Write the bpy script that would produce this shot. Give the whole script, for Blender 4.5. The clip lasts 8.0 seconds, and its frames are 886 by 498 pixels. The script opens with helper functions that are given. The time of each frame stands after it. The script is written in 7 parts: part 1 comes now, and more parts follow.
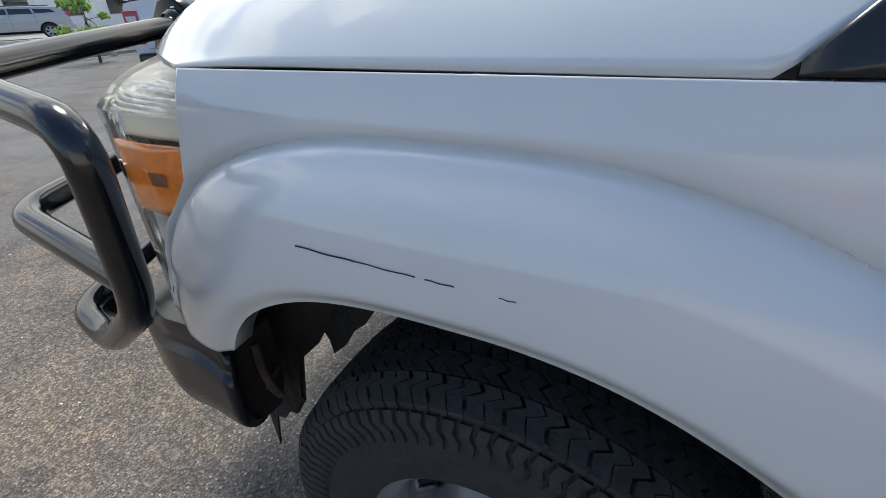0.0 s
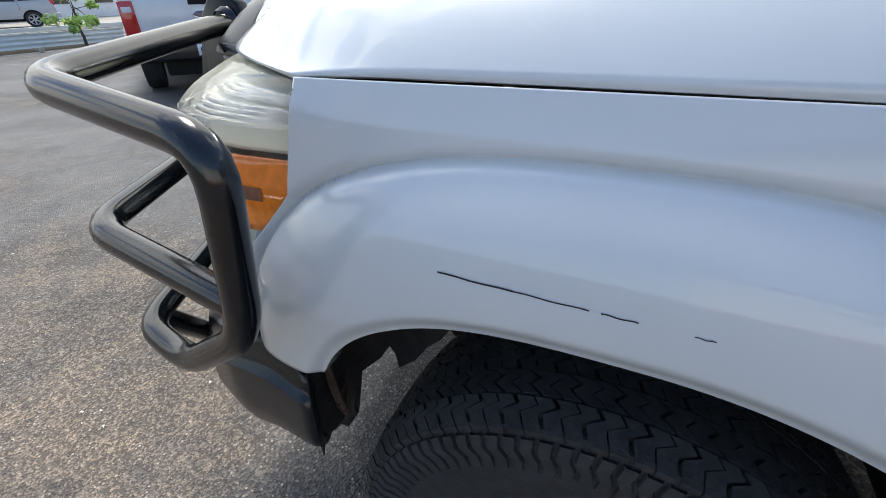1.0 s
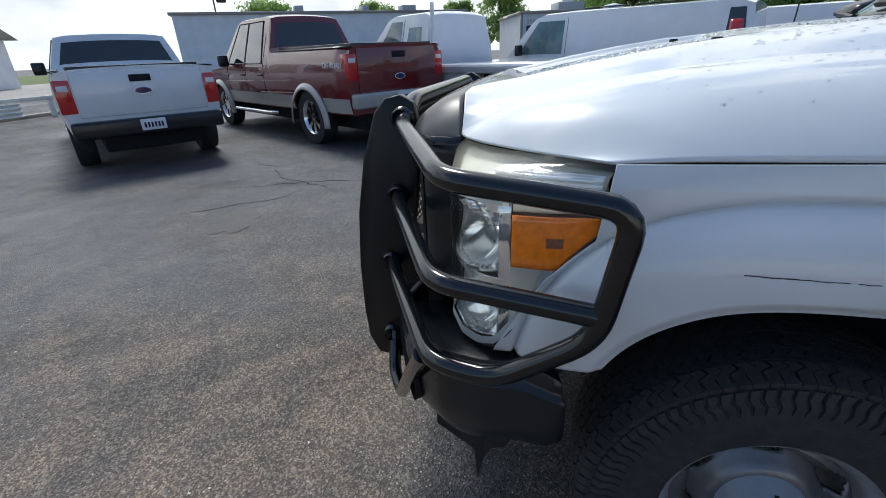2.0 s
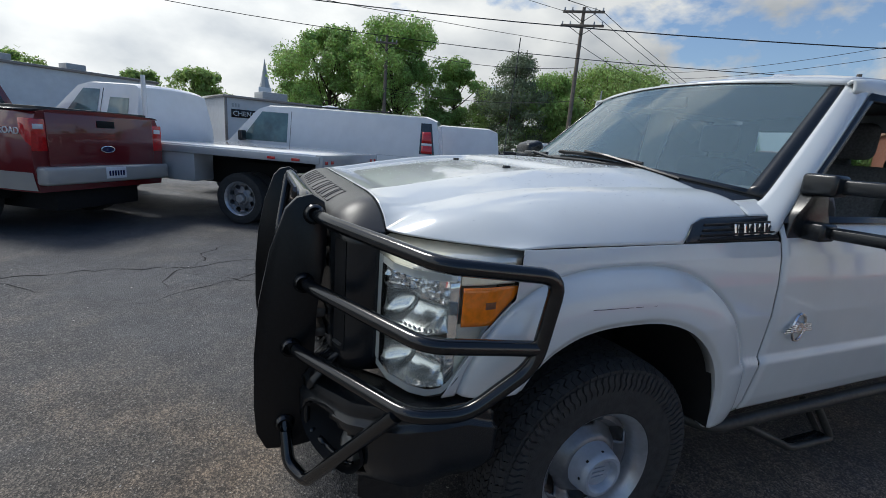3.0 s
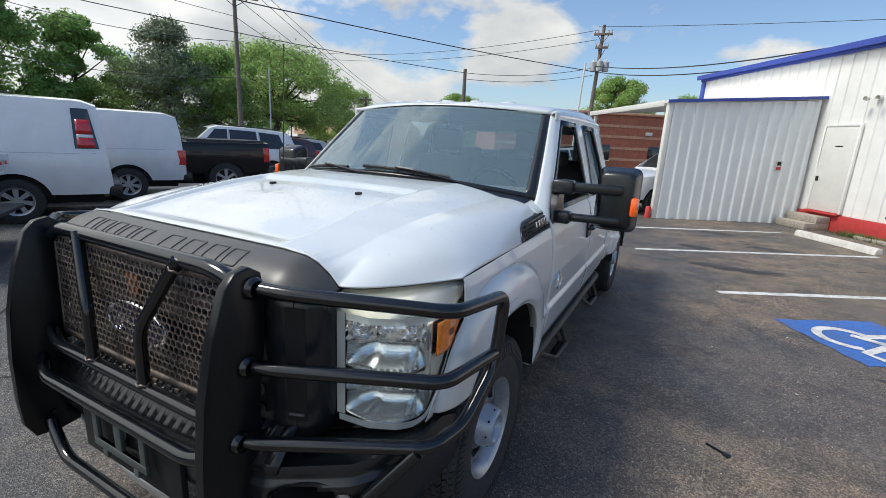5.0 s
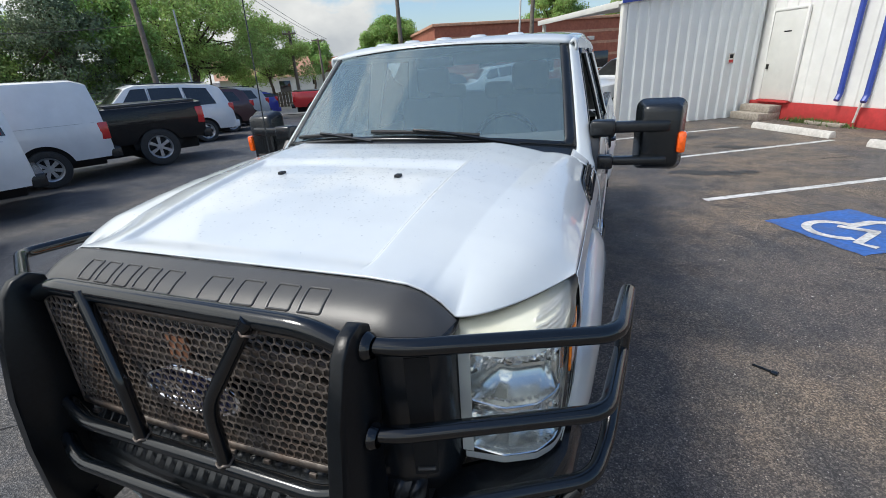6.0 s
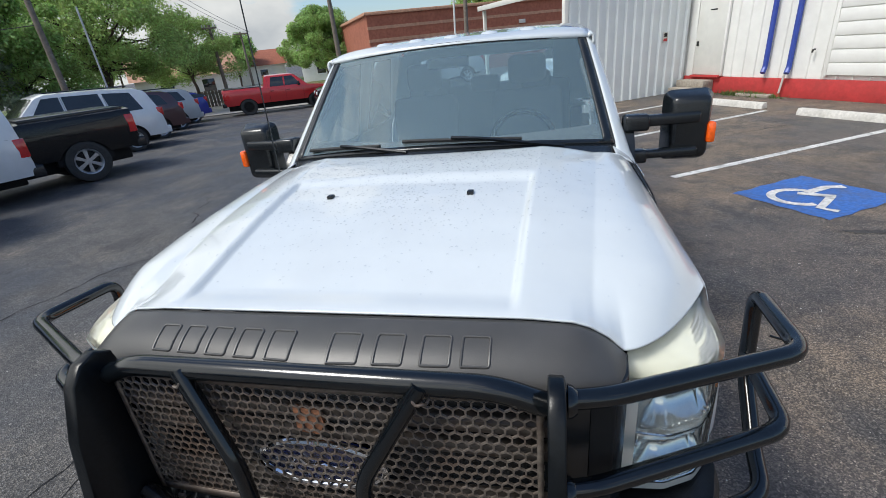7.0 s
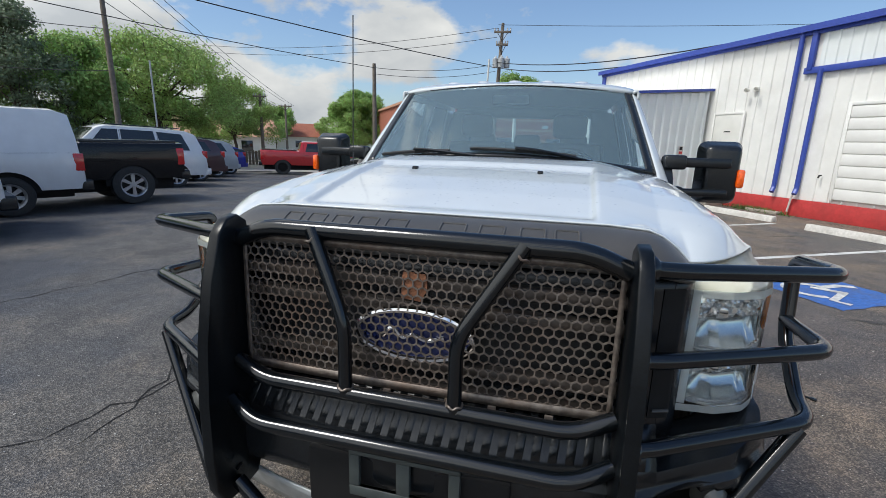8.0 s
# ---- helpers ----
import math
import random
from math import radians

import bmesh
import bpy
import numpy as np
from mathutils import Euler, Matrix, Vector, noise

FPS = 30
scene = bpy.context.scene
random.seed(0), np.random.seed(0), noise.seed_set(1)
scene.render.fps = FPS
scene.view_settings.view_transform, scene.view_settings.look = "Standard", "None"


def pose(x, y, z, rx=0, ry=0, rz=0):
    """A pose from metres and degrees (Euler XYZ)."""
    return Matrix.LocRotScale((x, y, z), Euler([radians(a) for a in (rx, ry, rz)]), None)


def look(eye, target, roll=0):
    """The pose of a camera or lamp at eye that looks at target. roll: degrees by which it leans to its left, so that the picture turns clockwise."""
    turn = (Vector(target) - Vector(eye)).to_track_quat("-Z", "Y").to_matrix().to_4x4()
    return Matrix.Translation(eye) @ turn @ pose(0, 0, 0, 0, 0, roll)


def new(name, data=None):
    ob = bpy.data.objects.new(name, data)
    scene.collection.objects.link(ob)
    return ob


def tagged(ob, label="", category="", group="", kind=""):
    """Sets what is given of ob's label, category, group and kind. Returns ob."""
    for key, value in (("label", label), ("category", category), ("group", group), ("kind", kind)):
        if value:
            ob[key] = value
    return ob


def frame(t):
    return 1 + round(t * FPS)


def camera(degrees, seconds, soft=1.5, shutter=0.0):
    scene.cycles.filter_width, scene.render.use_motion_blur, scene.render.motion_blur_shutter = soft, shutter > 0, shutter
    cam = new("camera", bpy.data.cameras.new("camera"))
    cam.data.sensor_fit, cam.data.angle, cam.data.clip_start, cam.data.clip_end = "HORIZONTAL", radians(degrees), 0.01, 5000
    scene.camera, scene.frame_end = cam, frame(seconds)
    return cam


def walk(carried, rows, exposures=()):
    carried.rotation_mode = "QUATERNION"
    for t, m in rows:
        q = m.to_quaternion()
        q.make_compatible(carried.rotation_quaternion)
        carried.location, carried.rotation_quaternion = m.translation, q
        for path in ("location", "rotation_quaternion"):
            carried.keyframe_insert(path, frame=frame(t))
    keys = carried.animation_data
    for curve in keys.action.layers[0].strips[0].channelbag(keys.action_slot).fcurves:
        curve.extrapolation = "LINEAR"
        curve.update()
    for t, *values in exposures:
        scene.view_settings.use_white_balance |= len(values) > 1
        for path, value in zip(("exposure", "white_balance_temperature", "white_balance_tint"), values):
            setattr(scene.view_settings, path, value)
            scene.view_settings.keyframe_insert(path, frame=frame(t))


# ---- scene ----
cam = camera(89.3, 8.0, soft=0.5)
PATH = [
    (0, (1.345, 1.099, 1.307), (-0.208, 0.312, 0.323), -2.1),
    (0.3, (1.293, 1.044, 1.279), (-0.264, 0.262, 0.297), -2.3),
    (0.5, (1.285, 1.02, 1.28), (-0.263, 0.234, 0.286), -3.1),
    (0.8, (1.301, 0.983, 1.28), (-0.264, 0.22, 0.296), -2.3),
    (1, (1.377, 0.931, 1.323), (-0.187, 0.189, 0.321), -1.1),
    (1.2, (1.51, 0.862, 1.353), (-0.046, 0.104, 0.353), -0.9),
    (2.3, (1.821, 0.272, 1.462), (-0.065, 0.078, 0.826), -1.1),
    (2.5, (1.842, 0.162, 1.474), (-0.087, 0.209, 0.947), 1.4),
    (2.8, (1.921, -0.015, 1.478), (0.039, 0.466, 1.0), 3.3),
    (3, (1.994, -0.128, 1.512), (0.2, 0.628, 1.054), 4.5),
    (3.2, (1.991, -0.193, 1.516), (0.326, 0.833, 1.096), 5.2),
    (3.5, (1.923, -0.313, 1.495), (0.449, 0.989, 1.13), 3.7),
    (4, (1.805, -0.549, 1.532), (0.564, 0.99, 1.23), 3.5),
    (4.2, (1.783, -0.67, 1.566), (0.602, 0.917, 1.271), 3.5),
    (4.5, (1.737, -0.775, 1.621), (0.632, 0.864, 1.314), 4.0),
    (4.8, (1.646, -0.794, 1.662), (0.666, 0.904, 1.267), 3.7),
    (5, (1.563, -0.766, 1.688), (0.667, 0.959, 1.218), 3.0),
    (5.2, (1.442, -0.732, 1.701), (0.582, 1.005, 1.208), 1.5),
    (6.3, (0.889, -0.66, 1.863), (0.315, 1.055, 1.009), -4.7),
    (6.5, (0.78, -0.678, 1.88), (0.278, 1.047, 1.001), -5.1),
    (6.8, (0.624, -0.661, 1.902), (0.155, 1.073, 1.023), -6.4),
    (7, (0.533, -0.668, 1.926), (0.079, 1.096, 1.1), -6.4),
    (7.2, (0.441, -0.695, 1.883), (0.022, 1.129, 1.179), -5.8),
    (7.5, (0.371, -0.829, 1.746), (-0.018, 1.033, 1.126), -4.0),
    (7.7, (0.365, -0.96, 1.643), (-0.082, 0.911, 1.094), -2.0),
    (8, (0.348, -1.077, 1.546), (-0.134, 0.808, 1.083), 1.5),
]
walk(cam, [(t, look(eye, target, roll)) for t, eye, target, roll in PATH], ((0, 1.0, 6850, 7.5), (1.0, 1.25, 6800, 7.5), (1.2, 1.16, 6700, 7.5), (2.3, 0.46, 6300, 7.5), (2.5, 0.44, 6300, 7.5), (3.0, 0.26, 6450, 7.5), (3.5, 0.50, 6500, 7.5), (4.2, 0.52, 6450, 7.5), (5.0, 0.68, 6600, 7.5), (6.4, 0.68, 6550, 7.5), (7.0, 0.62, 6550, 7.5), (8.0, 0.56, 6550, 7.5)))

# ---------------------------------------------------------------- light
SUN_AZ, SUN_EL = radians(216), radians(57)      # where the sun stands: azimuth from +x, height
world = bpy.data.worlds.new("sky")
scene.world = world
world.use_nodes = True
wn, wl = world.node_tree.nodes, world.node_tree.links
wn.clear()
w_out = wn.new("ShaderNodeOutputWorld")
w_bg = wn.new("ShaderNodeBackground")
sky = wn.new("ShaderNodeTexSky")
sky.sky_type, sky.sun_disc = "NISHITA", False
sky.sun_elevation, sky.sun_rotation = SUN_EL, radians(90) - SUN_AZ
sky.air_density, sky.dust_density, sky.ozone_density = 1.1, 1.2, 2.8
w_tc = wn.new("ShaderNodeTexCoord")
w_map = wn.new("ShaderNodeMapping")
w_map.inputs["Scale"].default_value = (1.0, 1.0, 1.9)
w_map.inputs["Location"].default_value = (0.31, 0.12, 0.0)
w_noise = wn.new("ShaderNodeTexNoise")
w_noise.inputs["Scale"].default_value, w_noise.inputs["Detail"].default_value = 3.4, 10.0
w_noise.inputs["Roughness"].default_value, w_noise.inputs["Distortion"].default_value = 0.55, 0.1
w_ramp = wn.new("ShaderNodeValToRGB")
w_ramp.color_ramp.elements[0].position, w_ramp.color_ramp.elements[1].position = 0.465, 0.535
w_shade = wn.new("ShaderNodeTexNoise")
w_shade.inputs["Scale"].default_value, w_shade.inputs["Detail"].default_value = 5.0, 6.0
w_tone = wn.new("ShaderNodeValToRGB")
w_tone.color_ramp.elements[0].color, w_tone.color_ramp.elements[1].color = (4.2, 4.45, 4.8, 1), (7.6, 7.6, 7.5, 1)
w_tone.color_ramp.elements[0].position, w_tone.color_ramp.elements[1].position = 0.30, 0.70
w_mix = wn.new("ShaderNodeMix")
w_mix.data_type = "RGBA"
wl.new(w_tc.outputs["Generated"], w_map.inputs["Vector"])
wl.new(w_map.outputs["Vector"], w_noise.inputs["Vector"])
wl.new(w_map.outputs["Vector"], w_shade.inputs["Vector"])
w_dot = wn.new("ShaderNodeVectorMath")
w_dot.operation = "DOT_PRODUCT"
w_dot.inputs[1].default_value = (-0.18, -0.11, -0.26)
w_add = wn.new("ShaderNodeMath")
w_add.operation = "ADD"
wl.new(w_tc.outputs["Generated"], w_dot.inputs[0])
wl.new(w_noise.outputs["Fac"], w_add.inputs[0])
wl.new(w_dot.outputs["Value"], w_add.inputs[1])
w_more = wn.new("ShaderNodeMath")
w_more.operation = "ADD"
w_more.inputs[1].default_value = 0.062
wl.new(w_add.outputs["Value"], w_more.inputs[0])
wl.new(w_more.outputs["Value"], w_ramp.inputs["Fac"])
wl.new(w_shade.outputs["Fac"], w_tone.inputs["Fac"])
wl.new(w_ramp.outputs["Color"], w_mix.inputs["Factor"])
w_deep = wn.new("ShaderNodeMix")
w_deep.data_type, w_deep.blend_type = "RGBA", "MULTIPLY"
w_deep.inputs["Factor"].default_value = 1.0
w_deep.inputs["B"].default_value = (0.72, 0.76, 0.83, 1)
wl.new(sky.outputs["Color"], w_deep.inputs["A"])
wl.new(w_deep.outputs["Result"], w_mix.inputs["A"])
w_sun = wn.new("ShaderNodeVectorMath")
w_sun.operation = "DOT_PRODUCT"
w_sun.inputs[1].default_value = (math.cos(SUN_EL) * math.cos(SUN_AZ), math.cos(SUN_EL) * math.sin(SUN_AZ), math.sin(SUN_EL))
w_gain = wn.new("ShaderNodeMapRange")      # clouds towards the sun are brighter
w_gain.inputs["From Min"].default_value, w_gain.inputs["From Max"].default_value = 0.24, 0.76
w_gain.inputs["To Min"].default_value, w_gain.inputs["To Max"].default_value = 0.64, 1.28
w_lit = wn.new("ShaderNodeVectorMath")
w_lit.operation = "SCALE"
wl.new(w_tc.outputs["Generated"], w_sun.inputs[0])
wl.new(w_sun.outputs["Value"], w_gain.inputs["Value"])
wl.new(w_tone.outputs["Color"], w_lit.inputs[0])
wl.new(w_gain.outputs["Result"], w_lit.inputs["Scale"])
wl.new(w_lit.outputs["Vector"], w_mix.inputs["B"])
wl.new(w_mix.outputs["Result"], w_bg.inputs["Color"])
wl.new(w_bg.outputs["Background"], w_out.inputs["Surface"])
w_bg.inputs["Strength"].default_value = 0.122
sun_dir = Vector((math.cos(SUN_EL) * math.cos(SUN_AZ), math.cos(SUN_EL) * math.sin(SUN_AZ), math.sin(SUN_EL)))
sun = new("sun", bpy.data.lights.new("sun", "SUN"))
sun.data.energy, sun.data.angle, sun.data.color = 1.85, radians(16.0), (1.0, 0.965, 0.915)
sun.matrix_world = look(sun_dir * 50, (0, 0, 0))


# ---------------------------------------------------------------- materials
def material(name, colour, rough=0.5, metal=0.0, grain=0.0, grain_scale=40.0, bump=0.0, bump_scale=80.0,
             stain=0.0, stain_scale=3.0, coat=0.0, second=None, spec=0.5, per_piece=0.0):
    """A principled surface with variation at two scales, relief and a drift between pieces."""
    m = bpy.data.materials.new(name)
    m.use_nodes = True
    n, l = m.node_tree.nodes, m.node_tree.links
    b = n["Principled BSDF"]
    b.inputs["Roughness"].default_value, b.inputs["Metallic"].default_value = rough, metal
    b.inputs["Specular IOR Level"].default_value = spec
    b.inputs["Coat Weight"].default_value, b.inputs["Coat Roughness"].default_value = coat, 0.04
    c = Vector(colour)
    b.inputs["Base Color"].default_value = (*c, 1)
    tc = n.new("ShaderNodeTexCoord")
    last = None
    if grain:
        t = n.new("ShaderNodeTexNoise")
        t.inputs["Scale"].default_value, t.inputs["Detail"].default_value = grain_scale, 6
        r = n.new("ShaderNodeValToRGB")
        r.color_ramp.elements[0].position, r.color_ramp.elements[1].position = 0.32, 0.68
        r.color_ramp.elements[0].color = (*(c * (1 - grain)), 1)
        r.color_ramp.elements[1].color = (*(c * (1 + grain)), 1)
        l.new(tc.outputs["Object"], t.inputs["Vector"])
        l.new(t.outputs["Fac"], r.inputs["Fac"])
        last = r.outputs["Color"]
    if stain:
        t = n.new("ShaderNodeTexNoise")
        t.inputs["Scale"].default_value, t.inputs["Detail"].default_value = stain_scale, 8
        t.inputs["Roughness"].default_value = 0.65
        r = n.new("ShaderNodeMapRange")
        r.inputs["From Min"].default_value, r.inputs["From Max"].default_value = 0.45, 0.72
        r.inputs["To Max"].default_value = stain
        x = n.new("ShaderNodeMix")
        x.data_type = "RGBA"
        x.inputs["A"].default_value = (*c, 1)
        x.inputs["B"].default_value = (*(Vector(second) if second else c * 0.45), 1)
        l.new(tc.outputs["Object"], t.inputs["Vector"])
        l.new(t.outputs["Fac"], r.inputs["Value"])
        l.new(r.outputs["Result"], x.inputs["Factor"])
        if last:
            l.new(last, x.inputs["A"])
        last = x.outputs["Result"]
    if per_piece:
        oi = n.new("ShaderNodeObjectInfo")
        hs = n.new("ShaderNodeHueSaturation")
        r = n.new("ShaderNodeMapRange")
        r.inputs["To Min"].default_value, r.inputs["To Max"].default_value = 1 - per_piece, 1 + per_piece
        l.new(oi.outputs["Random"], r.inputs["Value"])
        l.new(r.outputs["Result"], hs.inputs["Value"])
        if last:
            l.new(last, hs.inputs["Color"])
        else:
            hs.inputs["Color"].default_value = (*c, 1)
        last = hs.outputs["Color"]
    if last:
        l.new(last, b.inputs["Base Color"])
    if bump:
        t = n.new("ShaderNodeTexNoise")
        t.inputs["Scale"].default_value, t.inputs["Detail"].default_value = bump_scale, 5
        bp = n.new("ShaderNodeBump")
        bp.inputs["Strength"].default_value, bp.inputs["Distance"].default_value = bump, 0.01
        l.new(tc.outputs["Object"], t.inputs["Vector"])
        l.new(t.outputs["Fac"], bp.inputs["Height"])
        l.new(bp.outputs["Normal"], b.inputs["Normal"])
    return m


def clear_glass(name, tint, gloss_rough=0.02, base=1.5, film_share=0.0, film=(0.42, 0.57, 0.62), glow_through=False):
    """A thin pane: tinted see-through with a mirror gloss that grows at grazing angles."""
    m = bpy.data.materials.new(name)
    m.use_nodes = True
    n, l = m.node_tree.nodes, m.node_tree.links
    n.clear()
    out = n.new("ShaderNodeOutputMaterial")
    tr, gl, mx, fr = (n.new("ShaderNodeBsdfTransparent"), n.new("ShaderNodeBsdfGlossy"), n.new("ShaderNodeMixShader"),
                      n.new("ShaderNodeFresnel"))
    tr.inputs["Color"].default_value = (*tint, 1)
    gl.inputs["Roughness"].default_value = gloss_rough
    fr.inputs["IOR"].default_value = base
    l.new(fr.outputs["Fac"], mx.inputs["Fac"])
    l.new(tr.outputs["BSDF"], mx.inputs[1])
    l.new(gl.outputs["BSDF"], mx.inputs[2])
    # diffuse film: haze of the lamp lenses, painted sky glare on the windows
    if film_share:
        df, mx2 = n.new("ShaderNodeBsdfTranslucent" if glow_through else "ShaderNodeBsdfDiffuse"), n.new("ShaderNodeMixShader")
        df.inputs["Color"].default_value = (*film, 1)
        mx2.inputs["Fac"].default_value = film_share
        l.new(mx.outputs["Shader"], mx2.inputs[1])
        l.new(df.outputs["BSDF"], mx2.inputs[2])
        mx = mx2
    l.new(mx.outputs["Shader"], out.inputs["Surface"])
    return m


def asphalt_material():
    m = bpy.data.materials.new("asphalt")
    m.use_nodes = True
    n, l = m.node_tree.nodes, m.node_tree.links
    b = n["Principled BSDF"]
    tc = n.new("ShaderNodeTexCoord")

    def tex(kind, scale, detail=4.0, rough=0.6):
        t = n.new(kind)
        t.inputs["Scale"].default_value = scale
        if kind == "ShaderNodeTexNoise":
            t.inputs["Detail"].default_value, t.inputs["Roughness"].default_value = detail, rough
        l.new(tc.outputs["Object"], t.inputs["Vector"])
        return t

    def ramp(src, p0, c0, p1, c1):
        r = n.new("ShaderNodeValToRGB")
        r.color_ramp.elements[0].position, r.color_ramp.elements[0].color = p0, (*c0, 1)
        r.color_ramp.elements[1].position, r.color_ramp.elements[1].color = p1, (*c1, 1)
        l.new(src, r.inputs["Fac"])
        return r.outputs["Color"]

    def mix(fac, a, bb, blend="MIX"):
        x = n.new("ShaderNodeMix")
        x.data_type, x.blend_type = "RGBA", blend
        for sock, v in ((x.inputs["Factor"], fac), (x.inputs["A"], a), (x.inputs["B"], bb)):
            if isinstance(v, (int, float)):
                sock.default_value = v
            elif isinstance(v, tuple):
                sock.default_value = (*v, 1)
            else:
                l.new(v, sock)
        return x.outputs["Result"]

    stones = n.new("ShaderNodeTexVoronoi")
    stones.inputs["Scale"].default_value = 135
    l.new(tc.outputs["Object"], stones.inputs["Vector"])
    stone_tone = n.new("ShaderNodeSeparateColor")
    l.new(stones.outputs["Color"], stone_tone.inputs["Color"])
    chips = ramp(stone_tone.outputs["Red"], 0.35, (0.064, 0.061, 0.058), 0.99, (0.225, 0.206, 0.182))
    fine = ramp(tex("ShaderNodeTexNoise", 220, 3).outputs["Fac"], 0.35, (0.55, 0.55, 0.56), 0.7, (1.3, 1.28, 1.25))
    col = mix(1.0, chips, fine, "MULTIPLY")
    patch = tex("ShaderNodeTexNoise", 0.45, 7, 0.62)
    mottle = tex("ShaderNodeTexNoise", 38, 9, 0.75)
    col = mix(1.0, col, ramp(mottle.outputs["Fac"], 0.34, (0.80, 0.80, 0.81), 0.68, (1.20, 1.19, 1.18)), "MULTIPLY")
    tar = tex("ShaderNodeTexNoise", 2.6, 10, 0.72)
    col = mix(1.0, col, ramp(tar.outputs["Fac"], 0.40, (0.76, 0.77, 0.80), 0.57, (1.08, 1.07, 1.06)), "MULTIPLY")
    wear = ramp(patch.outputs["Fac"], 0.44, (0.66, 0.71, 0.80), 0.56, (1.16, 1.12, 1.06))
    col = mix(1.0, col, wear, "MULTIPLY")
    # pale stones that stand out singly
    pale = n.new("ShaderNodeTexVoronoi")
    pale.inputs["Scale"].default_value = 85
    l.new(tc.outputs["Object"], pale.inputs["Vector"])
    pale_tone = n.new("ShaderNodeSeparateColor")
    l.new(pale.outputs["Color"], pale_tone.inputs["Color"])
    near = ramp(pale.outputs["Distance"], 0.25, (1, 1, 1), 0.42, (0, 0, 0))
    some = ramp(pale_tone.outputs["Green"], 0.86, (0, 0, 0), 0.90, (0.75, 0.75, 0.75))
    col = mix(mix(1.0, near, some, "MULTIPLY"), col, (0.34, 0.32, 0.29))
    # brown grit, thicker towards +x; its multiplier also paints in the brighter light there
    rust = tex("ShaderNodeTexNoise", 1.3, 8, 0.7)
    sep, drift, both = n.new("ShaderNodeSeparateXYZ"), n.new("ShaderNodeMapRange"), n.new("ShaderNodeMath")
    l.new(tc.outputs["Object"], sep.inputs["Vector"])
    l.new(sep.outputs["X"], drift.inputs["Value"])
    drift.inputs["From Min"].default_value, drift.inputs["From Max"].default_value = -1.5, 2.2
    drift.inputs["To Min"].default_value, drift.inputs["To Max"].default_value = -0.05, 0.15
    both.operation = "ADD"
    l.new(rust.outputs["Fac"], both.inputs[0])
    l.new(drift.outputs["Result"], both.inputs[1])
    grit = mix(1.0, col, (1.58, 1.38, 1.20), "MULTIPLY")
    col = mix(ramp(both.outputs["Value"], 0.48, (0, 0, 0), 0.72, (0.9, 0.9, 0.9)), col, grit)
    # slightly darker and bluer towards -x
    cooler = n.new("ShaderNodeMapRange")
    l.new(sep.outputs["X"], cooler.inputs["Value"])
    cooler.inputs["From Min"].default_value, cooler.inputs["From Max"].default_value = 0.0, -3.0
    col = mix(cooler.outputs["Result"], col, mix(1.0, col, (0.84, 0.92, 1.04), "MULTIPLY"))
    oil = tex("ShaderNodeTexNoise", 0.9, 9, 0.6)
    col = mix(ramp(oil.outputs["Fac"], 0.60, (0, 0, 0), 0.74, (0.6, 0.6, 0.6)), col, (0.022, 0.022, 0.024))
    # fine network of old cracks where the surface is worn out
    warp, shift = tex("ShaderNodeTexNoise", 3.0, 8, 0.7), n.new("ShaderNodeVectorMath")
    shift.operation = "MULTIPLY_ADD"
    shift.inputs[1].default_value = (0.55, 0.55, 0.0)
    l.new(warp.outputs["Color"], shift.inputs[0])
    l.new(tc.outputs["Object"], shift.inputs[2])
    net = n.new("ShaderNodeTexVoronoi")
    net.feature = "DISTANCE_TO_EDGE"
    net.inputs["Scale"].default_value = 3.2
    l.new(shift.outputs["Vector"], net.inputs["Vector"])
    line = ramp(net.outputs["Distance"], 0.005, (1, 1, 1), 0.026, (0, 0, 0))
    worn = ramp(tex("ShaderNodeTexNoise", 0.55, 6, 0.65).outputs["Fac"], 0.53, (0, 0, 0), 0.64, (0.55, 0.55, 0.55))
    cracked = mix(1.0, line, worn, "MULTIPLY")
    col = mix(cracked, col, (0.016, 0.016, 0.018))
    l.new(col, b.inputs["Base Color"])
    l.new(ramp(patch.outputs["Fac"], 0.4, (0.50, 0.50, 0.50), 0.6, (0.84, 0.84, 0.84)), b.inputs["Roughness"])
    bp = n.new("ShaderNodeBump")
    bp.inputs["Strength"].default_value, bp.inputs["Distance"].default_value = 0.75, 0.006
    l.new(stones.outputs["Distance"], bp.inputs["Height"])
    bp2 = n.new("ShaderNodeBump")
    bp2.inputs["Strength"].default_value, bp2.inputs["Distance"].default_value = 0.4, 0.02
    l.new(tex("ShaderNodeTexNoise", 6, 6).outputs["Fac"], bp2.inputs["Height"])
    l.new(bp.outputs["Normal"], bp2.inputs["Normal"])
    bp3 = n.new("ShaderNodeBump")
    bp3.invert = True
    bp3.inputs["Strength"].default_value, bp3.inputs["Distance"].default_value = 0.5, 0.005
    l.new(cracked, bp3.inputs["Height"])
    l.new(bp2.outputs["Normal"], bp3.inputs["Normal"])
    l.new(bp3.outputs["Normal"], b.inputs["Normal"])
    return m


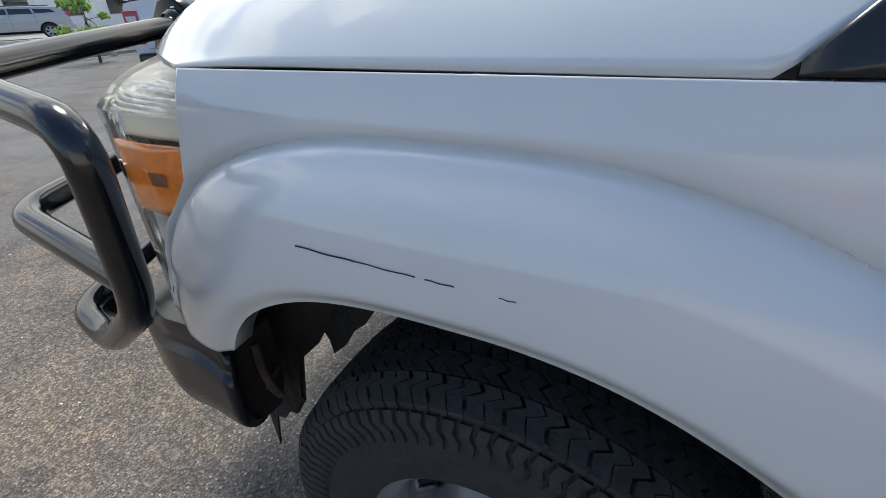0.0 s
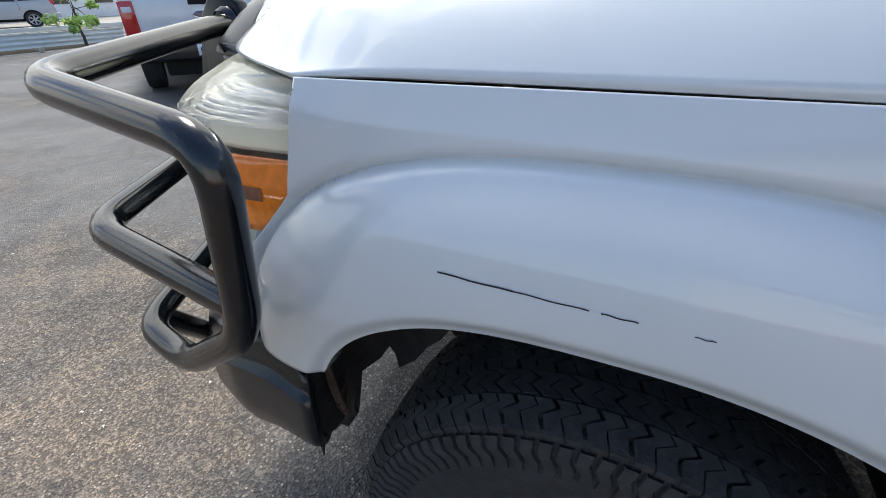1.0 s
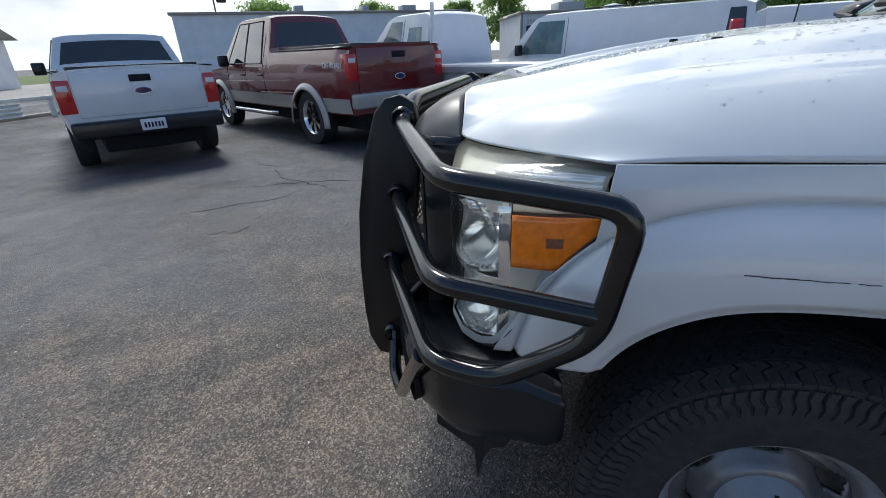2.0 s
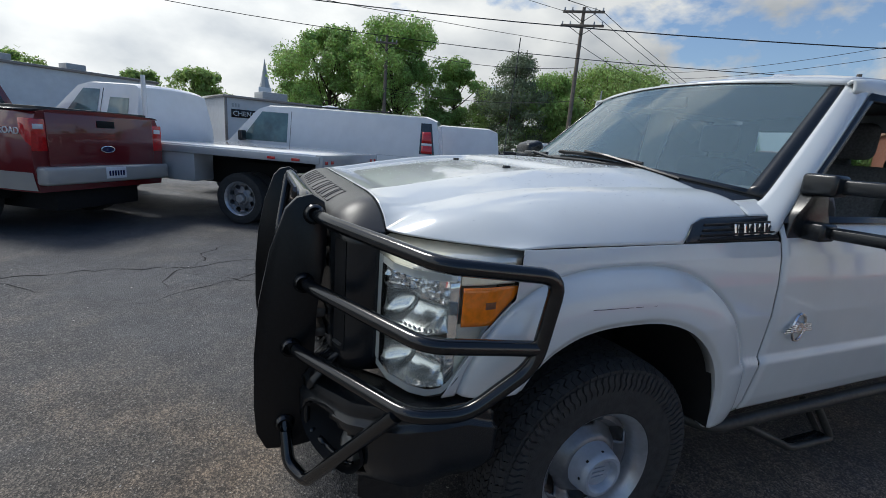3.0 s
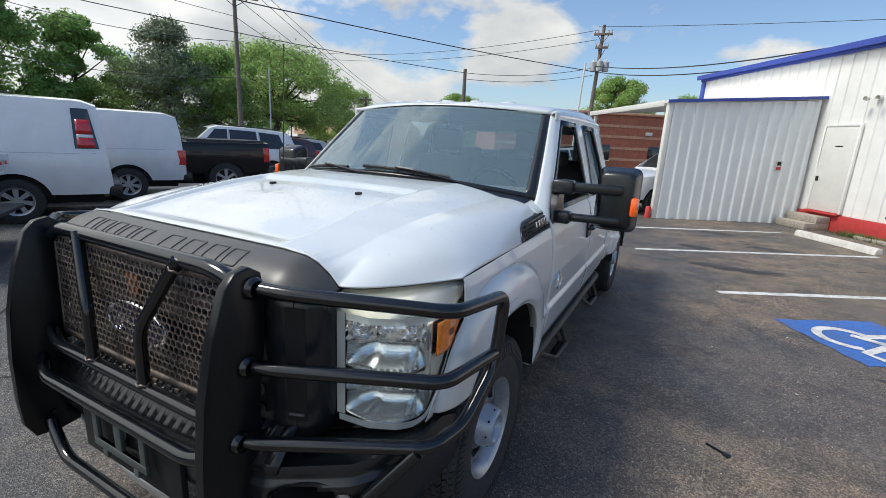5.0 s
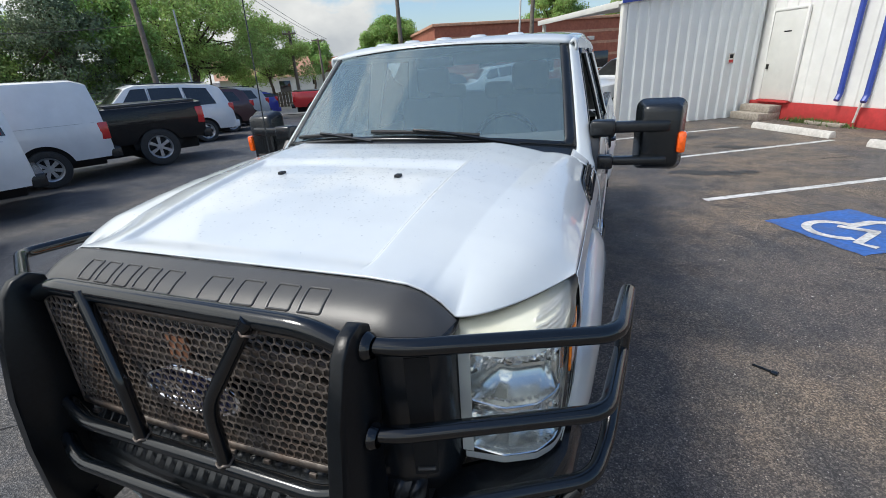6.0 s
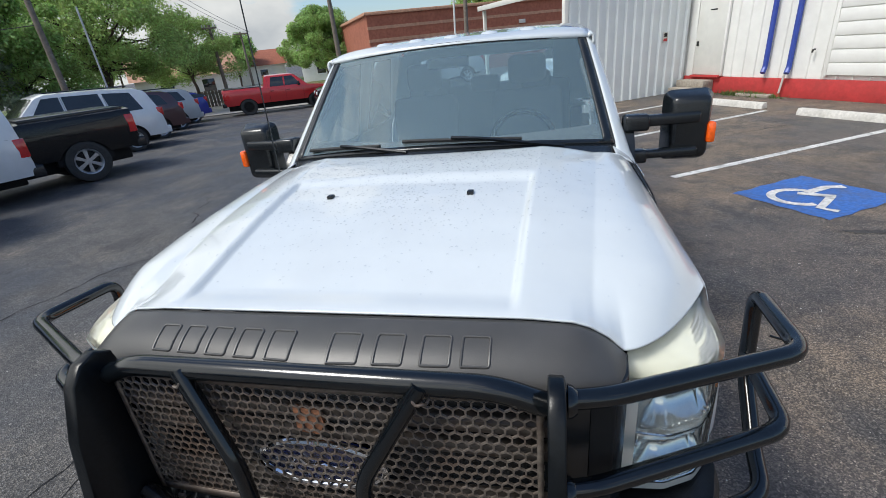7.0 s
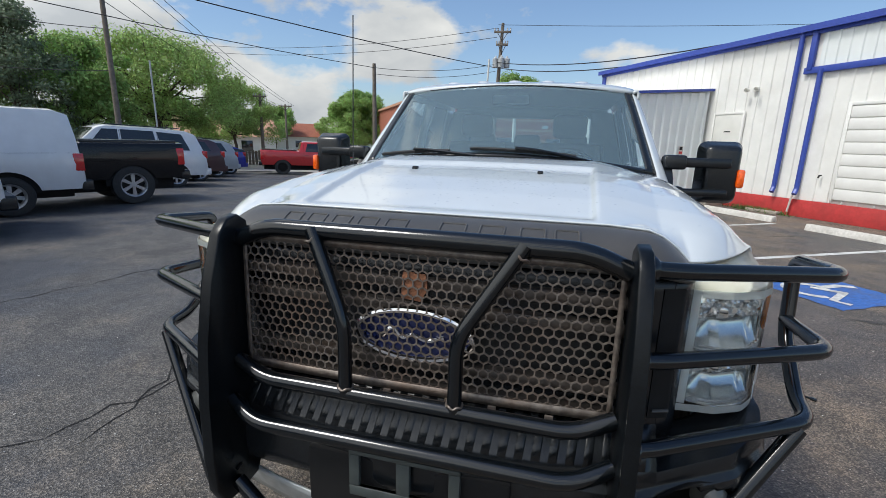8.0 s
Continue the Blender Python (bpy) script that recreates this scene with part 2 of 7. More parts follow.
ASPHALT = asphalt_material()
PAINT = material("white_car_paint", (0.640, 0.682, 0.698), 0.34, coat=1.0, grain=0.02, grain_scale=7, stain=0.16, stain_scale=2.5,
                 second=(0.55, 0.56, 0.565), bump=0.004, bump_scale=14)
PAINT.node_tree.nodes["Principled BSDF"].inputs["Coat Roughness"].default_value = 0.045
BAR_BLACK = material("black_powder_coat", (0.0026, 0.0042, 0.0060), 0.16, grain=0.4, grain_scale=120, bump=0.008, bump_scale=60,
                     stain=0.15, stain_scale=16, second=(0.008, 0.010, 0.012), spec=0.70)
POST_BLACK = material("black_satin_plate", (0.0026, 0.0040, 0.0056), 0.30, grain=0.4, grain_scale=90, bump=0.05, bump_scale=150, stain=0.4, stain_scale=10,
                      second=(0.007, 0.0085, 0.010), spec=0.32)
PLASTIC = material("black_plastic", (0.0085, 0.0110, 0.0135), 0.27, grain=0.25, grain_scale=60, bump=0.03, bump_scale=300, spec=0.55,
                   stain=0.4, stain_scale=6, second=(0.018, 0.021, 0.024))
FADED = material("faded_grey_plastic", (0.066, 0.065, 0.064), 0.36, grain=0.10, grain_scale=9, stain=0.35, stain_scale=4,
                 second=(0.088, 0.080, 0.072), bump=0.05, bump_scale=300, spec=0.45)
GRILLE_GREY = material("dull_grille_silver", (0.085, 0.074, 0.066), 0.45, metal=0.3, grain=0.3, grain_scale=30, stain=0.6, stain_scale=7, second=(0.12, 0.075, 0.05))
LINER = material("dusty_liner_plastic", (0.015, 0.0135, 0.0125), 0.85, grain=0.4, grain_scale=30, stain=0.6, stain_scale=9, second=(0.024, 0.017, 0.012), bump=0.4, bump_scale=60)
RUST_DARK = material("dark_rust", (0.075, 0.048, 0.035), 0.85, grain=0.35, grain_scale=60, bump=0.3, bump_scale=120)
# near-black: puts the shade of hollows and undersides into the colour; also black parts
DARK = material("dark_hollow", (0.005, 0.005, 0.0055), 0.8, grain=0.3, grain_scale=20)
RUBBER = material("tyre_rubber", (0.024, 0.026, 0.028), 0.72, grain=0.35, grain_scale=35, bump=0.25, bump_scale=160,
                  stain=0.4, stain_scale=7, second=(0.045, 0.043, 0.04))
STEEL = material("silver_wheel_paint", (0.44, 0.46, 0.49), 0.30, metal=0.6, grain=0.12, grain_scale=30, stain=0.3, stain_scale=12,
                 second=(0.2, 0.19, 0.18))
DISC_GREY = material("dull_wheel_disc", (0.20, 0.21, 0.225), 0.38, metal=0.6, grain=0.12, grain_scale=30, stain=0.35, stain_scale=12)
SILVER_CAP = material("pale_silver_cap", (0.38, 0.43, 0.50), 0.35, metal=0.3, grain=0.08, grain_scale=30, stain=0.25, stain_scale=14)
CHROME = material("chrome", (0.80, 0.81, 0.83), 0.10, metal=1.0, grain=0.05, grain_scale=15, stain=0.2, stain_scale=20,
                  second=(0.4, 0.39, 0.38))
AMBER = material("amber_lens", (1.0, 0.25, 0.012), 0.2, coat=1.0, grain=0.12, grain_scale=60, bump=0.15, bump_scale=240)
MIRROR_AMBER = material("red_amber_lens", (1.0, 0.13, 0.006), 0.2, coat=1.0, grain=0.15, grain_scale=80, bump=0.1, bump_scale=240)
RED_LENS = material("red_lens", (0.55, 0.012, 0.014), 0.15, coat=1.0, grain=0.15, grain_scale=50)
REFLECTOR = material("headlamp_reflector", (0.94, 0.95, 0.97), 0.04, metal=0.80, grain=0.06, grain_scale=30)
SHELF = material("pale_lamp_shelf", (0.70, 0.76, 0.79), 0.16, metal=0.80, grain=0.05, grain_scale=20)
HOUSING = material("headlamp_housing", (0.66, 0.70, 0.69), 0.24, metal=0.45, grain=0.10, grain_scale=25)
# the bluish film paints reflected sky brightness into the panes
GLASS = clear_glass("window_glass", (0.82, 0.96, 1.0), 0.01, 1.70, 0.22, (0.38, 0.56, 0.66))
LENS = clear_glass("lamp_lens", (0.98, 0.99, 0.97), 0.03, 1.35, 0.025, (0.80, 0.82, 0.76), glow_through=True)
PLATE_GREY = material("grey_green_plastic", (0.058, 0.070, 0.069), 0.5, grain=0.1, grain_scale=30, stain=0.3, stain_scale=9)
FOG_GREY = material("cloudy_fog_lens", (0.10, 0.105, 0.10), 0.3, coat=1.0, grain=0.15, grain_scale=40)
FROST = clear_glass("frosted_lens_rim", (0.90, 0.94, 0.93), 0.08, 1.4, 0.62, (0.66, 0.71, 0.69))
HAZED = clear_glass("hazed_lens", (0.96, 0.97, 0.94), 0.04, 1.45, 0.28, (0.96, 0.96, 0.90), glow_through=True)
CREAM = material("yellowed_lamp_plastic", (0.88, 0.88, 0.79), 0.22, metal=0.0, grain=0.06, grain_scale=20, stain=0.3, stain_scale=12, second=(0.80, 0.76, 0.55))
CLOTH = material("grey_seat_cloth", (0.17, 0.175, 0.18), 0.9, grain=0.25, grain_scale=90, bump=0.2, bump_scale=300)
TRIM_GREY = material("interior_trim", (0.12, 0.122, 0.124), 0.7, grain=0.15, grain_scale=30, bump=0.1, bump_scale=200)
PALE_TRIM = material("pale_interior_trim", (0.36, 0.37, 0.37), 0.7, grain=0.06, grain_scale=30, bump=0.1, bump_scale=200)
TINTED = material("tinted_window", (0.012, 0.015, 0.017), 0.06, coat=1.0, grain=0.3, grain_scale=3)
PALE_GLASS = material("pale_window", (0.10, 0.17, 0.17), 0.05, coat=1.0, grain=0.5, grain_scale=3)
BLUE_BADGE = material("dark_blue_enamel", (0.010, 0.018, 0.085), 0.25, coat=1.0, grain=0.2, grain_scale=40)
RUST = material("rusty_patch", (0.24, 0.10, 0.05), 0.8, grain=0.35, grain_scale=60, bump=0.3, bump_scale=120)
MESH_STEEL = material("perforated_steel", (0.155, 0.133, 0.116), 0.42, metal=0.35, grain=0.4, grain_scale=50, stain=0.75, stain_scale=4,
                      second=(0.130, 0.075, 0.047), bump=0.1, bump_scale=200)
STEP_METAL = material("worn_step_bar", (0.030, 0.031, 0.029), 0.5, metal=0.3, grain=0.3, grain_scale=50, stain=0.5, stain_scale=8,
                      second=(0.07, 0.07, 0.062))
SCRATCH = material("bare_scratch", (0.03, 0.03, 0.035), 0.7, grain=0.3, grain_scale=300)
WET = clear_glass("water_drop", (0.96, 0.97, 0.98), 0.02, 1.35)


# ---------------------------------------------------------------- mesh helpers
def finish(bm, name, mat, angle=38):
    bmesh.ops.remove_doubles(bm, verts=bm.verts, dist=1e-5)
    bmesh.ops.recalc_face_normals(bm, faces=bm.faces)
    me = bpy.data.meshes.new(name)
    bm.to_mesh(me)
    bm.free()
    me.shade_smooth()
    me.set_sharp_from_angle(angle=radians(angle))
    if mat:
        me.materials.append(mat)
    return me


def part(name, bm, mat, parent=None, label="", angle=38, thick=0.0, bevel=0.0):
    ob = new(name, finish(bm, name, mat, angle))
    if parent:
        ob.parent = parent
    if label:
        ob["label"] = label
    if thick:
        s = ob.modifiers.new("wall", "SOLIDIFY")
        s.thickness, s.offset = thick, 0.0
    if bevel:
        s = ob.modifiers.new("edge", "BEVEL")
        s.width, s.segments, s.limit_method, s.angle_limit = bevel, 2, "ANGLE", radians(40)
    return ob


def thing(name, label, category, m=None, group="", kind=""):
    ob = new(name)
    ob.empty_display_size = 0.2
    if m is not None:
        ob.matrix_world = m
    return tagged(ob, label, category, group, kind)


def single(name, bm, mat, label, category, group="", kind="", **k):
    return tagged(part(name, bm, mat, **k), label, category, group, kind)


def sheet(f, nu, nv, bm=None, wrap=False):
    """A skin f(u, v) over the unit square."""
    bm = bm or bmesh.new()
    g = [[bm.verts.new(f(i / nu, j / nv)) for j in range(nv + 1)] for i in range(nu + (0 if wrap else 1))]
    k = len(g)
    for i in range(nu):
        for j in range(nv):
            bm.faces.new((g[i][j], g[(i + 1) % k][j], g[(i + 1) % k][j + 1], g[i][j + 1]))
    return bm


def box(bm, lo, hi, bevel=0.0, seg=2, m=None):
    vs = [bm.verts.new((x, y, z)) for x in (lo[0], hi[0]) for y in (lo[1], hi[1]) for z in (lo[2], hi[2])]
    fs = [bm.faces.new([vs[i] for i in q]) for q in ((0, 1, 3, 2), (4, 6, 7, 5), (0, 4, 5, 1), (2, 3, 7, 6), (0, 2, 6, 4), (1, 5, 7, 3))]
    if m is not None:
        bmesh.ops.transform(bm, matrix=m, verts=vs)
    if bevel:
        es = list({e for f in fs for e in f.edges})
        bmesh.ops.bevel(bm, geom=es, offset=bevel, segments=seg, profile=0.5, affect="EDGES", clamp_overlap=True)
    return bm


def rounded(points, radius, seg=5):
    """A polyline with its inner corners rounded."""
    p = [Vector(q) for q in points]
    out = [p[0]]
    for a, b, c in zip(p, p[1:], p[2:]):
        u, w = (a - b), (c - b)
        r = min(radius, u.length * 0.45, w.length * 0.45)
        s, e = b + u.normalized() * r, b + w.normalized() * r
        for i in range(seg + 1):
            t = i / seg
            out.append(s * (1 - t) ** 2 + b * 2 * t * (1 - t) + e * t * t)
    out.append(p[-1])
    return out


def tube(points, r, bend=0.0, seg=12, bm=None, caps=True):
    bm = bm or bmesh.new()
    p = rounded(points, bend) if bend else [Vector(q) for q in points]
    d = [(p[min(i + 1, len(p) - 1)] - p[max(i - 1, 0)]).normalized() for i in range(len(p))]
    side = d[0].orthogonal().normalized()
    rings = []
    for q, t in zip(p, d):
        side = (side - t * side.dot(t)).normalized()
        up = t.cross(side)
        rings.append([bm.verts.new(q + (side * math.cos(a) + up * math.sin(a)) * r)
                      for a in (2 * math.pi * i / seg for i in range(seg))])
    for a, b in zip(rings, rings[1:]):
        for i in range(seg):
            bm.faces.new((a[i], a[(i + 1) % seg], b[(i + 1) % seg], b[i]))
    if caps:
        bm.faces.new(rings[0][::-1])
        bm.faces.new(rings[-1])
    return bm


def lathe(profile, seg=48, bm=None, axis="x", centre=(0, 0, 0)):
    """Turn a profile of (along, radius) round an axis."""
    bm = bm or bmesh.new()
    c = Vector(centre)
    rings = []
    for i in range(seg):
        a = 2 * math.pi * i / seg
        ring = []
        for s, r in profile:
            q = {"x": (s, r * math.cos(a), r * math.sin(a)), "y": (r * math.cos(a), s, r * math.sin(a)),
                 "z": (r * math.cos(a), r * math.sin(a), s)}[axis]
            ring.append(bm.verts.new(c + Vector(q)))
        rings.append(ring)
    for i in range(seg):
        a, b = rings[i], rings[(i + 1) % seg]
        for j in range(len(profile) - 1):
            bm.faces.new((a[j], b[j], b[j + 1], a[j + 1]))
    return bm


def slab(outline, axis, lo, hi, bm=None, bevel=0.0):
    """A flat outline of 2D points given thickness along an axis."""
    bm = bm or bmesh.new()
    put = {"x": lambda p, s: (s, p[0], p[1]), "y": lambda p, s: (p[0], s, p[1]), "z": lambda p, s: (p[0], p[1], s)}[axis]
    a = [bm.verts.new(put(p, lo)) for p in outline]
    b = [bm.verts.new(put(p, hi)) for p in outline]
    fs = [bm.faces.new(a), bm.faces.new(b[::-1])]
    for i in range(len(a)):
        j = (i + 1) % len(a)
        fs.append(bm.faces.new((a[i], b[i], b[j], a[j])))
    if bevel:
        es = list({e for f in fs[:2] for e in f.edges})
        bmesh.ops.bevel(bm, geom=es, offset=bevel, segments=2, profile=0.5, affect="EDGES", clamp_overlap=True)
    return bm


def lerp(table, t):
    xs, ys = zip(*table)
    return float(np.interp(t, xs, ys))


def smooth(t):
    t = min(1.0, max(0.0, t))
    return t * t * (3 - 2 * t)



# ---------------------------------------------------------------- the white pickup
HUB_F, HUB_R, HUB_Z, TAIL = 0.965, 4.86, 0.425, 5.70


def arch_level(y, z, hub):
    p, w = (3, 0.45) if y < hub else (2.2, 0.483)     # squarer ahead of the wheel than behind it
    return (abs((y - hub) / w) ** p + max(0.0, (z - 0.50) / 0.512) ** p) ** (1 / p)


def flare(e):
    """Swelling round a wheel: steep at the crease, rolling over gently towards the opening."""
    t = min(1.0, max(0.0, (e - 1.13) / 0.205))
    return 1 - t ** 2.3


def side_x(y, z):
    """Half width of the body side at a place along it and a height."""
    crease = 0.021 * smooth((y - 1.35) / 0.3)      # the lower flank stands proud of the doors
    x = lerp(((0.50, 0.945), (0.60, 0.965 + 0.6 * crease), (0.772, 0.986 + crease), (0.798, 0.990), (0.97, 1.004), (1.10, 1.0), (1.20, 0.988), (1.27, 0.968), (1.36, 0.920)), z)
    if y < 0.66:
        x -= 0.20 * (0.66 - y) ** 2
    for hub in (HUB_F, HUB_R):
        e = arch_level(y, z, hub)
        if e < 1.5:
            x += 0.014 * (flare(e - 0.007) + flare(e) + flare(e + 0.007)) + 0.006 * (1 - smooth((e - 1.06) / 0.14)) - 0.012 * (1 - smooth((e - 1.0) / 0.05)) - 0.011 * math.exp(-((e - 1.336) / 0.013) ** 2)
    return x


def arch_point(s, hub, start=32.4, end=178.2):
    a = radians(start + (end - start) * s)
    c = math.cos(a)
    p, w = (3, 0.45) if c > 0 else (2.2, 0.483)
    return hub - w * math.copysign(abs(c) ** (2 / p), c), 0.50 + 0.512 * abs(math.sin(a)) ** (2 / p)


def arched_panel(sx, hub, outline, start, rows=110, cols=150):
    """A body panel round a wheel opening: from the rolled lip out to the panel's outline of (share, y, z)."""
    def f(u, v):
        ya, za = arch_point(u, hub, start)
        if v < 0.04:
            return sx * (side_x(ya, za) - 0.035), ya, za + 0.004
        v = (v - 0.04) / 0.96
        yb = lerp([(s, y) for s, y, z in outline], u)
        zb = lerp([(s, z) for s, y, z in outline], u)
        y, z = ya + (yb - ya) * v, za + (zb - za) * v
        return sx * side_x(y, z), y, z
    return sheet(f, cols, rows)


def flat_side(sx, y0, y1, z0, z1, ny=20, nz=24):
    """A stretch of body side between heights that may follow y."""
    def f(u, v):
        y = y0 + (y1 - y0) * u
        lo = z0(y) if callable(z0) else z0
        hi = z1(y) if callable(z1) else z1
        z = lo + (hi - lo) * v
        return sx * side_x(y, z), y, z
    return sheet(f, ny, nz)


HOOD_Y = (0.20, 0.25, 0.35, 0.50, 0.70, 0.87, 1.20, 1.60)


def hood_z(a, y):
    """Height of the bonnet: sunk middle, bulges, a crisp shoulder line and the roll-off to the wing."""
    zc = lerp(tuple(zip(HOOD_Y, (1.334, 1.344, 1.364, 1.393, 1.425, 1.446, 1.470, 1.482))), y)
    zr = lerp(tuple(zip(HOOD_Y, (1.262, 1.278, 1.312, 1.350, 1.380, 1.394, 1.408, 1.416))), y)
    ze = 1.241 + 0.010 * (y - 0.2)
    edge = 0.452 + 0.035 * (y - 0.25)
    crease = lerp(((0.2, 0.640), (0.56, 0.675), (0.87, 0.705), (1.30, 0.745)), y)
    rise = 0.018 * smooth((y - 0.22) / 0.10) * (1 - smooth((y - 0.98) / 0.07))
    if a < crease:
        z = zc - 0.006 * (a / 0.46) ** 2
        if a < edge + 0.025:
            z -= rise * (1 - smooth((a - edge) / 0.025))
        else:
            t = (a - edge - 0.025) / (crease - edge - 0.025)
            k = 0.35 * t * t + 0.65 * t
            z = (zc - 0.006) * (1 - k) + zr * k
    else:
        t = (a - crease) / (0.972 - crease)
        z = zr - (zr - ze) * (0.12 * t + 0.88 * t ** 3.0)
    return z


def hood_front(a):
    return 0.212 + 0.014 * smooth((a - 0.58) / 0.13) if a < 0.715 else 0.226 + 0.321 * ((a - 0.715) / 0.257) ** 1.6


def hood_rear(a):
    return 1.325 + 0.205 * (a / 0.95) ** 2.2


def hood_lip(a):
    """Height of the bonnet's front edge."""
    return lerp(((0, 1.336), (0.50, 1.336), (0.60, 1.330), (0.64, 1.314), (0.68, 1.284), (0.715, 1.247), (0.98, 1.241)), a)


def hood_side(y):
    """Half width of the bonnet, cut back above the vent."""
    return lerp(((0.2, 0.972), (1.16, 0.972), (1.22, 0.943), (1.28, 0.926), (1.65, 0.916)), y)


def hood_point(u, v):
    s = abs(2 * u - 1)
    a = 0.972 * s
    f = hood_front(a)
    y = f + (hood_rear(a) - f) * v ** 1.25
    a -= (0.972 - hood_side(y)) * smooth((a - 0.80) / 0.172)
    z = hood_z(a, y)
    z -= (hood_z(a, f) - hood_lip(a)) * max(0.0, 1 - (y - f) / 0.20) ** 2.2
    return math.copysign(a, u - 0.5), y, z


pickup = thing("pickup_truck", "white crew-cab pickup with black grille guard, parked on asphalt", "pickup truck", pose(-0.012, 0, 0))
part("hood", sheet(hood_point, 280, 90), PAINT, pickup, "white bonnet with raised centre, beaded with water", thick=0.006)
FENDER = ((0, 0.338, 0.815), (0.06, 0.374, 0.89), (0.12, 0.440, 1.01), (0.20, 0.530, 1.102), (0.28, 0.553, 1.2405), (0.55, 1.20, 1.2505),
          (0.72, 1.64, 1.257), (0.74, 1.655, 1.25), (1.0, 1.655, 0.545))
for sx in (1, -1):
    fender = part("front_fender", arched_panel(sx, HUB_F, FENDER, 32.4), PAINT, pickup, "white wing with flared wheel arch", thick=0.004)
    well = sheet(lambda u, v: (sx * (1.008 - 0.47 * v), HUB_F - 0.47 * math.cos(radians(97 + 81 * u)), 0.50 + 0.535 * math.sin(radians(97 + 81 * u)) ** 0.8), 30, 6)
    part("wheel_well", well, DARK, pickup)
    # vent with bars where a badge stands
    def vent_at(u, v, out=0.0):
        y = 1.172 + 0.474 * u
        lo, hi = 1.252 + 0.008 * u, lerp(((0, 1.262), (0.10, 1.312), (0.22, 1.330), (1, 1.343)), u)
        z = lo + (hi - lo) * v
        return sx * (side_x(y, z) - 0.002 + out), y, z
    vent = part("fender_vent", sheet(lambda u, v: vent_at(u, v), 20, 6), PLASTIC, pickup, "black slatted vent", thick=0.008)
    for i in range(4):
        part("slat", tube([vent_at(0.12 + 0.03 * i, 0.15 + 0.2 * i, 0.006), vent_at(0.98, 0.15 + 0.2 * i, 0.006)], 0.0045, seg=6), DARK, vent)
    for i in range(4):
        c = vent_at(0.52 + 0.115 * i, 0.5, 0.010)
        b = box(bmesh.new(), (-0.004, -0.019 if i else -0.014, -0.021), (0.004, 0.019 if i else 0.010, 0.021), 0.003, m=pose(*c, 0, -8 * sx, 3 * sx))
        part("badge_bar", b, CHROME, vent, "chrome badge bar")
    part("wing_cap", sheet(lambda u, v: (sx * (0.932 - 0.075 * v + 0.004 * math.sin(math.pi * v)), 1.51 + 0.155 * u, 1.340 + 0.056 * v - 0.012 * (1 - u) * v), 8, 6), PAINT, pickup, "white panel beside the cowl", thick=0.004)
# scratch through the paint of the wing
for y0, y1, w in ((0.762, 0.842, 0.0011), (0.842, 0.912, 0.0008), (0.922, 0.953, 0.0008), (0.996, 1.012, 0.0006)):
    part("scratch", sheet(lambda u, v: (side_x(y0 + (y1 - y0) * u, 1.0755 - 0.0015 * u) + 0.0028,
         y0 + (y1 - y0) * u, 1.0755 + 0.0016 * math.sin(9 * u) * 0.3 - 0.010 * (y0 + (y1 - y0) * u - 0.76) + (v - 0.5) * 2 * w), 10, 1), SCRATCH, pickup, "dark scratch in the paint")


# doors and bed
def belt(y):
    return 1.325


for sx in (1, -1):
    for i, (y0, y1) in enumerate(((1.664, 2.808), (2.812, 3.746))):
        d = part("rear_door" if i else "front_door", flat_side(sx, y0, y1, 0.55, belt, 24, 96), PAINT, pickup, "white door with dark handle", thick=0.006)
        hy, hz = (2.70, 1.11) if i == 0 else (3.55, 1.135)
        b = box(bmesh.new(), (1.0, hy - 0.085, hz - 0.07), (1.016, hy + 0.075, hz + 0.07), 0.012)
        bmesh.ops.scale(b, verts=b.verts, vec=(sx, 1, 1))
        bezel = part("handle_bezel", b, PLASTIC, d, "black handle recess")
        b = tube([(1.012, hy - 0.075, hz), (1.042, hy - 0.05, hz), (1.042, hy + 0.05, hz), (1.012, hy + 0.07, hz)], 0.014, 0.02, seg=8)
        bmesh.ops.scale(b, verts=b.verts, vec=(sx, 1, 1))
        part("door_handle", b, PLASTIC, d, "black handle")
        if i == 0 and sx > 0:
            e = lathe([(0.0, 0.0), (0.012, 0.010), (0.012, 0.022), (0.0, 0.026)], 20, axis="x", centre=(1.008, 1.832, 0.914))
            for k in range(4):
                box(e, (1.006, 1.742 + 0.012 * k, 0.897 + 0.009 * k), (1.020, 1.917 - 0.004 * k, 0.902 + 0.009 * k), 0.002)
            tube([(1.014, 1.832 + 0.036 * math.cos(t), 0.914 + 0.055 * math.sin(t)) for t in np.linspace(0, 2 * math.pi, 20)], 0.006, seg=6, bm=e)
            part("emblem", e, CHROME, d, "chrome engine emblem")
    BED = ((0, 4.20, 0.56), (0.06, 4.0, 0.60), (0.12, 3.775, 0.62), (0.30, 3.775, 1.345), (0.70, TAIL, 1.345), (0.88, TAIL, 0.66), (1.0, TAIL - 0.12, 0.60))
    part("bed_side", arched_panel(sx, HUB_R, BED, 6, 26, 80), PAINT, pickup, "white bed side", thick=0.01)
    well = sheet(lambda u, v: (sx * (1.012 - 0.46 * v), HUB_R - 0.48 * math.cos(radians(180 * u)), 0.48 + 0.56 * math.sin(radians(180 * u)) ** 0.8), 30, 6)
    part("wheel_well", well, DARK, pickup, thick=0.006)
    part("bed_rail", box(bmesh.new(), (sx * 0.86, 3.775, 1.335), (sx * 0.95, TAIL, 1.362), 0.012), PLASTIC, pickup, "black rail cap")
    part("sill", sheet(lambda u, v: (sx * (0.955 - 0.10 * v), 1.66 + 2.1 * u, 0.552 - 0.05 * v), 4, 4), PAINT, pickup)
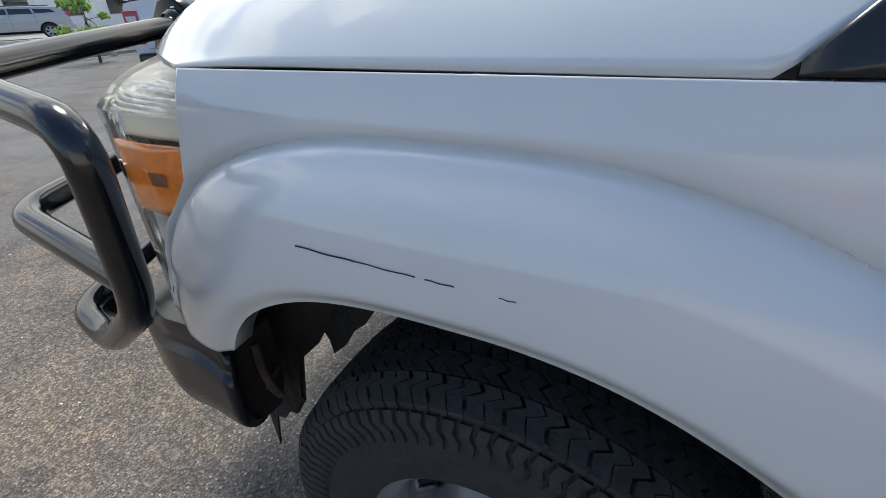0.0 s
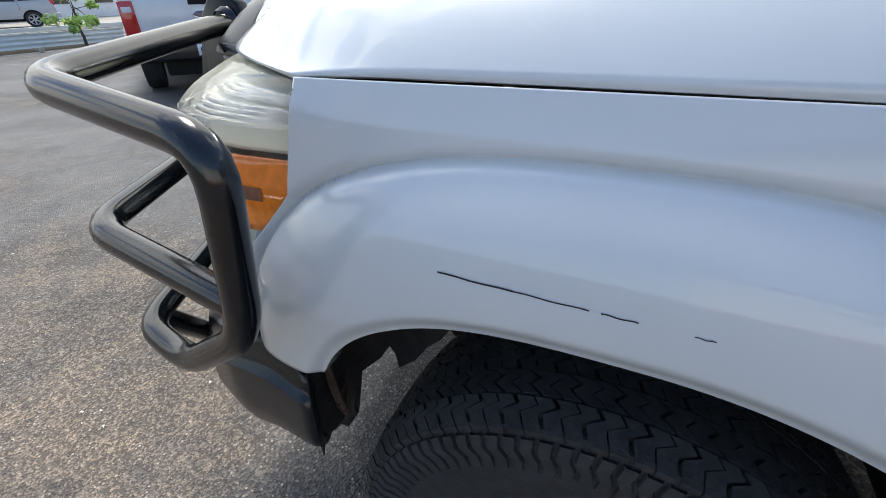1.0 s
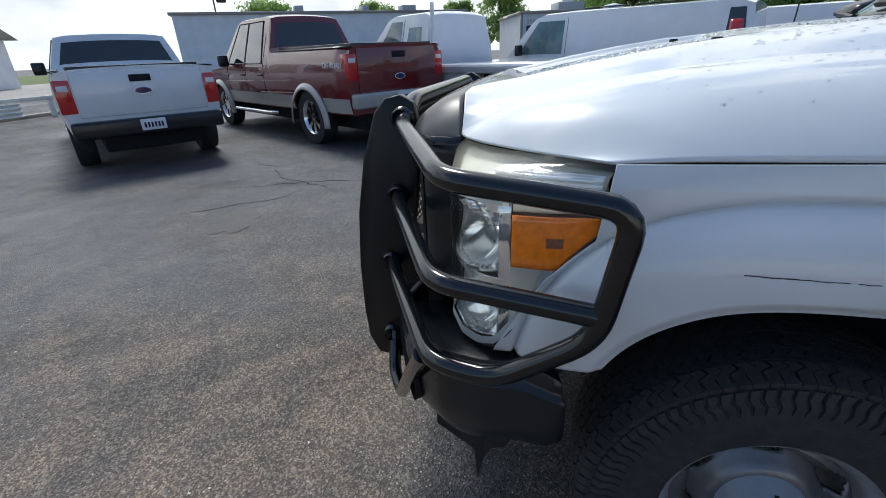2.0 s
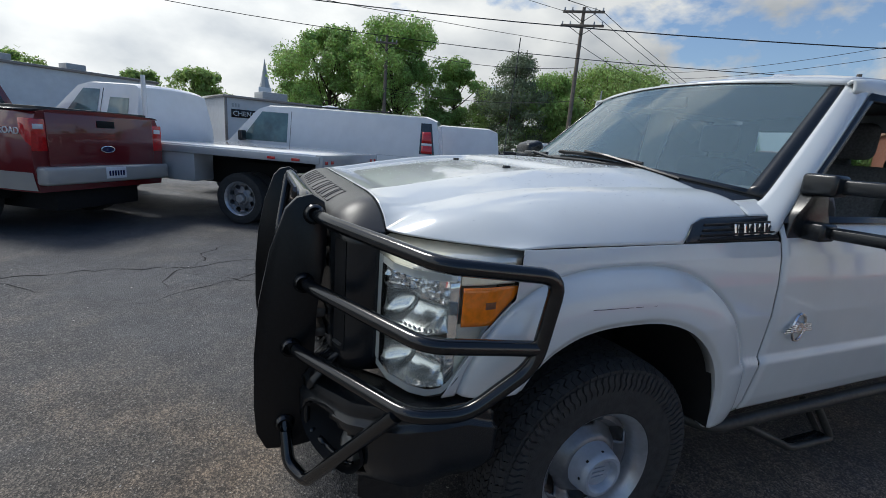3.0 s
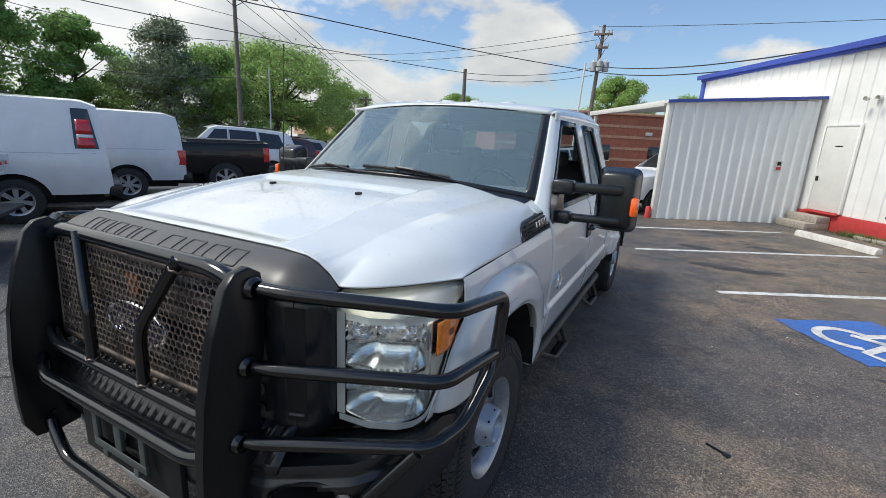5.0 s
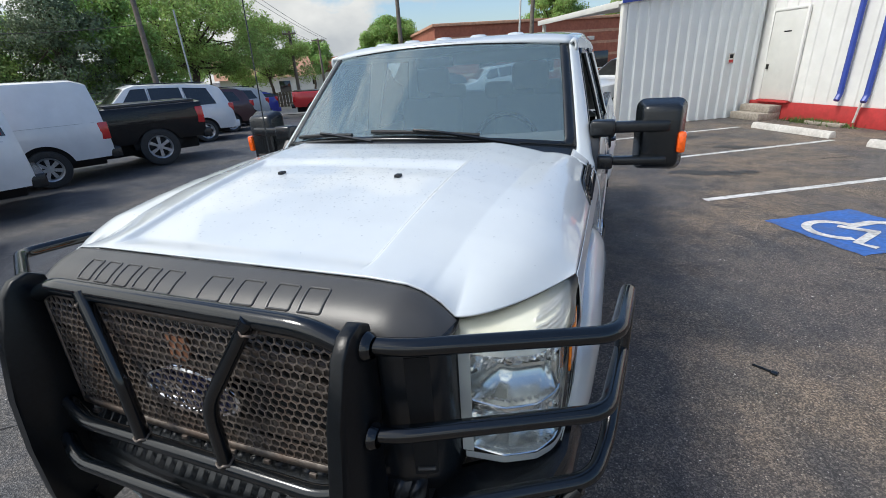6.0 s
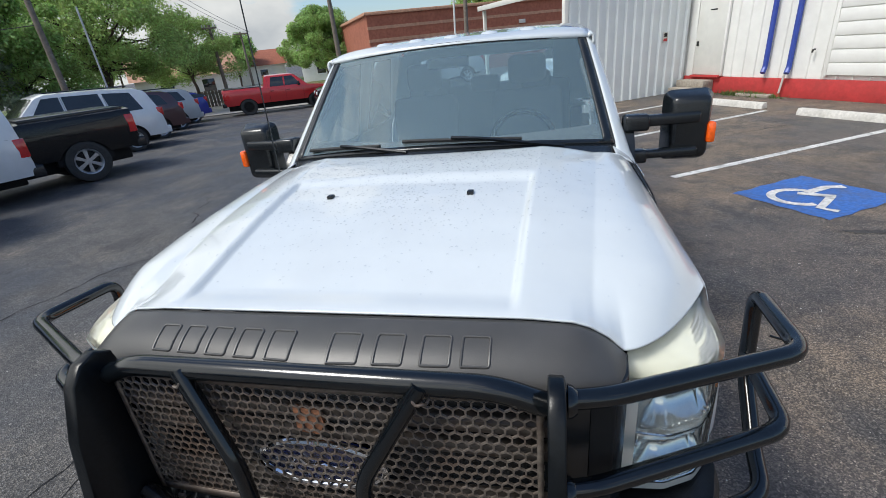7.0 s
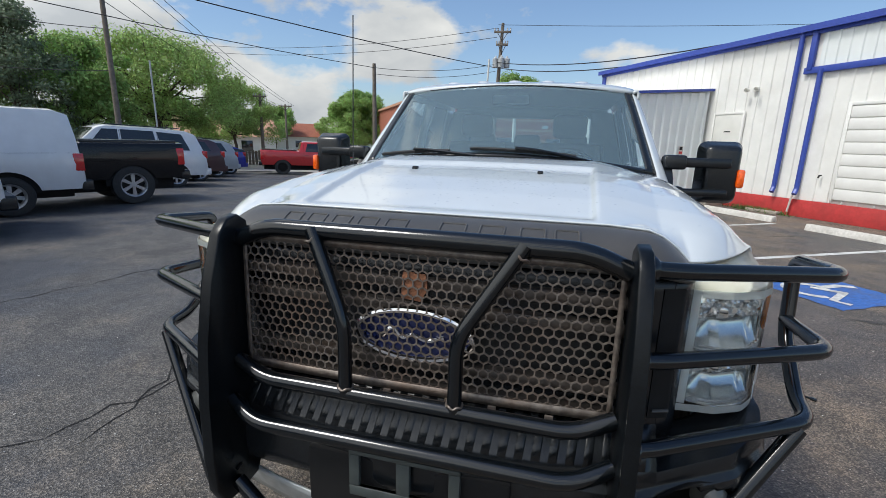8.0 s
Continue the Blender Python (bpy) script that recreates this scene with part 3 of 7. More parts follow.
bm = box(bmesh.new(), (-0.86, 3.80, 0.72), (0.86, TAIL - 0.02, 0.76))
box(bm, (-0.86, 3.78, 0.70), (0.86, 3.83, 1.34))
part("bed_floor", bm, PLASTIC, pickup)
part("tailgate", box(bmesh.new(), (-0.93, TAIL - 0.05, 0.70), (0.93, TAIL, 1.345), 0.015), PAINT, pickup)
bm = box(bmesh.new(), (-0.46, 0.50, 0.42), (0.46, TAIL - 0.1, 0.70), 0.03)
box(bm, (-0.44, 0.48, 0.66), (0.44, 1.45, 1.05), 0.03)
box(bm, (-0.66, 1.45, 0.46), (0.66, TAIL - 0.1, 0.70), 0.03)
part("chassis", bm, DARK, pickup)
part("axle", tube([(-0.8, HUB_F, HUB_Z), (0.8, HUB_F, HUB_Z)], 0.05), DARK, pickup)
part("axle", tube([(-0.8, HUB_R, HUB_Z), (0.8, HUB_R, HUB_Z)], 0.05), DARK, pickup)


# cab above the belt: windscreen, pillars, roof
def screen(u, v):
    """The windscreen's skin: u across, v up."""
    s = 2 * u - 1
    x = s * (0.870 - 0.116 * v)
    y = 1.40 + 0.265 * s * s + (0.70 - 0.104 * s * s) * v - 0.05 * v * v
    z = 1.478 - 0.078 * s * s + (0.450 + 0.045 * s * s) * v + 0.03 * math.sin(math.pi * v) * 0.4
    return x, y, z


def sub(f, u0, u1, v0, v1):
    return lambda u, v: f(u0 + (u1 - u0) * u, v0 + (v1 - v0) * v)


part("windscreen", sheet(sub(screen, 0.03, 0.97, 0.03, 0.965), 30, 16), GLASS, pickup, "bluish windscreen with reflections").visible_shadow = False
bm = sheet(sub(screen, 0.0, 0.03, 0.0, 1.0), 2, 16)
sheet(sub(screen, 0.97, 1.0, 0.0, 1.0), 2, 16, bm)
sheet(sub(screen, 0.03, 0.97, 0.0, 0.03), 30, 2, bm)
sheet(sub(screen, 0.03, 0.97, 0.965, 1.0), 30, 2, bm)
part("windscreen_seal", bm, PLASTIC, pickup, thick=0.012)


def cowl(u, v):
    x, y, z = screen(u, 0.0)
    a = abs(2 * u - 1) * 0.93
    hx, hy, hz = math.copysign(a, u - 0.5), hood_rear(a) - 0.012, hood_z(a, hood_rear(a)) - 0.022
    return hx + (x - hx) * v, hy + (y - hy) * v, hz + (z - hz) * v - 0.012 * math.sin(math.pi * v)


part("cowl_panel", sheet(cowl, 40, 6), PLASTIC, pickup, "black cowl below the windscreen", thick=0.006)


def roof_half(y):
    return lerp(((2.10, 0.775), (2.30, 0.772), (3.0, 0.772), (3.62, 0.755), (3.74, 0.74)), y)


def roof_skin(u, v):
    s = 2 * u - 1
    y = (2.032 + 0.161 * s * s) + (3.78 - 2.032 - 0.161 * s * s) * v
    z = 1.938 - 0.008 * s * s - 0.022 * abs(s) ** 7 + 0.045 * math.sin(math.pi * min(1.0, v * 1.15) * 0.62) - 0.03 * smooth((v - 0.85) / 0.15) 
    k = min(1.0, v / 0.07) ** 0.55
    z = z * k + (1.916 - 0.033 * s * s) * (1 - k)
    return s * roof_half(y), y, z


part("roof", sheet(roof_skin, 40, 60), PAINT, pickup, "white roof", thick=0.02)
for i in range(5):
    x = -0.44 + 0.22 * i
    u = (x / 0.772 + 1) / 2
    _, y, z = roof_skin(u, 0.08)
    b = lathe([(0.0, 0.0), (0.022, 0.0), (0.018, 0.035), (0.0, 0.05)], 16, axis="z")
    bmesh.ops.scale(b, verts=b.verts, vec=(1.2, 1.5, 1))
    bmesh.ops.translate(b, verts=b.verts, vec=(x, y + 0.06, z + 0.004))
    part("roof_marker_lamp", b, PAINT, pickup, "small white clearance lamp")


def glass_x(z):
    """Half width of the cab above the belt."""
    return lerp(((1.30, 0.958), (1.34, 0.940), (1.60, 0.872), (1.90, 0.785), (1.93, 0.765)), z)


def strip(sx, lo0, hi0, lo1, hi1, out=0.0, nu=3, nv=10):
    """A leaning strip of cab side between two edges, each from (y, z) low to (y, z) high."""
    def f(u, v):
        a = (lo0[0] + (hi0[0] - lo0[0]) * v, lo0[1] + (hi0[1] - lo0[1]) * v)
        b = (lo1[0] + (hi1[0] - lo1[0]) * v, lo1[1] + (hi1[1] - lo1[1]) * v)
        y, z = a[0] + (b[0] - a[0]) * u, a[1] + (b[1] - a[1]) * u
        return sx * (glass_x(z) + out), y, z
    return f, nu, nv


def bezier(a, b, c, t):
    a, b, c = Vector(a), Vector(b), Vector(c)
    return a * (1 - t) ** 2 + b * 2 * t * (1 - t) + c * t * t


def front_pillar(u, v):
    """From the windscreen's edge round to the front window's edge."""
    v = -0.16 + 1.16 * v
    p = screen(1.0, max(v, 0.0))
    p = (p[0] + 0.002, p[1] + 0.55 * min(v, 0.0), p[2] + 0.3 * min(v, 0.0))
    y, z = 1.705 + 0.600 * v, 1.345 + 0.515 * v
    q = (glass_x(z), y, z)
    return bezier(p, (q[0] + 0.012, p[1] + 0.02, 0.4 * p[2] + 0.6 * q[2]), q, u)


def roof_rail(u, v):
    y = 2.185 + 1.595 * u
    e = roof_skin(1.0, max(0.0, (y - 2.193) / (3.78 - 2.193)))
    lo = (glass_x(1.845), y, 1.845)
    return bezier(lo, (0.806, y, 1.918), (e[0] - 0.004, y, e[2] + 0.001), v)


for sx in (1, -1):
    def flip(f):
        return lambda u, v: (sx * f(u, v)[0], f(u, v)[1], f(u, v)[2])
    part("front_pillar", sheet(flip(front_pillar), 8, 16), PAINT, pickup, "white windscreen pillar", thick=0.014, angle=60)
    part("roof_rail", sheet(flip(roof_rail), 20, 8), PAINT, pickup, "white rounded roof rail", thick=0.014, angle=60)
    for s in (((2.80, 1.325), (2.72, 1.86), (2.985, 1.325), (2.985, 1.86)), ((3.64, 1.325), (3.43, 1.86), (3.82, 1.325), (3.765, 1.86))):
        f, nu, nv = strip(sx, *s, nu=4)
        part("cab_pillar", sheet(f, nu, nv), PAINT, pickup, "white pillar", thick=0.02)
    for s in (((1.705, 1.345), (2.300, 1.856), (1.748, 1.345), (2.345, 1.856)), ((2.755, 1.335), (2.665, 1.855), (2.80, 1.325), (2.72, 1.86)),
              ((2.985, 1.325), (2.985, 1.86), (3.02, 1.325), (3.015, 1.86)), ((3.59, 1.325), (3.36, 1.86), (3.64, 1.325), (3.43, 1.86)),
              ((1.67, 1.318), (1.70, 1.345), (2.80, 1.318), (2.80, 1.345)), ((2.985, 1.318), (2.985, 1.345), (3.64, 1.318), (3.64, 1.345)),
              ((2.265, 1.822), (2.295, 1.855), (2.74, 1.826), (2.73, 1.858)), ((2.985, 1.826), (2.985, 1.858), (3.46, 1.826), (3.44, 1.858))):
        f, nu, nv = strip(sx, *s, out=0.003, nu=2, nv=8)
        part("window_seal", sheet(f, nu, nv), PLASTIC, pickup, thick=0.02)
    panes = [((3.005, 1.335), (3.0, 1.85), (3.62, 1.335), (3.40, 1.85))]
    if sx < 0:
        panes.append(((1.73, 1.335), (2.32, 1.84), (2.78, 1.335), (2.69, 1.85)))
    for s in panes:
        f, nu, nv = strip(sx, *s, out=-0.012, nu=6, nv=8)
        part("side_window", sheet(f, nu, nv), GLASS, pickup).visible_shadow = False
bm = sheet(lambda u, v: ((2 * u - 1) * (0.90 - 0.16 * v), 3.74 - 0.02 * v, 1.30 + 0.10 * v), 12, 2)
sheet(lambda u, v: ((2 * u - 1) * 0.75, 3.73, 1.80 + 0.12 * v), 12, 2, bm)
for sx in (1, -1):
    sheet(lambda u, v: (sx * (0.60 + (glass_x(1.35 + 0.5 * v) - 0.60) * u), 3.735 - 0.01 * v, 1.36 + 0.50 * v), 3, 4, bm)
part("cab_back", bm, PAINT, pickup, thick=0.02)
part("rear_window", sheet(lambda u, v: ((2 * u - 1) * 0.61, 3.72, 1.39 + 0.42 * v), 4, 4), GLASS, pickup).visible_shadow = False

# inside the cab
for sx in (1, -1):
    trim = part("pillar_trim", sheet(lambda u, v: (sx * (front_pillar(u, 0.12 + 0.84 * v)[0] - 0.035), front_pillar(u, 0.12 + 0.84 * v)[1] + 0.03, front_pillar(u, 0.12 + 0.84 * v)[2] - 0.01), 6, 10), PALE_TRIM, pickup, "pale grey pillar trim", thick=0.01)
    a, b = Vector(front_pillar(0.4, 0.45)), Vector(front_pillar(0.4, 0.85))
    pts = [Vector((sx * (q.x - d), q.y + 0.03, q.z)) for q, d in ((a, 0.045), (a.lerp(b, 0.12), 0.085), (a.lerp(b, 0.88), 0.085), (b, 0.045))]
    part("grab_handle", tube(pts, 0.013, 0.03, seg=8), TRIM_GREY, trim)
bm = sheet(lambda u, v: ((2 * u - 1) * 0.86, 1.52 + 0.22 * (2 * u - 1) ** 2 + 0.52 * v, 1.385 + 0.03 * math.sin(math.pi * v) - 0.22 * smooth((v - 0.75) / 0.25)), 24, 16)
part("dashboard", bm, TRIM_GREY, pickup, "dark grey dashboard", thick=0.03)
wheel = part("steering_wheel", tube([(0.40 + 0.19 * math.cos(t), 2.22 - 0.05 * math.sin(t), 1.33 + 0.18 * math.sin(t)) for t in np.linspace(0, 2 * math.pi, 36)], 0.016, seg=8), PLASTIC, pickup, "black steering wheel")
part("wheel_hub", box(bmesh.new(), (0.32, 2.20, 1.29), (0.48, 2.25, 1.37), 0.02), PLASTIC, wheel)
part("cab_floor", box(bmesh.new(), (-0.9, 1.66, 0.58), (0.9, 3.72, 0.66)), DARK, pickup)
part("headliner", sheet(lambda u, v: ((2 * u - 1) * 0.74, 2.20 + 1.5 * v, 1.885 + 0.03 * math.sin(math.pi * u)), 8, 8), TRIM_GREY, pickup)
part("rear_view_mirror", box(bmesh.new(), (-0.12, 2.02, 1.80), (0.12, 2.045, 1.86), 0.012), PLASTIC, pickup)


def seat(x, y, w):
    cushion = part("seat_cushion", box(bmesh.new(), (x - w / 2, y, 0.86), (x + w / 2, y + 0.52, 1.04), 0.05), CLOTH, pickup, "grey cloth seat")
    b = box(bmesh.new(), (-w / 2, -0.07, 0.0), (w / 2, 0.07, 0.60), 0.055, 3, pose(x, y + 0.53, 0.98, -14))
    back = part("seat_back", b, CLOTH, pickup, "grey cloth seat back")
    return back


for x in (0.40, -0.40):
    bk = seat(x, 2.32, 0.52)
    part("headrest", box(bmesh.new(), (x - 0.14, 2.97, 1.60), (x + 0.14, 3.07, 1.80), 0.045, 3), CLOTH, bk, "padded headrest")
bk = seat(0.0, 3.10, 1.50)
for x in (0.45, 0.0, -0.45):
    part("headrest", box(bmesh.new(), (x - 0.13, 3.60, 1.50), (x + 0.13, 3.69, 1.64), 0.04, 3), CLOTH, bk, "low rear headrest")

# wipers and washer jets
for x0, y0, x1 in ((0.62, 0, -0.14), (-0.10, 0, -0.74)):
    def on_glass(x, v, lift):
        u = (x / 0.868 + 1) / 2
        p = screen(u, v)
        return p[0], p[1] - lift, p[2] + lift * 0.9
    w = part("wiper", tube([on_glass(x0, -0.03, 0.02), on_glass((x0 + x1) / 2, 0.035, 0.03), on_glass(x1 + 0.25, 0.05, 0.028)], 0.009, 0.05, seg=6), PLASTIC, pickup, "black wiper arm")
    part("blade", tube([on_glass(x1 + (x0 - x1) * t, 0.062 - 0.03 * t, 0.012) for t in (0, 0.2, 0.4, 0.6, 0.75)], 0.010, seg=6), RUBBER, w)
for x in (0.275, -0.275):
    b = box(bmesh.new(), (x - 0.012, 0.855, hood_z(abs(x), 0.867) - 0.004), (x + 0.012, 0.884, hood_z(abs(x), 0.867) + 0.014), 0.004)
    part("washer_jet", b, PLASTIC, pickup, "black washer jet")
# water left on the bonnet
rng = random.Random(12)
bm = bmesh.new()
for _ in range(3200):
    x, y = rng.gauss(-0.05, 0.42), 1.32 - abs(rng.gauss(0, 0.40))
    if abs(x) > 0.9 or y < 0.3:
        continue
    r = rng.uniform(0.0015, 0.0050)
    z = hood_z(abs(x), y) + 0.0028
    ring = [bm.verts.new((x + r * math.cos(t), y + r * 1.2 * math.sin(t), z)) for t in (0, 1.05, 2.09, 3.14, 4.19, 5.24)]
    mid = [bm.verts.new((x + 0.6 * r * math.cos(t), y + 0.7 * r * math.sin(t), z + 0.4 * r)) for t in (0, 1.05, 2.09, 3.14, 4.19, 5.24)]
    for k in range(6):
        bm.faces.new((ring[k], ring[(k + 1) % 6], mid[(k + 1) % 6], mid[k]))
    bm.faces.new(mid)
tagged(part("water_beading", bm, WET, pickup, "beads of water on the bonnet", angle=60), kind="stuff")
part("antenna", tube([(-0.885, 1.50, 1.36), (-0.885, 1.54, 2.25)], 0.0035, seg=6), PLASTIC, pickup, "thin black whip antenna")


# towing mirrors
def mirror(sx):
    b = box(bmesh.new(), (1.140, 1.875, 1.228), (1.378, 2.02, 1.592), 0.045, 4)
    for v in b.verts:
        if v.co.y < 1.93:
            v.co.x -= 0.02 * (v.co.x - 1.26) / 0.12
            v.co.z -= 0.02 * (v.co.z - 1.41) / 0.18
    bmesh.ops.scale(b, verts=b.verts, vec=(sx, 1, 1))
    shell = part("mirror_housing", b, PLASTIC, pickup, "large black towing mirror")
    for z0, z1 in ((1.440, 1.495), (1.275, 1.318)):
        b = box(bmesh.new(), (0.99, 1.80, z0), (1.30, 1.866, z1), 0.014, 3)
        for v in b.verts:
            v.co.y += 0.05 * (v.co.x - 0.99) / 0.3
        box(b, (0.925, 1.765, z0 - 0.012), (1.045, 1.855, z1 + 0.014), 0.016, 3)
        bmesh.ops.scale(b, verts=b.verts, vec=(sx, 1, 1))
        part("mirror_arm", b, PLASTIC, shell)
    b = box(bmesh.new(), (1.340, 1.866, 1.330), (1.381, 1.925, 1.436), 0.014)
    bmesh.ops.scale(b, verts=b.verts, vec=(sx, 1, 1))
    part("turn_signal", b, MIRROR_AMBER, shell, "orange turn signal lens")
    part("mirror_glass", box(bmesh.new(), (min(sx * 1.17, sx * 1.35), 2.020, 1.26), (max(sx * 1.17, sx * 1.35), 2.026, 1.56)), CHROME, shell)
    b = slab([(1.685, 1.262), (1.94, 1.262), (1.93, 1.33), (1.88, 1.37), (1.87, 1.50), (1.83, 1.49), (1.735, 1.38), (1.70, 1.34)], "x", 0.925, 0.975, bevel=0.012)
    bmesh.ops.scale(b, verts=b.verts, vec=(sx, 1, 1))
    part("mirror_foot", b, PLASTIC, shell)


for sx in (1, -1):
    mirror(sx)


# wheels
def road_wheel(parent, x, y, z, r, width, out, rim=0.235, steel=True, tread=True, holes=8, mat=None, spokes=0, big_cap=False):
    """A wheel; out: 1 if its face looks to +x, -1 if to -x."""
    w = width / 2
    hub = new("wheel")
    hub.parent = parent
    hub.location = (x, y, z)
    hub.scale = (out, 1, 1)
    prof = [(-w * 0.80, rim), (-w, rim + 0.05), (-w, r - 0.055), (-w * 0.95, r - 0.016), (-w * 0.5, r - 0.006), (0, r - 0.004), (w * 0.5, r - 0.006),
            (w * 0.95, r - 0.016), (w, r - 0.055), (w * 1.02, rim + 0.07), (w * 0.93, rim + 0.01), (w * 0.80, rim)]
    tyre = part("tyre", lathe(prof, 64), RUBBER, hub, "black all-terrain tyre" if tread else "", angle=30)
    if tread:
        bm = bmesh.new()
        n = 46
        step = 2 * math.pi / n
        wave = ((-0.5, 0.10), (-0.2, -0.14), (0.12, 0.16), (0.5, -0.08))     # the jagged edge that neighbouring lugs share

        def crown_r(q):
            return float(np.interp(abs(q), (0, 0.5, 0.90, 1.0, 1.06), (r, r - 0.002, r - 0.010, r - 0.032, r - 0.070)))
        for i in range(n):
            for k in range(6):
                s0, s1 = -0.99 + 0.333 * k, -0.99 + 0.333 * k + 0.300
                lean = 0.30 if k % 2 else -0.30
                for a_lo, a_hi in ((-0.44, -0.03), (0.02, 0.44)):
                    mid = step * (i + 0.5 * (k % 2))
                    ring = [(s0 + (s1 - s0) * (t + 0.5), mid + step * (a_lo + d + lean * t)) for t, d in wave]
                    ring += [(s0 + (s1 - s0) * (t + 0.5), mid + step * (a_hi + d + lean * t)) for t, d in wave[::-1]]
                    lo = [bm.verts.new((q * w, (crown_r(q) - 0.010) * math.cos(a), (crown_r(q) - 0.010) * math.sin(a))) for q, a in ring]
                    hi = [bm.verts.new((q * w * 1.005, (crown_r(q) + 0.008) * math.cos(a), (crown_r(q) + 0.008) * math.sin(a))) for q, a in ring]
                    bm.faces.new(hi)
                    for j in range(8):
                        bm.faces.new((lo[j], lo[(j + 1) % 8], hi[(j + 1) % 8], hi[j]))
            for sd in (1, -1):
                for h in (0.0, 0.5):
                    a = step * (i + h + (0.5 if sd > 0 else 0.0))
                    spine = [(1.0, r - 0.030, 0.0), (1.03, r - 0.050, 0.10), (1.03, r - 0.070, -0.04), (1.015, r - 0.092, 0.06)]
                    g = [[bm.verts.new((sd * w * (q + up), rr * math.cos(a + step * (b + e)), rr * math.sin(a + step * (b + e)))) for e, up in ((-0.20, -0.04), (-0.16, 0.016), (0.16, 0.016), (0.20, -0.04))] for q, rr, b in spine]
                    for p, q in zip(g, g[1:]):
                        for j in range(3):
                            bm.faces.new((p[j], p[j + 1], q[j + 1], q[j]))
        tagged(part("tread", bm, RUBBER, hub, angle=30), kind="stuff")
    m = mat or STEEL
    part("rim", lathe([(-w * 0.8, rim), (-w * 0.78, rim - 0.02), (w * 0.5, rim - 0.03), (w * 0.72, rim - 0.018), (w * 0.84, rim - 0.006), (w * 0.92, rim + 0.008), (w * 0.80, rim)], 48), m, hub)
    if spokes:
        bm = lathe([(w * 0.55, 0.0), (w * 0.62, 0.03), (w * 0.55, 0.062), (w * 0.42, 0.07)], 24)
        for i in range(spokes):
            a = 2 * math.pi * i / spokes
            mm = pose(w * 0.48, 0, 0, math.degrees(a))
            vs0 = set(bm.verts)
            q = [(-0.026, 0.05), (0.026, 0.05), (0.040, rim - 0.01), (-0.040, rim - 0.01)]
            slab([(p[0], p[1]) for p in q], "x", -0.014, 0.014, bm=bm)
            bmesh.ops.transform(bm, matrix=mm, verts=[v for v in bm.verts if v not in vs0])
        part("spokes", bm, m, hub)
        part("brake_disc", lathe([(w * 0.1, 0.0), (w * 0.1, rim - 0.04)], 24), DARK, hub)
    else:
        nr, na = 16, max(holes, 6) * 12
        bm = bmesh.new()

        def disc_at(i, j):
            rr = 0.080 + (rim - 0.028 - 0.080) * j / nr
            dish = float(np.interp(rr, (0.08, 0.105, 0.125, rim - 0.075, rim - 0.05, rim - 0.03), (0.60, 0.58, 0.40, 0.26, 0.46, 0.40)))
            a = 2 * math.pi * i / na
            return w * dish, rr * math.cos(a), rr * math.sin(a)
        g = [[bm.verts.new(disc_at(i, j)) for j in range(nr + 1)] for i in range(na)]
        for i in range(na):
            for j in range(nr):
                if holes and ((i % 12 - 5.5) / 3.3) ** 2 + ((j - 10.6) / (3.5 if big_cap else 3.8)) ** 2 < 1:
                    continue
                bm.faces.new((g[i][j], g[(i + 1) % na][j], g[(i + 1) % na][j + 1], g[i][j + 1]))
        part("disc", bm, mat or DISC_GREY, hub, thick=0.010)
        if big_cap:
            cap = part("centre_cap", lathe([(w * 0.50, 0.104), (w * 0.56, 0.097), (w * 0.96, 0.088), (w * 1.06, 0.083), (w * 1.11, 0.074), (w * 1.11, 0.064), (w * 1.06, 0.056), (w * 0.93, 0.051), (w * 0.91, 0.0)], 48), SILVER_CAP, hub, "large pale silver centre cap")
            for k in range(3):
                part("cap_bar", box(bmesh.new(), (w * 0.915, -0.026, -0.020 + 0.017 * k), (w * 0.96, 0.026, -0.013 + 0.017 * k), 0.002), SILVER_CAP, hub)
            for k in range(8):
                a = 2 * math.pi * k / 8
                part("cap_notch", box(bmesh.new(), (w * 0.93, -0.005, 0.0835), (w * 0.99, 0.005, 0.0895), 0.002, m=Matrix.Rotation(a, 4, "X")), DARK, hub)
        else:
            part("centre_cap", lathe([(w * 0.55, 0.075), (w * 0.80, 0.070), (w * 0.98, 0.060), (w * 1.0, 0.05), (w * 0.96, 0.03), (w * 0.97, 0.0)], 32), m, hub, "silver centre cap")
        nut = None
        for i in range(0 if big_cap else 8):
            a = 2 * math.pi * (i + 0.5) / 8
            if nut is None:
                nut = finish(lathe([(w * 0.50, 0.011), (w * 0.68, 0.011), (w * 0.70, 0.0)], 6), "lug_nut", CHROME)
            ob = new("lug_nut", nut)
            ob.parent = hub
            ob.location = (0, 0.100 * math.cos(a), 0.100 * math.sin(a))
    return hub


for sx in (1, -1):
    road_wheel(pickup, sx * 0.845, HUB_F, HUB_Z, 0.418, 0.285, sx, rim=0.222, holes=6, big_cap=True)
    road_wheel(pickup, sx * 0.845, HUB_R, HUB_Z, 0.418, 0.285, sx, rim=0.222, holes=6, big_cap=True)

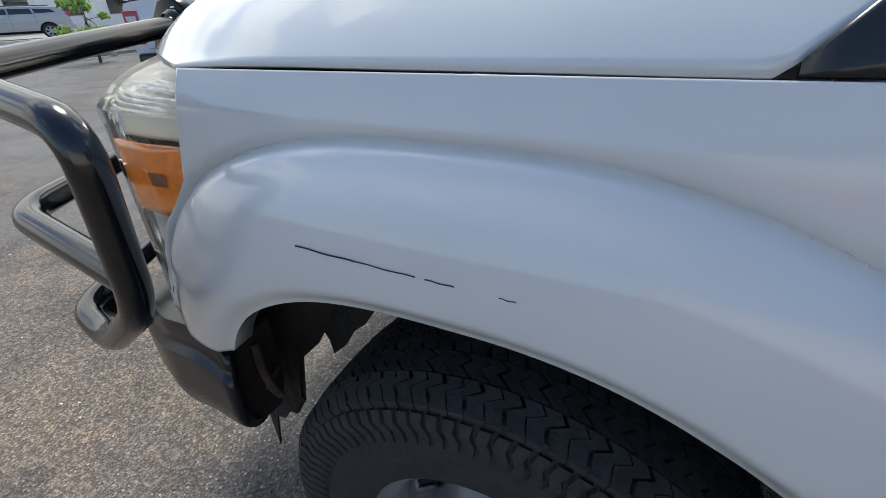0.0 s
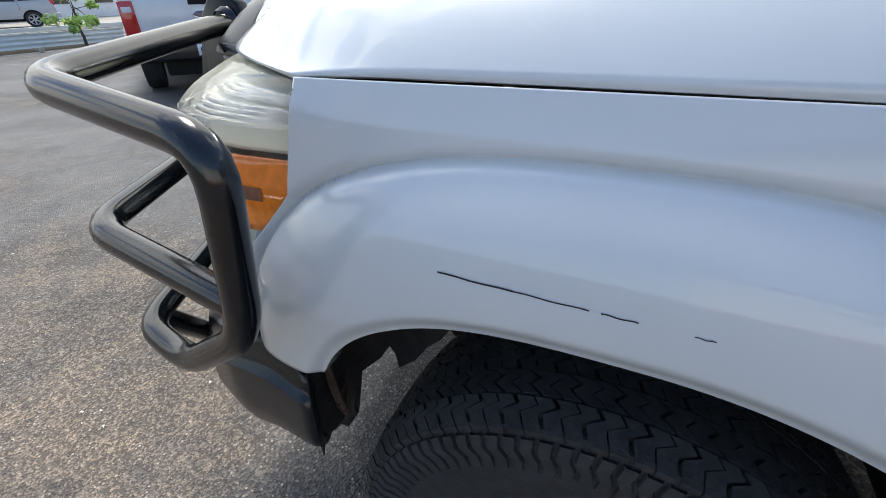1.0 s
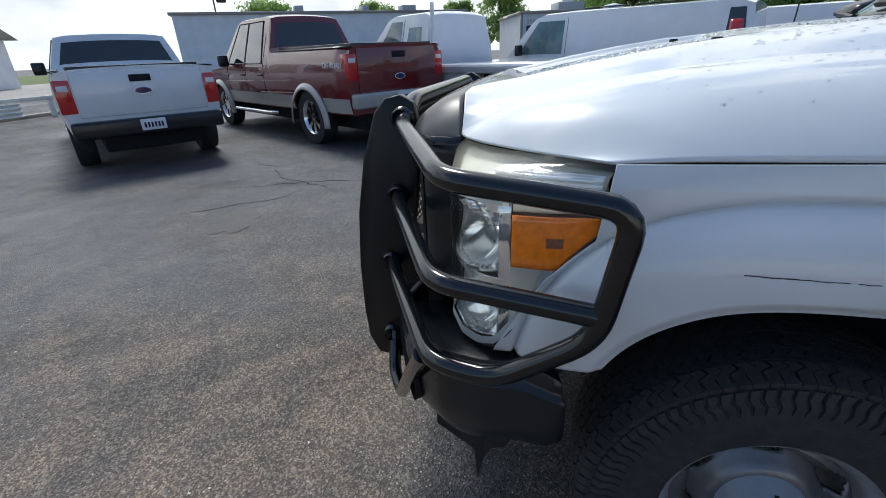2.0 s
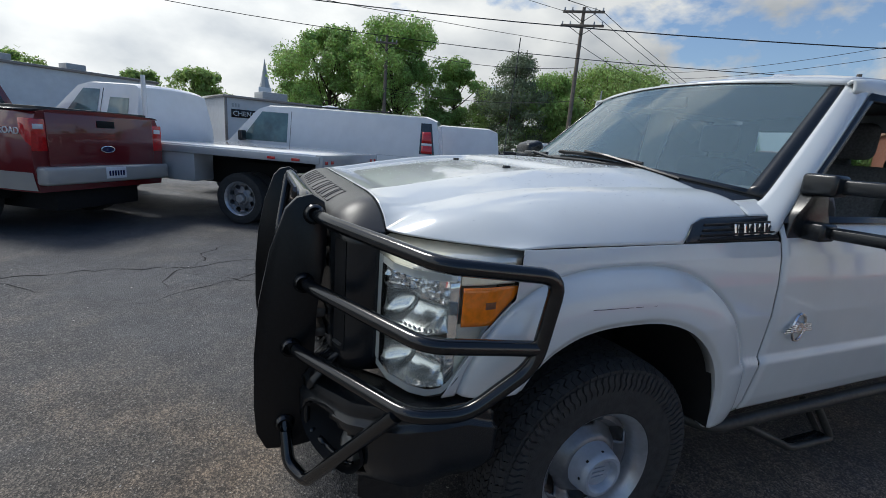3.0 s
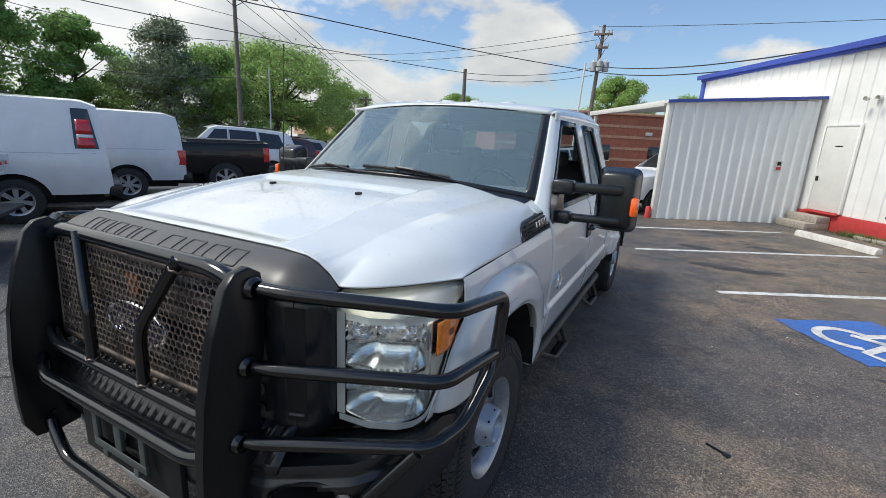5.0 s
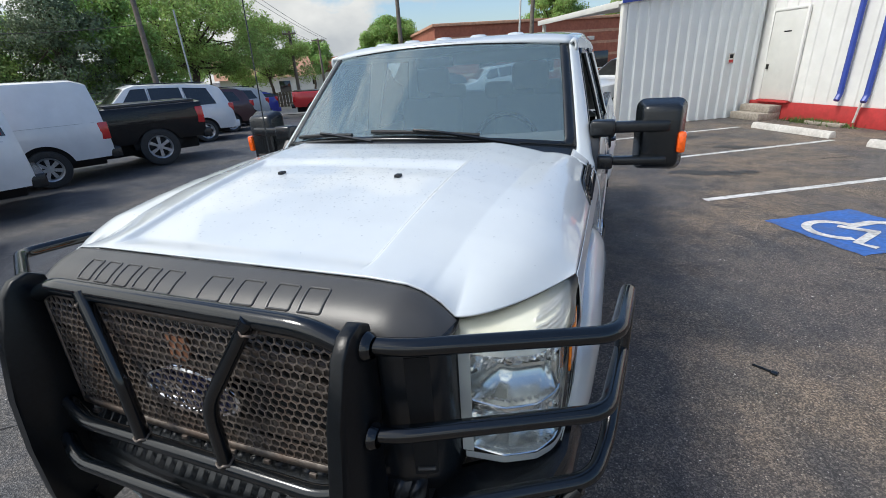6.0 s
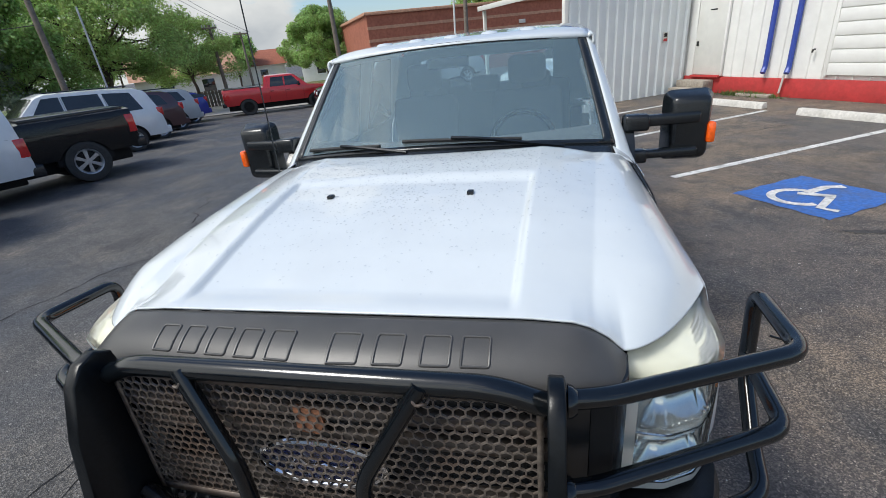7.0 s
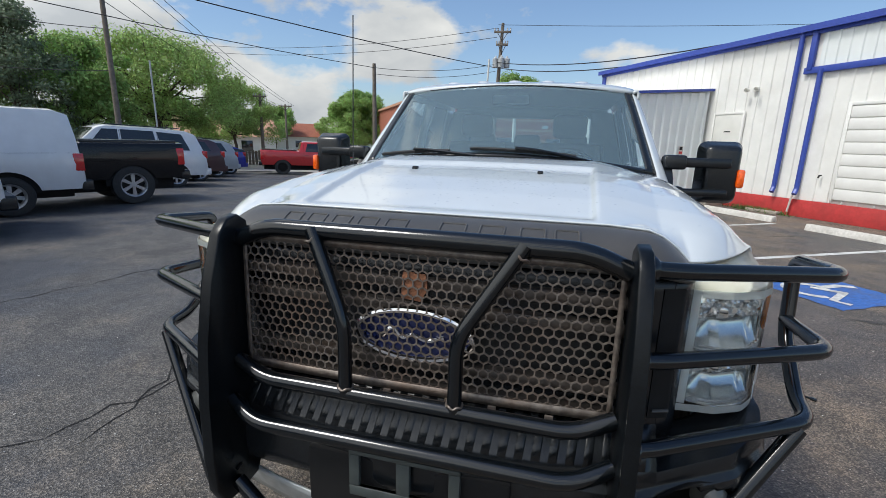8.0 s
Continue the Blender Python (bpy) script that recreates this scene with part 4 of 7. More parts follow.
# side steps
for sx in (1, -1):
    st = part("side_step", tube([(sx * 0.88, 1.46, 0.50), (sx * 0.965, 1.54, 0.488), (sx * 0.965, 3.70, 0.482), (sx * 0.88, 3.78, 0.49)], 0.028, 0.08), STEP_METAL, pickup, "worn tubular side step")
    for y in (1.98, 3.18):
        part("step_loop", tube([(sx * 0.97, y - 0.27, 0.478), (sx * 1.005, y + 0.05, 0.318), (sx * 1.01, y + 0.345, 0.314), (sx * 0.97, y + 0.24, 0.482)], 0.017, 0.035, seg=10), STEP_METAL, st)
        part("step_tread", box(bmesh.new(), (min(sx * 0.955, sx * 1.015), y + 0.06, 0.310), (max(sx * 0.955, sx * 1.015), y + 0.33, 0.328), 0.006), PLASTIC, st)
        part("step_hanger", tube([(sx * 0.965, y + 0.33, 0.318), (sx * 0.90, y + 0.26, 0.47)], 0.014, seg=8), STEP_METAL, st)


# grille surround, deflector and bumper
def nose(u, drop=0.0):
    """Plan line of the nose: the grille's front, round to the lamps."""
    s = 2 * u - 1
    a = abs(s)
    x = lerp(((0, 0), (0.70, 0.60), (0.84, 0.685), (0.92, 0.712), (1.0, 0.718)), a)
    y = lerp(((0, 0.055), (0.70, 0.085), (0.84, 0.115), (0.92, 0.155), (1.0, 0.235)), a)
    return math.copysign(x, s), y


part("grille_surround", sheet(lambda u, v: (*nose(u), 0.79 + 0.45 * v), 48, 10), PLASTIC, pickup, "black grille surround", thick=0.01)


for sx in (1, -1):
    def on_nose(a, z, out=0.0):
        x, y = nose((a + 1) / 2)
        return sx * x, y - out, z
    # flat sheet whose near-black colour stands for the slot's shaded depth
    slot = part("side_slot", sheet(lambda u, v: on_nose(0.755 + 0.095 * u, 0.845 + 0.36 * v, 0.008), 8, 10), DARK, pickup, "flat dark sheet for the slot beside the lamp")
    part("slot_trim", tube([on_nose(0.77, 0.868, 0.012), on_nose(0.84, 0.868, 0.012)], 0.005, seg=8), FADED, slot, "dull grey strip")


def deflector(u, v):
    x, y = nose(u)
    a = abs(x)
    hy = hood_front(min(a, 0.70)) - 0.003
    hz = hood_lip(a) - 0.007
    fy = y - 0.014
    lo = 1.236 - 0.016 * smooth((a - 0.60) / 0.10)
    return x, fy + (hy - fy) * v ** 1.5, lo + (hz - lo) * (1 - (1 - v) ** 1.6)


part("hood_deflector", sheet(deflector, 64, 16), FADED, pickup, "faded dark grey nose panel with embossed marks", thick=0.008)
# raised marks on the nose panel: plain outlined blocks
for c, w in ((-0.425, 0.064), (-0.345, 0.064), (-0.262, 0.066), (-0.177, 0.068), (-0.088, 0.074), (0.080, 0.086), (0.190, 0.080), (0.300, 0.078), (0.390, 0.074)):
    bm = bmesh.new()
    pts = []
    for du, dv in ((-1, -1), (0, -1), (1, -1), (1, -0.5), (1, 0), (1, 0.5), (1, 1), (0, 1), (-1, 1), (-1, 0.5), (-1, 0), (-1, -0.5), (-1, -1)):
        x = c + du * w * 0.42
        a = abs(x) / 0.60 * 0.70
        u = (math.copysign(a, x) + 1) / 2
        q = Vector(deflector(u, 0.56 + dv * 0.19))
        pts.append(q + Vector((0, -0.0028, 0.0032)))
    tube(pts, 0.0034, 0.008, seg=8, bm=bm)
    part("raised_mark", bm, FADED, pickup)

# what lies behind the perforated panel
for z in (0.86, 0.93, 1.10, 1.17):
    part("grille_bar", box(bmesh.new(), (-0.56, 0.035, z - 0.018), (0.56, 0.075, z + 0.018), 0.01), GRILLE_GREY, pickup, "dull grille bar")
oval = [(0.160 * math.cos(t), 0.066 * math.sin(t)) for t in np.linspace(0, 2 * math.pi, 40, endpoint=False)]
bm = slab([(x, 1.025 + z) for x, z in oval], "y", 0.022, 0.04, bevel=0.004)
logo = part("oval_plate", bm, BLUE_BADGE, pickup, "dark blue oval plate")
part("oval_rim", tube([(x * 1.04, 0.020, 1.025 + z * 1.08) for x, z in oval + oval[:2]], 0.009, seg=8), CHROME, logo, "chrome rim")
part("oval_stroke", tube([(-0.09, 0.018, 1.012), (-0.06, 0.018, 1.05), (-0.03, 0.018, 1.01), (0.0, 0.018, 1.03), (0.04, 0.018, 1.01), (0.09, 0.018, 1.03)], 0.006, 0.02, seg=6), CHROME, logo)
part("rust_tag", slab([(-0.035, 1.13), (0.02, 1.125), (0.04, 1.16), (0.035, 1.20), (-0.03, 1.205)], "y", 0.018, 0.028), RUST, pickup, "rusty broken tag")


def bumper_line(u):
    s = 2 * u - 1
    a = abs(s)
    x = lerp(((0, 0), (0.50, 0.62), (0.68, 0.86), (0.78, 0.965), (0.86, 1.000), (1.0, 1.012)), a)
    y = lerp(((0, -0.055), (0.50, 0.00), (0.68, 0.10), (0.78, 0.21), (0.86, 0.31), (1.0, 0.503)), a)
    return math.copysign(x, s), y, a


def bumper_skin(u, v):
    x, y, a = bumper_line(u)
    top = lerp(((0, 0.715), (0.5, 0.715), (0.66, 0.755), (0.8, 0.785), (0.93, 0.800), (1.0, 0.765)), a)
    low = lerp(((0, 0.50), (0.6, 0.47), (0.8, 0.50), (0.90, 0.515), (0.96, 0.52), (0.985, 0.528), (1.0, 0.548)), a)
    inset = 0.085 * max(0.0, 1 - v / 0.42) ** 2.2 + 0.16 * smooth((v - 0.82) / 0.18) + 0.016 * smooth((v - 0.68) / 0.035)
    cx, cy = x * 0.86, 0.40
    d = Vector((cx - x, cy - y, 0))
    d = d.normalized() * inset if d.length else d
    z = low + (top - low) * min(1.0, v / 0.84)
    return x + d.x, y + d.y, z + 0.006 * smooth((v - 0.84) / 0.16)


bm = sheet(bumper_skin, 120, 30)
holes = [f for f in bm.faces if ((abs(f.calc_center_median().x) - 0.770) / 0.125) ** 4 + ((f.calc_center_median().z - 0.610) / 0.072) ** 4 < 1]
bmesh.ops.delete(bm, geom=holes, context="FACES")
bumper = part("front_bumper", bm, PLASTIC, pickup, "dark grey front bumper", thick=0.018)

def pad(u, v):
    """The ribbed slope between the bumper's top edge and the grille."""
    x = (2 * u - 1) * 0.66
    return x, -0.050 + 0.055 * (x / 0.62) ** 2 + 0.110 * v, 0.722 + 0.118 * v - 0.012 * (1 - v) ** 2


pad_ob = part("bumper_step_pad", sheet(pad, 30, 6), PLASTIC, pickup, "sloping black step pad", thick=0.012)
for i in range(29):
    u = 0.03 + 0.94 * i / 28
    b = sheet(lambda a, c: Vector(pad(u - 0.012 + 0.024 * a + 0.010 * c, 0.12 + 0.76 * c)) + Vector((0, -0.003, 0.0055)) * (1 if 0.1 < a < 0.9 else 0.3), 4, 3)
    part("rib", b, PLASTIC, pad_ob, thick=0.004)
for sx in (1, -1):
    b = lathe([(-0.02, 0.098), (0.0, 0.095), (0.06, 0.075), (0.14, 0.066), (0.15, 0.0)], 28, axis="y")
    bmesh.ops.transform(b, matrix=pose(sx * 0.77, 0.075, 0.61, 0, 0, sx * 26) @ Matrix.Diagonal((1.60, 1, 0.95, 1)), verts=b.verts)
    part("fog_recess", b, DARK, bumper)
    b = lathe([(-0.016, 0.0), (-0.010, 0.034), (0.0, 0.046), (0.05, 0.05)], 24, axis="y")
    bmesh.ops.transform(b, matrix=pose(sx * 0.838, 0.105, 0.610, 0, 0, sx * 16) @ Matrix.Diagonal((0.86, 1, 1.06, 1)), verts=b.verts)
    part("fog_lamp", b, FOG_GREY, bumper, "cloudy grey fog lamp")
    # torn liner hanging behind the bumper's end
    rag = [(0.455, 0.76), (0.50, 0.835), (0.56, 0.93), (0.65, 0.985), (0.74, 0.992), (0.778, 0.965), (0.773, 0.922), (0.757, 0.896), (0.738, 0.880), (0.713, 0.840), (0.679, 0.805), (0.675, 0.831),
           (0.663, 0.841), (0.646, 0.812), (0.630, 0.805), (0.583, 0.744), (0.567, 0.702), (0.566, 0.678), (0.581, 0.650), (0.572, 0.642), (0.560, 0.612), (0.548, 0.618), (0.532, 0.595), (0.505, 0.585),
           (0.486, 0.540), (0.472, 0.470), (0.464, 0.560), (0.43, 0.575), (0.38, 0.62), (0.38, 0.74)]
    rag = [(1.06 + 1.34 * (y - 1.06), 1.286 + 1.34 * (z - 1.286)) for y, z in rag]      # it hangs well inside the wing
    b = slab([(y, z) for y, z in rag], "x", 0.804, 0.810)
    bmesh.ops.triangulate(b, faces=[f for f in b.faces if len(f.verts) > 4])
    for v in b.verts:
        v.co.x = sx * (v.co.x + 0.018 * math.sin(23 * v.co.y) * math.cos(17 * v.co.z))
    part("torn_liner", b, LINER, pickup, "torn black plastic liner", angle=10)
    b = tube([(sx * 0.93, 0.470, 0.735), (sx * 0.945, 0.492, 0.690), (sx * 0.94, 0.500, 0.640), (sx * 0.92, 0.49, 0.60)], 0.008, 0.02, seg=8)
    tube([(sx * 0.90, 0.478, 0.655), (sx * 0.95, 0.50, 0.650)], 0.005, seg=6, bm=b)
    # added plate: its dark colour stands for shade inside the bumper's hollow end
    cap = slab([(0.88, 0.60), (0.90, 0.545), (0.97, 0.550), (0.994, 0.575), (0.994, 0.735), (0.975, 0.76), (0.88, 0.76)], "y", 0.455, 0.462)
    bmesh.ops.scale(cap, verts=cap.verts, vec=(sx, 1, 1))
    part("bumper_end", cap, LINER, bumper, "added dark plate for the shaded hollow of the bumper's end")
    part("bumper_bracket", b, RUST_DARK, bumper, "rusty bent bracket")
    part("brake_hose", tube([(sx * 0.90, 0.72, 0.99), (sx * 0.94, 0.78, 0.955), (sx * 0.935, 0.84, 0.965), (sx * 0.88, 0.90, 1.0)], 0.010, 0.03, seg=8), DARK, pickup)
# number plate holder without a plate
bm = bmesh.new()
for x0, x1, z0, z1 in ((-0.15, 0.17, 0.672, 0.686), (-0.15, 0.17, 0.540, 0.572), (-0.15, -0.118, 0.572, 0.672), (0.138, 0.17, 0.572, 0.672), (-0.010, 0.030, 0.572, 0.672),
                       (-0.10, -0.07, 0.510, 0.540), (0.09, 0.12, 0.510, 0.540)):
    box(bm, (x0, -0.090, z0 + 0.022), (x1, -0.074, z1 + 0.022), 0.004)
part("plate_holder", bm, PLATE_GREY, bumper, "empty grey plate holder")
part("plate_backing", box(bmesh.new(), (-0.30, -0.056, 0.475), (0.30, -0.030, 0.665), 0.01), DARK, bumper)
part("air_dam", sheet(lambda u, v: ((2 * u - 1) * 0.62, -0.045 + 0.10 * (2 * u - 1) ** 2 + 0.05 * v, 0.47 - 0.13 * v), 24, 4), HOUSING, bumper, "pale scuffed lower valance", thick=0.008)



# headlamps
def lamp_line(t):
    """Plan line of a headlamp from the grille out and back along the side."""
    x = lerp(((0, 0.722), (0.28, 0.835), (0.46, 0.915), (0.58, 0.957), (0.68, 0.978), (0.80, 0.984), (1.0, 0.976)), t)
    y = lerp(((0, 0.208), (0.28, 0.218), (0.46, 0.258), (0.58, 0.312), (0.68, 0.368), (0.80, 0.440), (1.0, 0.549)), t)
    return x, y


def lamp_low(y):
    return lerp(((0.2, 0.815), (0.30, 0.812), (0.340, 0.825), (0.382, 0.89), (0.447, 1.01), (0.500, 1.075), (0.538, 1.11), (0.549, 1.15)), y)


BROW = 1.178


def lamp_skin(sx, inset=0.0, t0=0.0, t1=1.0, z0=None, z1=None):
    """The lens from its low edge up to the brow."""
    def f(u, v):
        x, y = lamp_line(t0 + (t1 - t0) * u)
        lo = max(lamp_low(y), z0) if z0 else lamp_low(y)
        hi = z1 or BROW
        z = lo + (hi - lo) * v
        side = smooth((y - 0.25) / 0.13)
        return sx * (x - inset * side), y + inset * (1 - side), z
    return f


def brow_skin(sx):
    """The lens top, leaning back under the bonnet's edge."""
    def f(u, v):
        a = Vector((*lamp_line(u), BROW))
        xt = 0.722 + 0.250 * u ** 0.9
        c = Vector((xt, hood_front(xt) + 0.012, 1.2385))
        m = (a + c) / 2 + Vector((0.012 * u, -0.020, 0.016))
        q = bezier(a, m, c, v)
        return sx * q.x, q.y, q.z
    return f


for sx in (1, -1):
    lamp = part("headlamp", sheet(lamp_skin(sx, 0.10, 0.0, 0.97), 30, 16), HOUSING, pickup, "large clear headlamp with orange marker")
    part("lens", sheet(lamp_skin(sx), 60, 20), LENS, lamp, "slightly hazed clear lens").visible_shadow = False
    brow = part("lens_brow", sheet(brow_skin(sx), 48, 10), HAZED, lamp, "yellowed ribbed lens top")
    brow.visible_shadow = False
    f = brow_skin(sx)
    part("brow_backing", sheet(lambda u, v: (f(u, v)[0] - sx * (0.010 + 0.014 * u), f(u, v)[1] + 0.018 * (1 - u), f(u, v)[2] - 0.009 - 0.012 * v), 30, 6), CREAM, lamp, "yellowed inner shelf")
    back = lambda u, v: Vector((f(u, v)[0] - sx * (0.008 + 0.012 * u), f(u, v)[1] + 0.014 * (1 - u), f(u, v)[2] - 0.007 - 0.010 * v))
    for k in range(7):
        v = 0.06 + 0.085 * k + (0.10 if k > 3 else 0.0)
        part("lens_rib", tube([back(t, v) for t in np.linspace(0.42 + 0.03 * k, 0.985, 16)], 0.0042, seg=8), REFLECTOR, lamp, "thin bright rib")
    part("marker_reflector", sheet(lamp_skin(sx, -0.0015, 0.69, 0.985, z0=1.030, z1=1.140), 14, 8), AMBER, lamp, "orange side marker", thick=0.006)
    part("marker_mark", sheet(lamp_skin(sx, -0.006, 0.80, 0.86, z0=1.078, z1=1.098), 3, 3), RUST, lamp)
    for zc, zh in ((1.072, 0.082), (0.900, 0.072)):
        def bowl(u, v):
            x, y = lamp_line(0.055 + 0.585 * u)
            back = 0.012 + 0.074 * math.sin(math.pi * min(v, 0.5)) ** 0.8 if v <= 0.5 else 0.086 - 0.056 * (2 * v - 1)      # smooth shelf below, mirror above
            d = 0.012 + (back - 0.012) * min(1.0, 4.5 * u * (1 - u) + 0.12)
            if v > 0.50:
                iu, iv = min(13, int(u * 14)), min(3, int((v - 0.5) * 8))
                ta, tb = math.sin(iu * 12.9 + iv * 78.2 + zc * 7), math.cos(iu * 39.3 + iv * 11.1 + zc * 3)
                d += 0.012 * (ta * (u * 14 - iu - 0.5) + tb * ((v - 0.5) * 8 - iv - 0.5))
            side = smooth((y - 0.25) / 0.13)
            sag = 0.018 * (1 - math.sin(math.pi * u) ** 0.8) * (1 - v)
            return sx * (x - d * side), y + d * (1 - side) + 0.3 * d * side, zc - zh + sag + (2 * zh - sag) * v
        part("reflector_bowl", sheet(lambda u, v: bowl(u, 0.5001 + 0.4999 * v), 56, 20), REFLECTOR, lamp, "faceted chrome reflector", angle=12)
        part("reflector_shelf", sheet(lambda u, v: bowl(u, 0.5 * v), 40, 16), SHELF, lamp, "smooth pale shelf")
        part("bowl_lip", tube([Vector(bowl(u, 0.0)) + Vector((0, -0.003, 0.002)) for u in np.linspace(0.02, 0.98, 20)], 0.0035, seg=6), CHROME, lamp)
        for k in range(12):
            q = Vector(bowl(0.14 + 0.72 * k / 11, 0.05))
            part("lip_tooth", box(bmesh.new(), q - Vector((0.006, 0.004, 0.003)), q + Vector((0.006, 0.002, 0.005)), 0.001), CHROME, lamp)
        c = lamp_line(0.30)
        part("bulb", lathe([(-0.03, 0.0), (-0.026, 0.012), (0.0, 0.015), (0.04, 0.015)], 16, axis="y", centre=(sx * (c[0] - 0.01), c[1] + 0.075, zc + 0.03)), CHROME, lamp)
    # frosted border of the lens
    def border(a, b):
        return sheet(lambda u, v: (sx * (lamp_line(a(u, v))[0] + 0.001), lamp_line(a(u, v))[1] - 0.001, b(u, v, lamp_low(lamp_line(a(u, v))[1]))), 40, 4)
    part("lens_border", border(lambda u, v: 0.02 + 0.96 * u, lambda u, v, lo: lo + 0.022 * v), FROST, lamp, "frosted lens edge")
    part("lens_border", border(lambda u, v: 0.075 * v, lambda u, v, lo: lo + 0.024 + (BROW - lo - 0.024) * u), FROST, lamp, "frosted lens edge")
    part("lens_border", border(lambda u, v: 0.08 + 0.58 * u, lambda u, v, lo: BROW - 0.022 * v), FROST, lamp, "frosted lens edge")
    for name, t0, t1, z0, z1 in (("middle", 0.075, 0.70, 0.972, 0.990), ("outer", 0.635, 0.685, 0.83, BROW),
                                 ("foot", 0.66, 0.98, 0.83, 1.030), ("head", 0.69, 0.985, 1.142, BROW)):
        part("lamp_bezel", sheet(lamp_skin(sx, 0.016, t0, t1, z0=z0, z1=z1), 14, 6), REFLECTOR if name in ("middle", "outer") else CREAM if name in ("head", "foot") else HOUSING, lamp, "pale lamp frame", thick=0.004)
    g = [(sx * (lamp_line(t)[0] + 0.0005), lamp_line(t)[1] + 0.004, lamp_low(lamp_line(t)[1]) + 0.001) for t in np.linspace(0.55, 1, 24)]
    g.append((sx * 0.976, 0.552, 1.228))
    part("lamp_gasket", tube(g, 0.0042, seg=6), PLASTIC, lamp)

# ---------------------------------------------------------------- grille guard on the pickup's nose
guard = part("grille_guard", bmesh.new(), BAR_BLACK, pickup, "black tubular steel grille guard")


def bar(name, pts, r, bend=0.05, label=""):
    return part(name, tube(pts, r, bend, seg=16), BAR_BLACK, guard, label)


POST = [(-0.155, 0.62), (-0.152, 0.80), (-0.135, 0.98), (-0.10, 1.15), (-0.055, 1.28), (-0.02, 1.318), (0.025, 1.328), (0.062, 1.305), (0.072, 1.25), (0.068, 1.12),
        (0.042, 0.95), (0.036, 0.80), (0.036, 0.62), (0.05, 0.50), (0.035, 0.455), (-0.04, 0.445), (-0.12, 0.455), (-0.15, 0.52)]
for sx in (1, -1):
    b = slab(POST, "x", 0.543, 0.577, bevel=0.005)
    bmesh.ops.scale(b, verts=b.verts, vec=(sx, 1, 1))
    part("upright", b, POST_BLACK, guard, "thick black upright plate", angle=50)
    R = 0.021
    bar("wing_loop", [(sx * 0.555, 0.03, 1.268), (sx * 0.66, 0.055, 1.262), (sx * 1.089, 0.262, 1.238), (sx * 1.118, 0.575, 1.205), (sx * 1.112, 0.535, 0.965), (sx * 1.092, 0.36, 0.835),
                      (sx * 1.062, 0.215, 0.835), (sx * 0.62, -0.02, 0.826), (sx * 0.555, -0.04, 0.826)], R, 0.055, "side wing loop")
    bar("wing_bar", [(sx * 0.555, 0.0, 1.045), (sx * 0.64, 0.02, 1.045), (sx * 1.082, 0.236, 1.036), (sx * 1.112, 0.545, 1.010)], R, 0.055)
    bar("brace", [(sx * 0.555, -0.06, 0.55), (sx * 0.62, -0.05, 0.42), (sx * 0.70, 0.0, 0.40), (sx * 1.03, 0.19, 0.825)], R, 0.03)
    for z, y in ((1.268, 0.03), (1.045, 0.0), (0.826, -0.04), (0.55, -0.06)):
        part("weld_bead", lathe([(sx * 0.582, 0.034), (sx * 0.590, 0.032), (sx * 0.600, 0.024)], 16, centre=(0, y, z)), BAR_BLACK, guard)
R = 0.022
bar("cross_bar", [(-0.54, 0.03, 1.256), (-0.44, 0.02, 1.299), (0.44, 0.02, 1.299), (0.54, 0.03, 1.256)], 0.026, 0.07, "top cross bar")
bar("cross_bar", [(-0.54, -0.02, 0.892), (-0.44, -0.045, 0.856), (0.44, -0.045, 0.852), (0.54, -0.02, 0.890)], R, 0.06, "cross bar below the mesh")
bar("cross_bar", [(-0.54, -0.06, 0.780), (-0.44, -0.10, 0.744), (0.44, -0.10, 0.748), (0.54, -0.06, 0.784)], R, 0.06, "lower cross bar")
bar("cross_bar", [(-0.54, -0.07, 0.50), (-0.40, -0.09, 0.40), (0.40, -0.09, 0.40), (0.54, -0.07, 0.50)], R, 0.06, "lowest cross bar")
for sx in (1, -1):
    foot = sx * 0.156 - 0.018
    bar("diagonal_brace", [(sx * 0.292, 0.005, 1.306), (foot, -0.045, 1.06), (foot, -0.048, 0.855)], 0.0195, 0.05)
    for c, tilt in (((sx * 0.286, 0.002, 1.278), sx * -28), ((foot, -0.048, 0.876), 0)):
        ring = [Vector((0.021 * math.cos(a), 0.021 * math.sin(a), 0.003 * math.sin(5 * a))) for a in np.linspace(0, 2 * math.pi, 25)]
        b = tube(ring, 0.0035, seg=6)
        bmesh.ops.transform(b, matrix=pose(*c, 0, -tilt, 0), verts=b.verts)
        part("weld_seam", b, MESH_STEEL, guard, "bare metal weld seam")

# perforated panel of hexagon holes
bm = bmesh.new()
S = 0.0155
COL, ROW = S * math.sqrt(3), S * 1.5
HOLE = 0.85


def panel_y(x, z):
    return 0.004 + 0.03 * (z - 0.85) + 0.012 * (x / 0.5) ** 2


for j in range(16):
    for i in range(40):
        cx, cz = (i - 19.5 + 0.5 * (j % 2)) * COL, 0.896 + j * ROW
        if abs(cx) > 0.525:
            continue
        ring = [[], [], []]
        for k in range(6):
            a = math.pi / 6 + k * math.pi / 3
            for lst, rad, dy in ((ring[0], S, 0), (ring[1], S * HOLE, 0), (ring[2], S * HOLE, 0.005)):
                x, z = cx + rad * math.cos(a), cz + rad * math.sin(a)
                lst.append(bm.verts.new((x, panel_y(x, z) + dy, z)))
        for k in range(6):
            q = (k + 1) % 6
            bm.faces.new((ring[0][k], ring[0][q], ring[1][q], ring[1][k]))
            bm.faces.new((ring[1][k], ring[1][q], ring[2][q], ring[2][k]))
part("perforated_panel", bm, MESH_STEEL, guard, "rust-stained perforated steel panel", angle=30)
bm = bmesh.new()
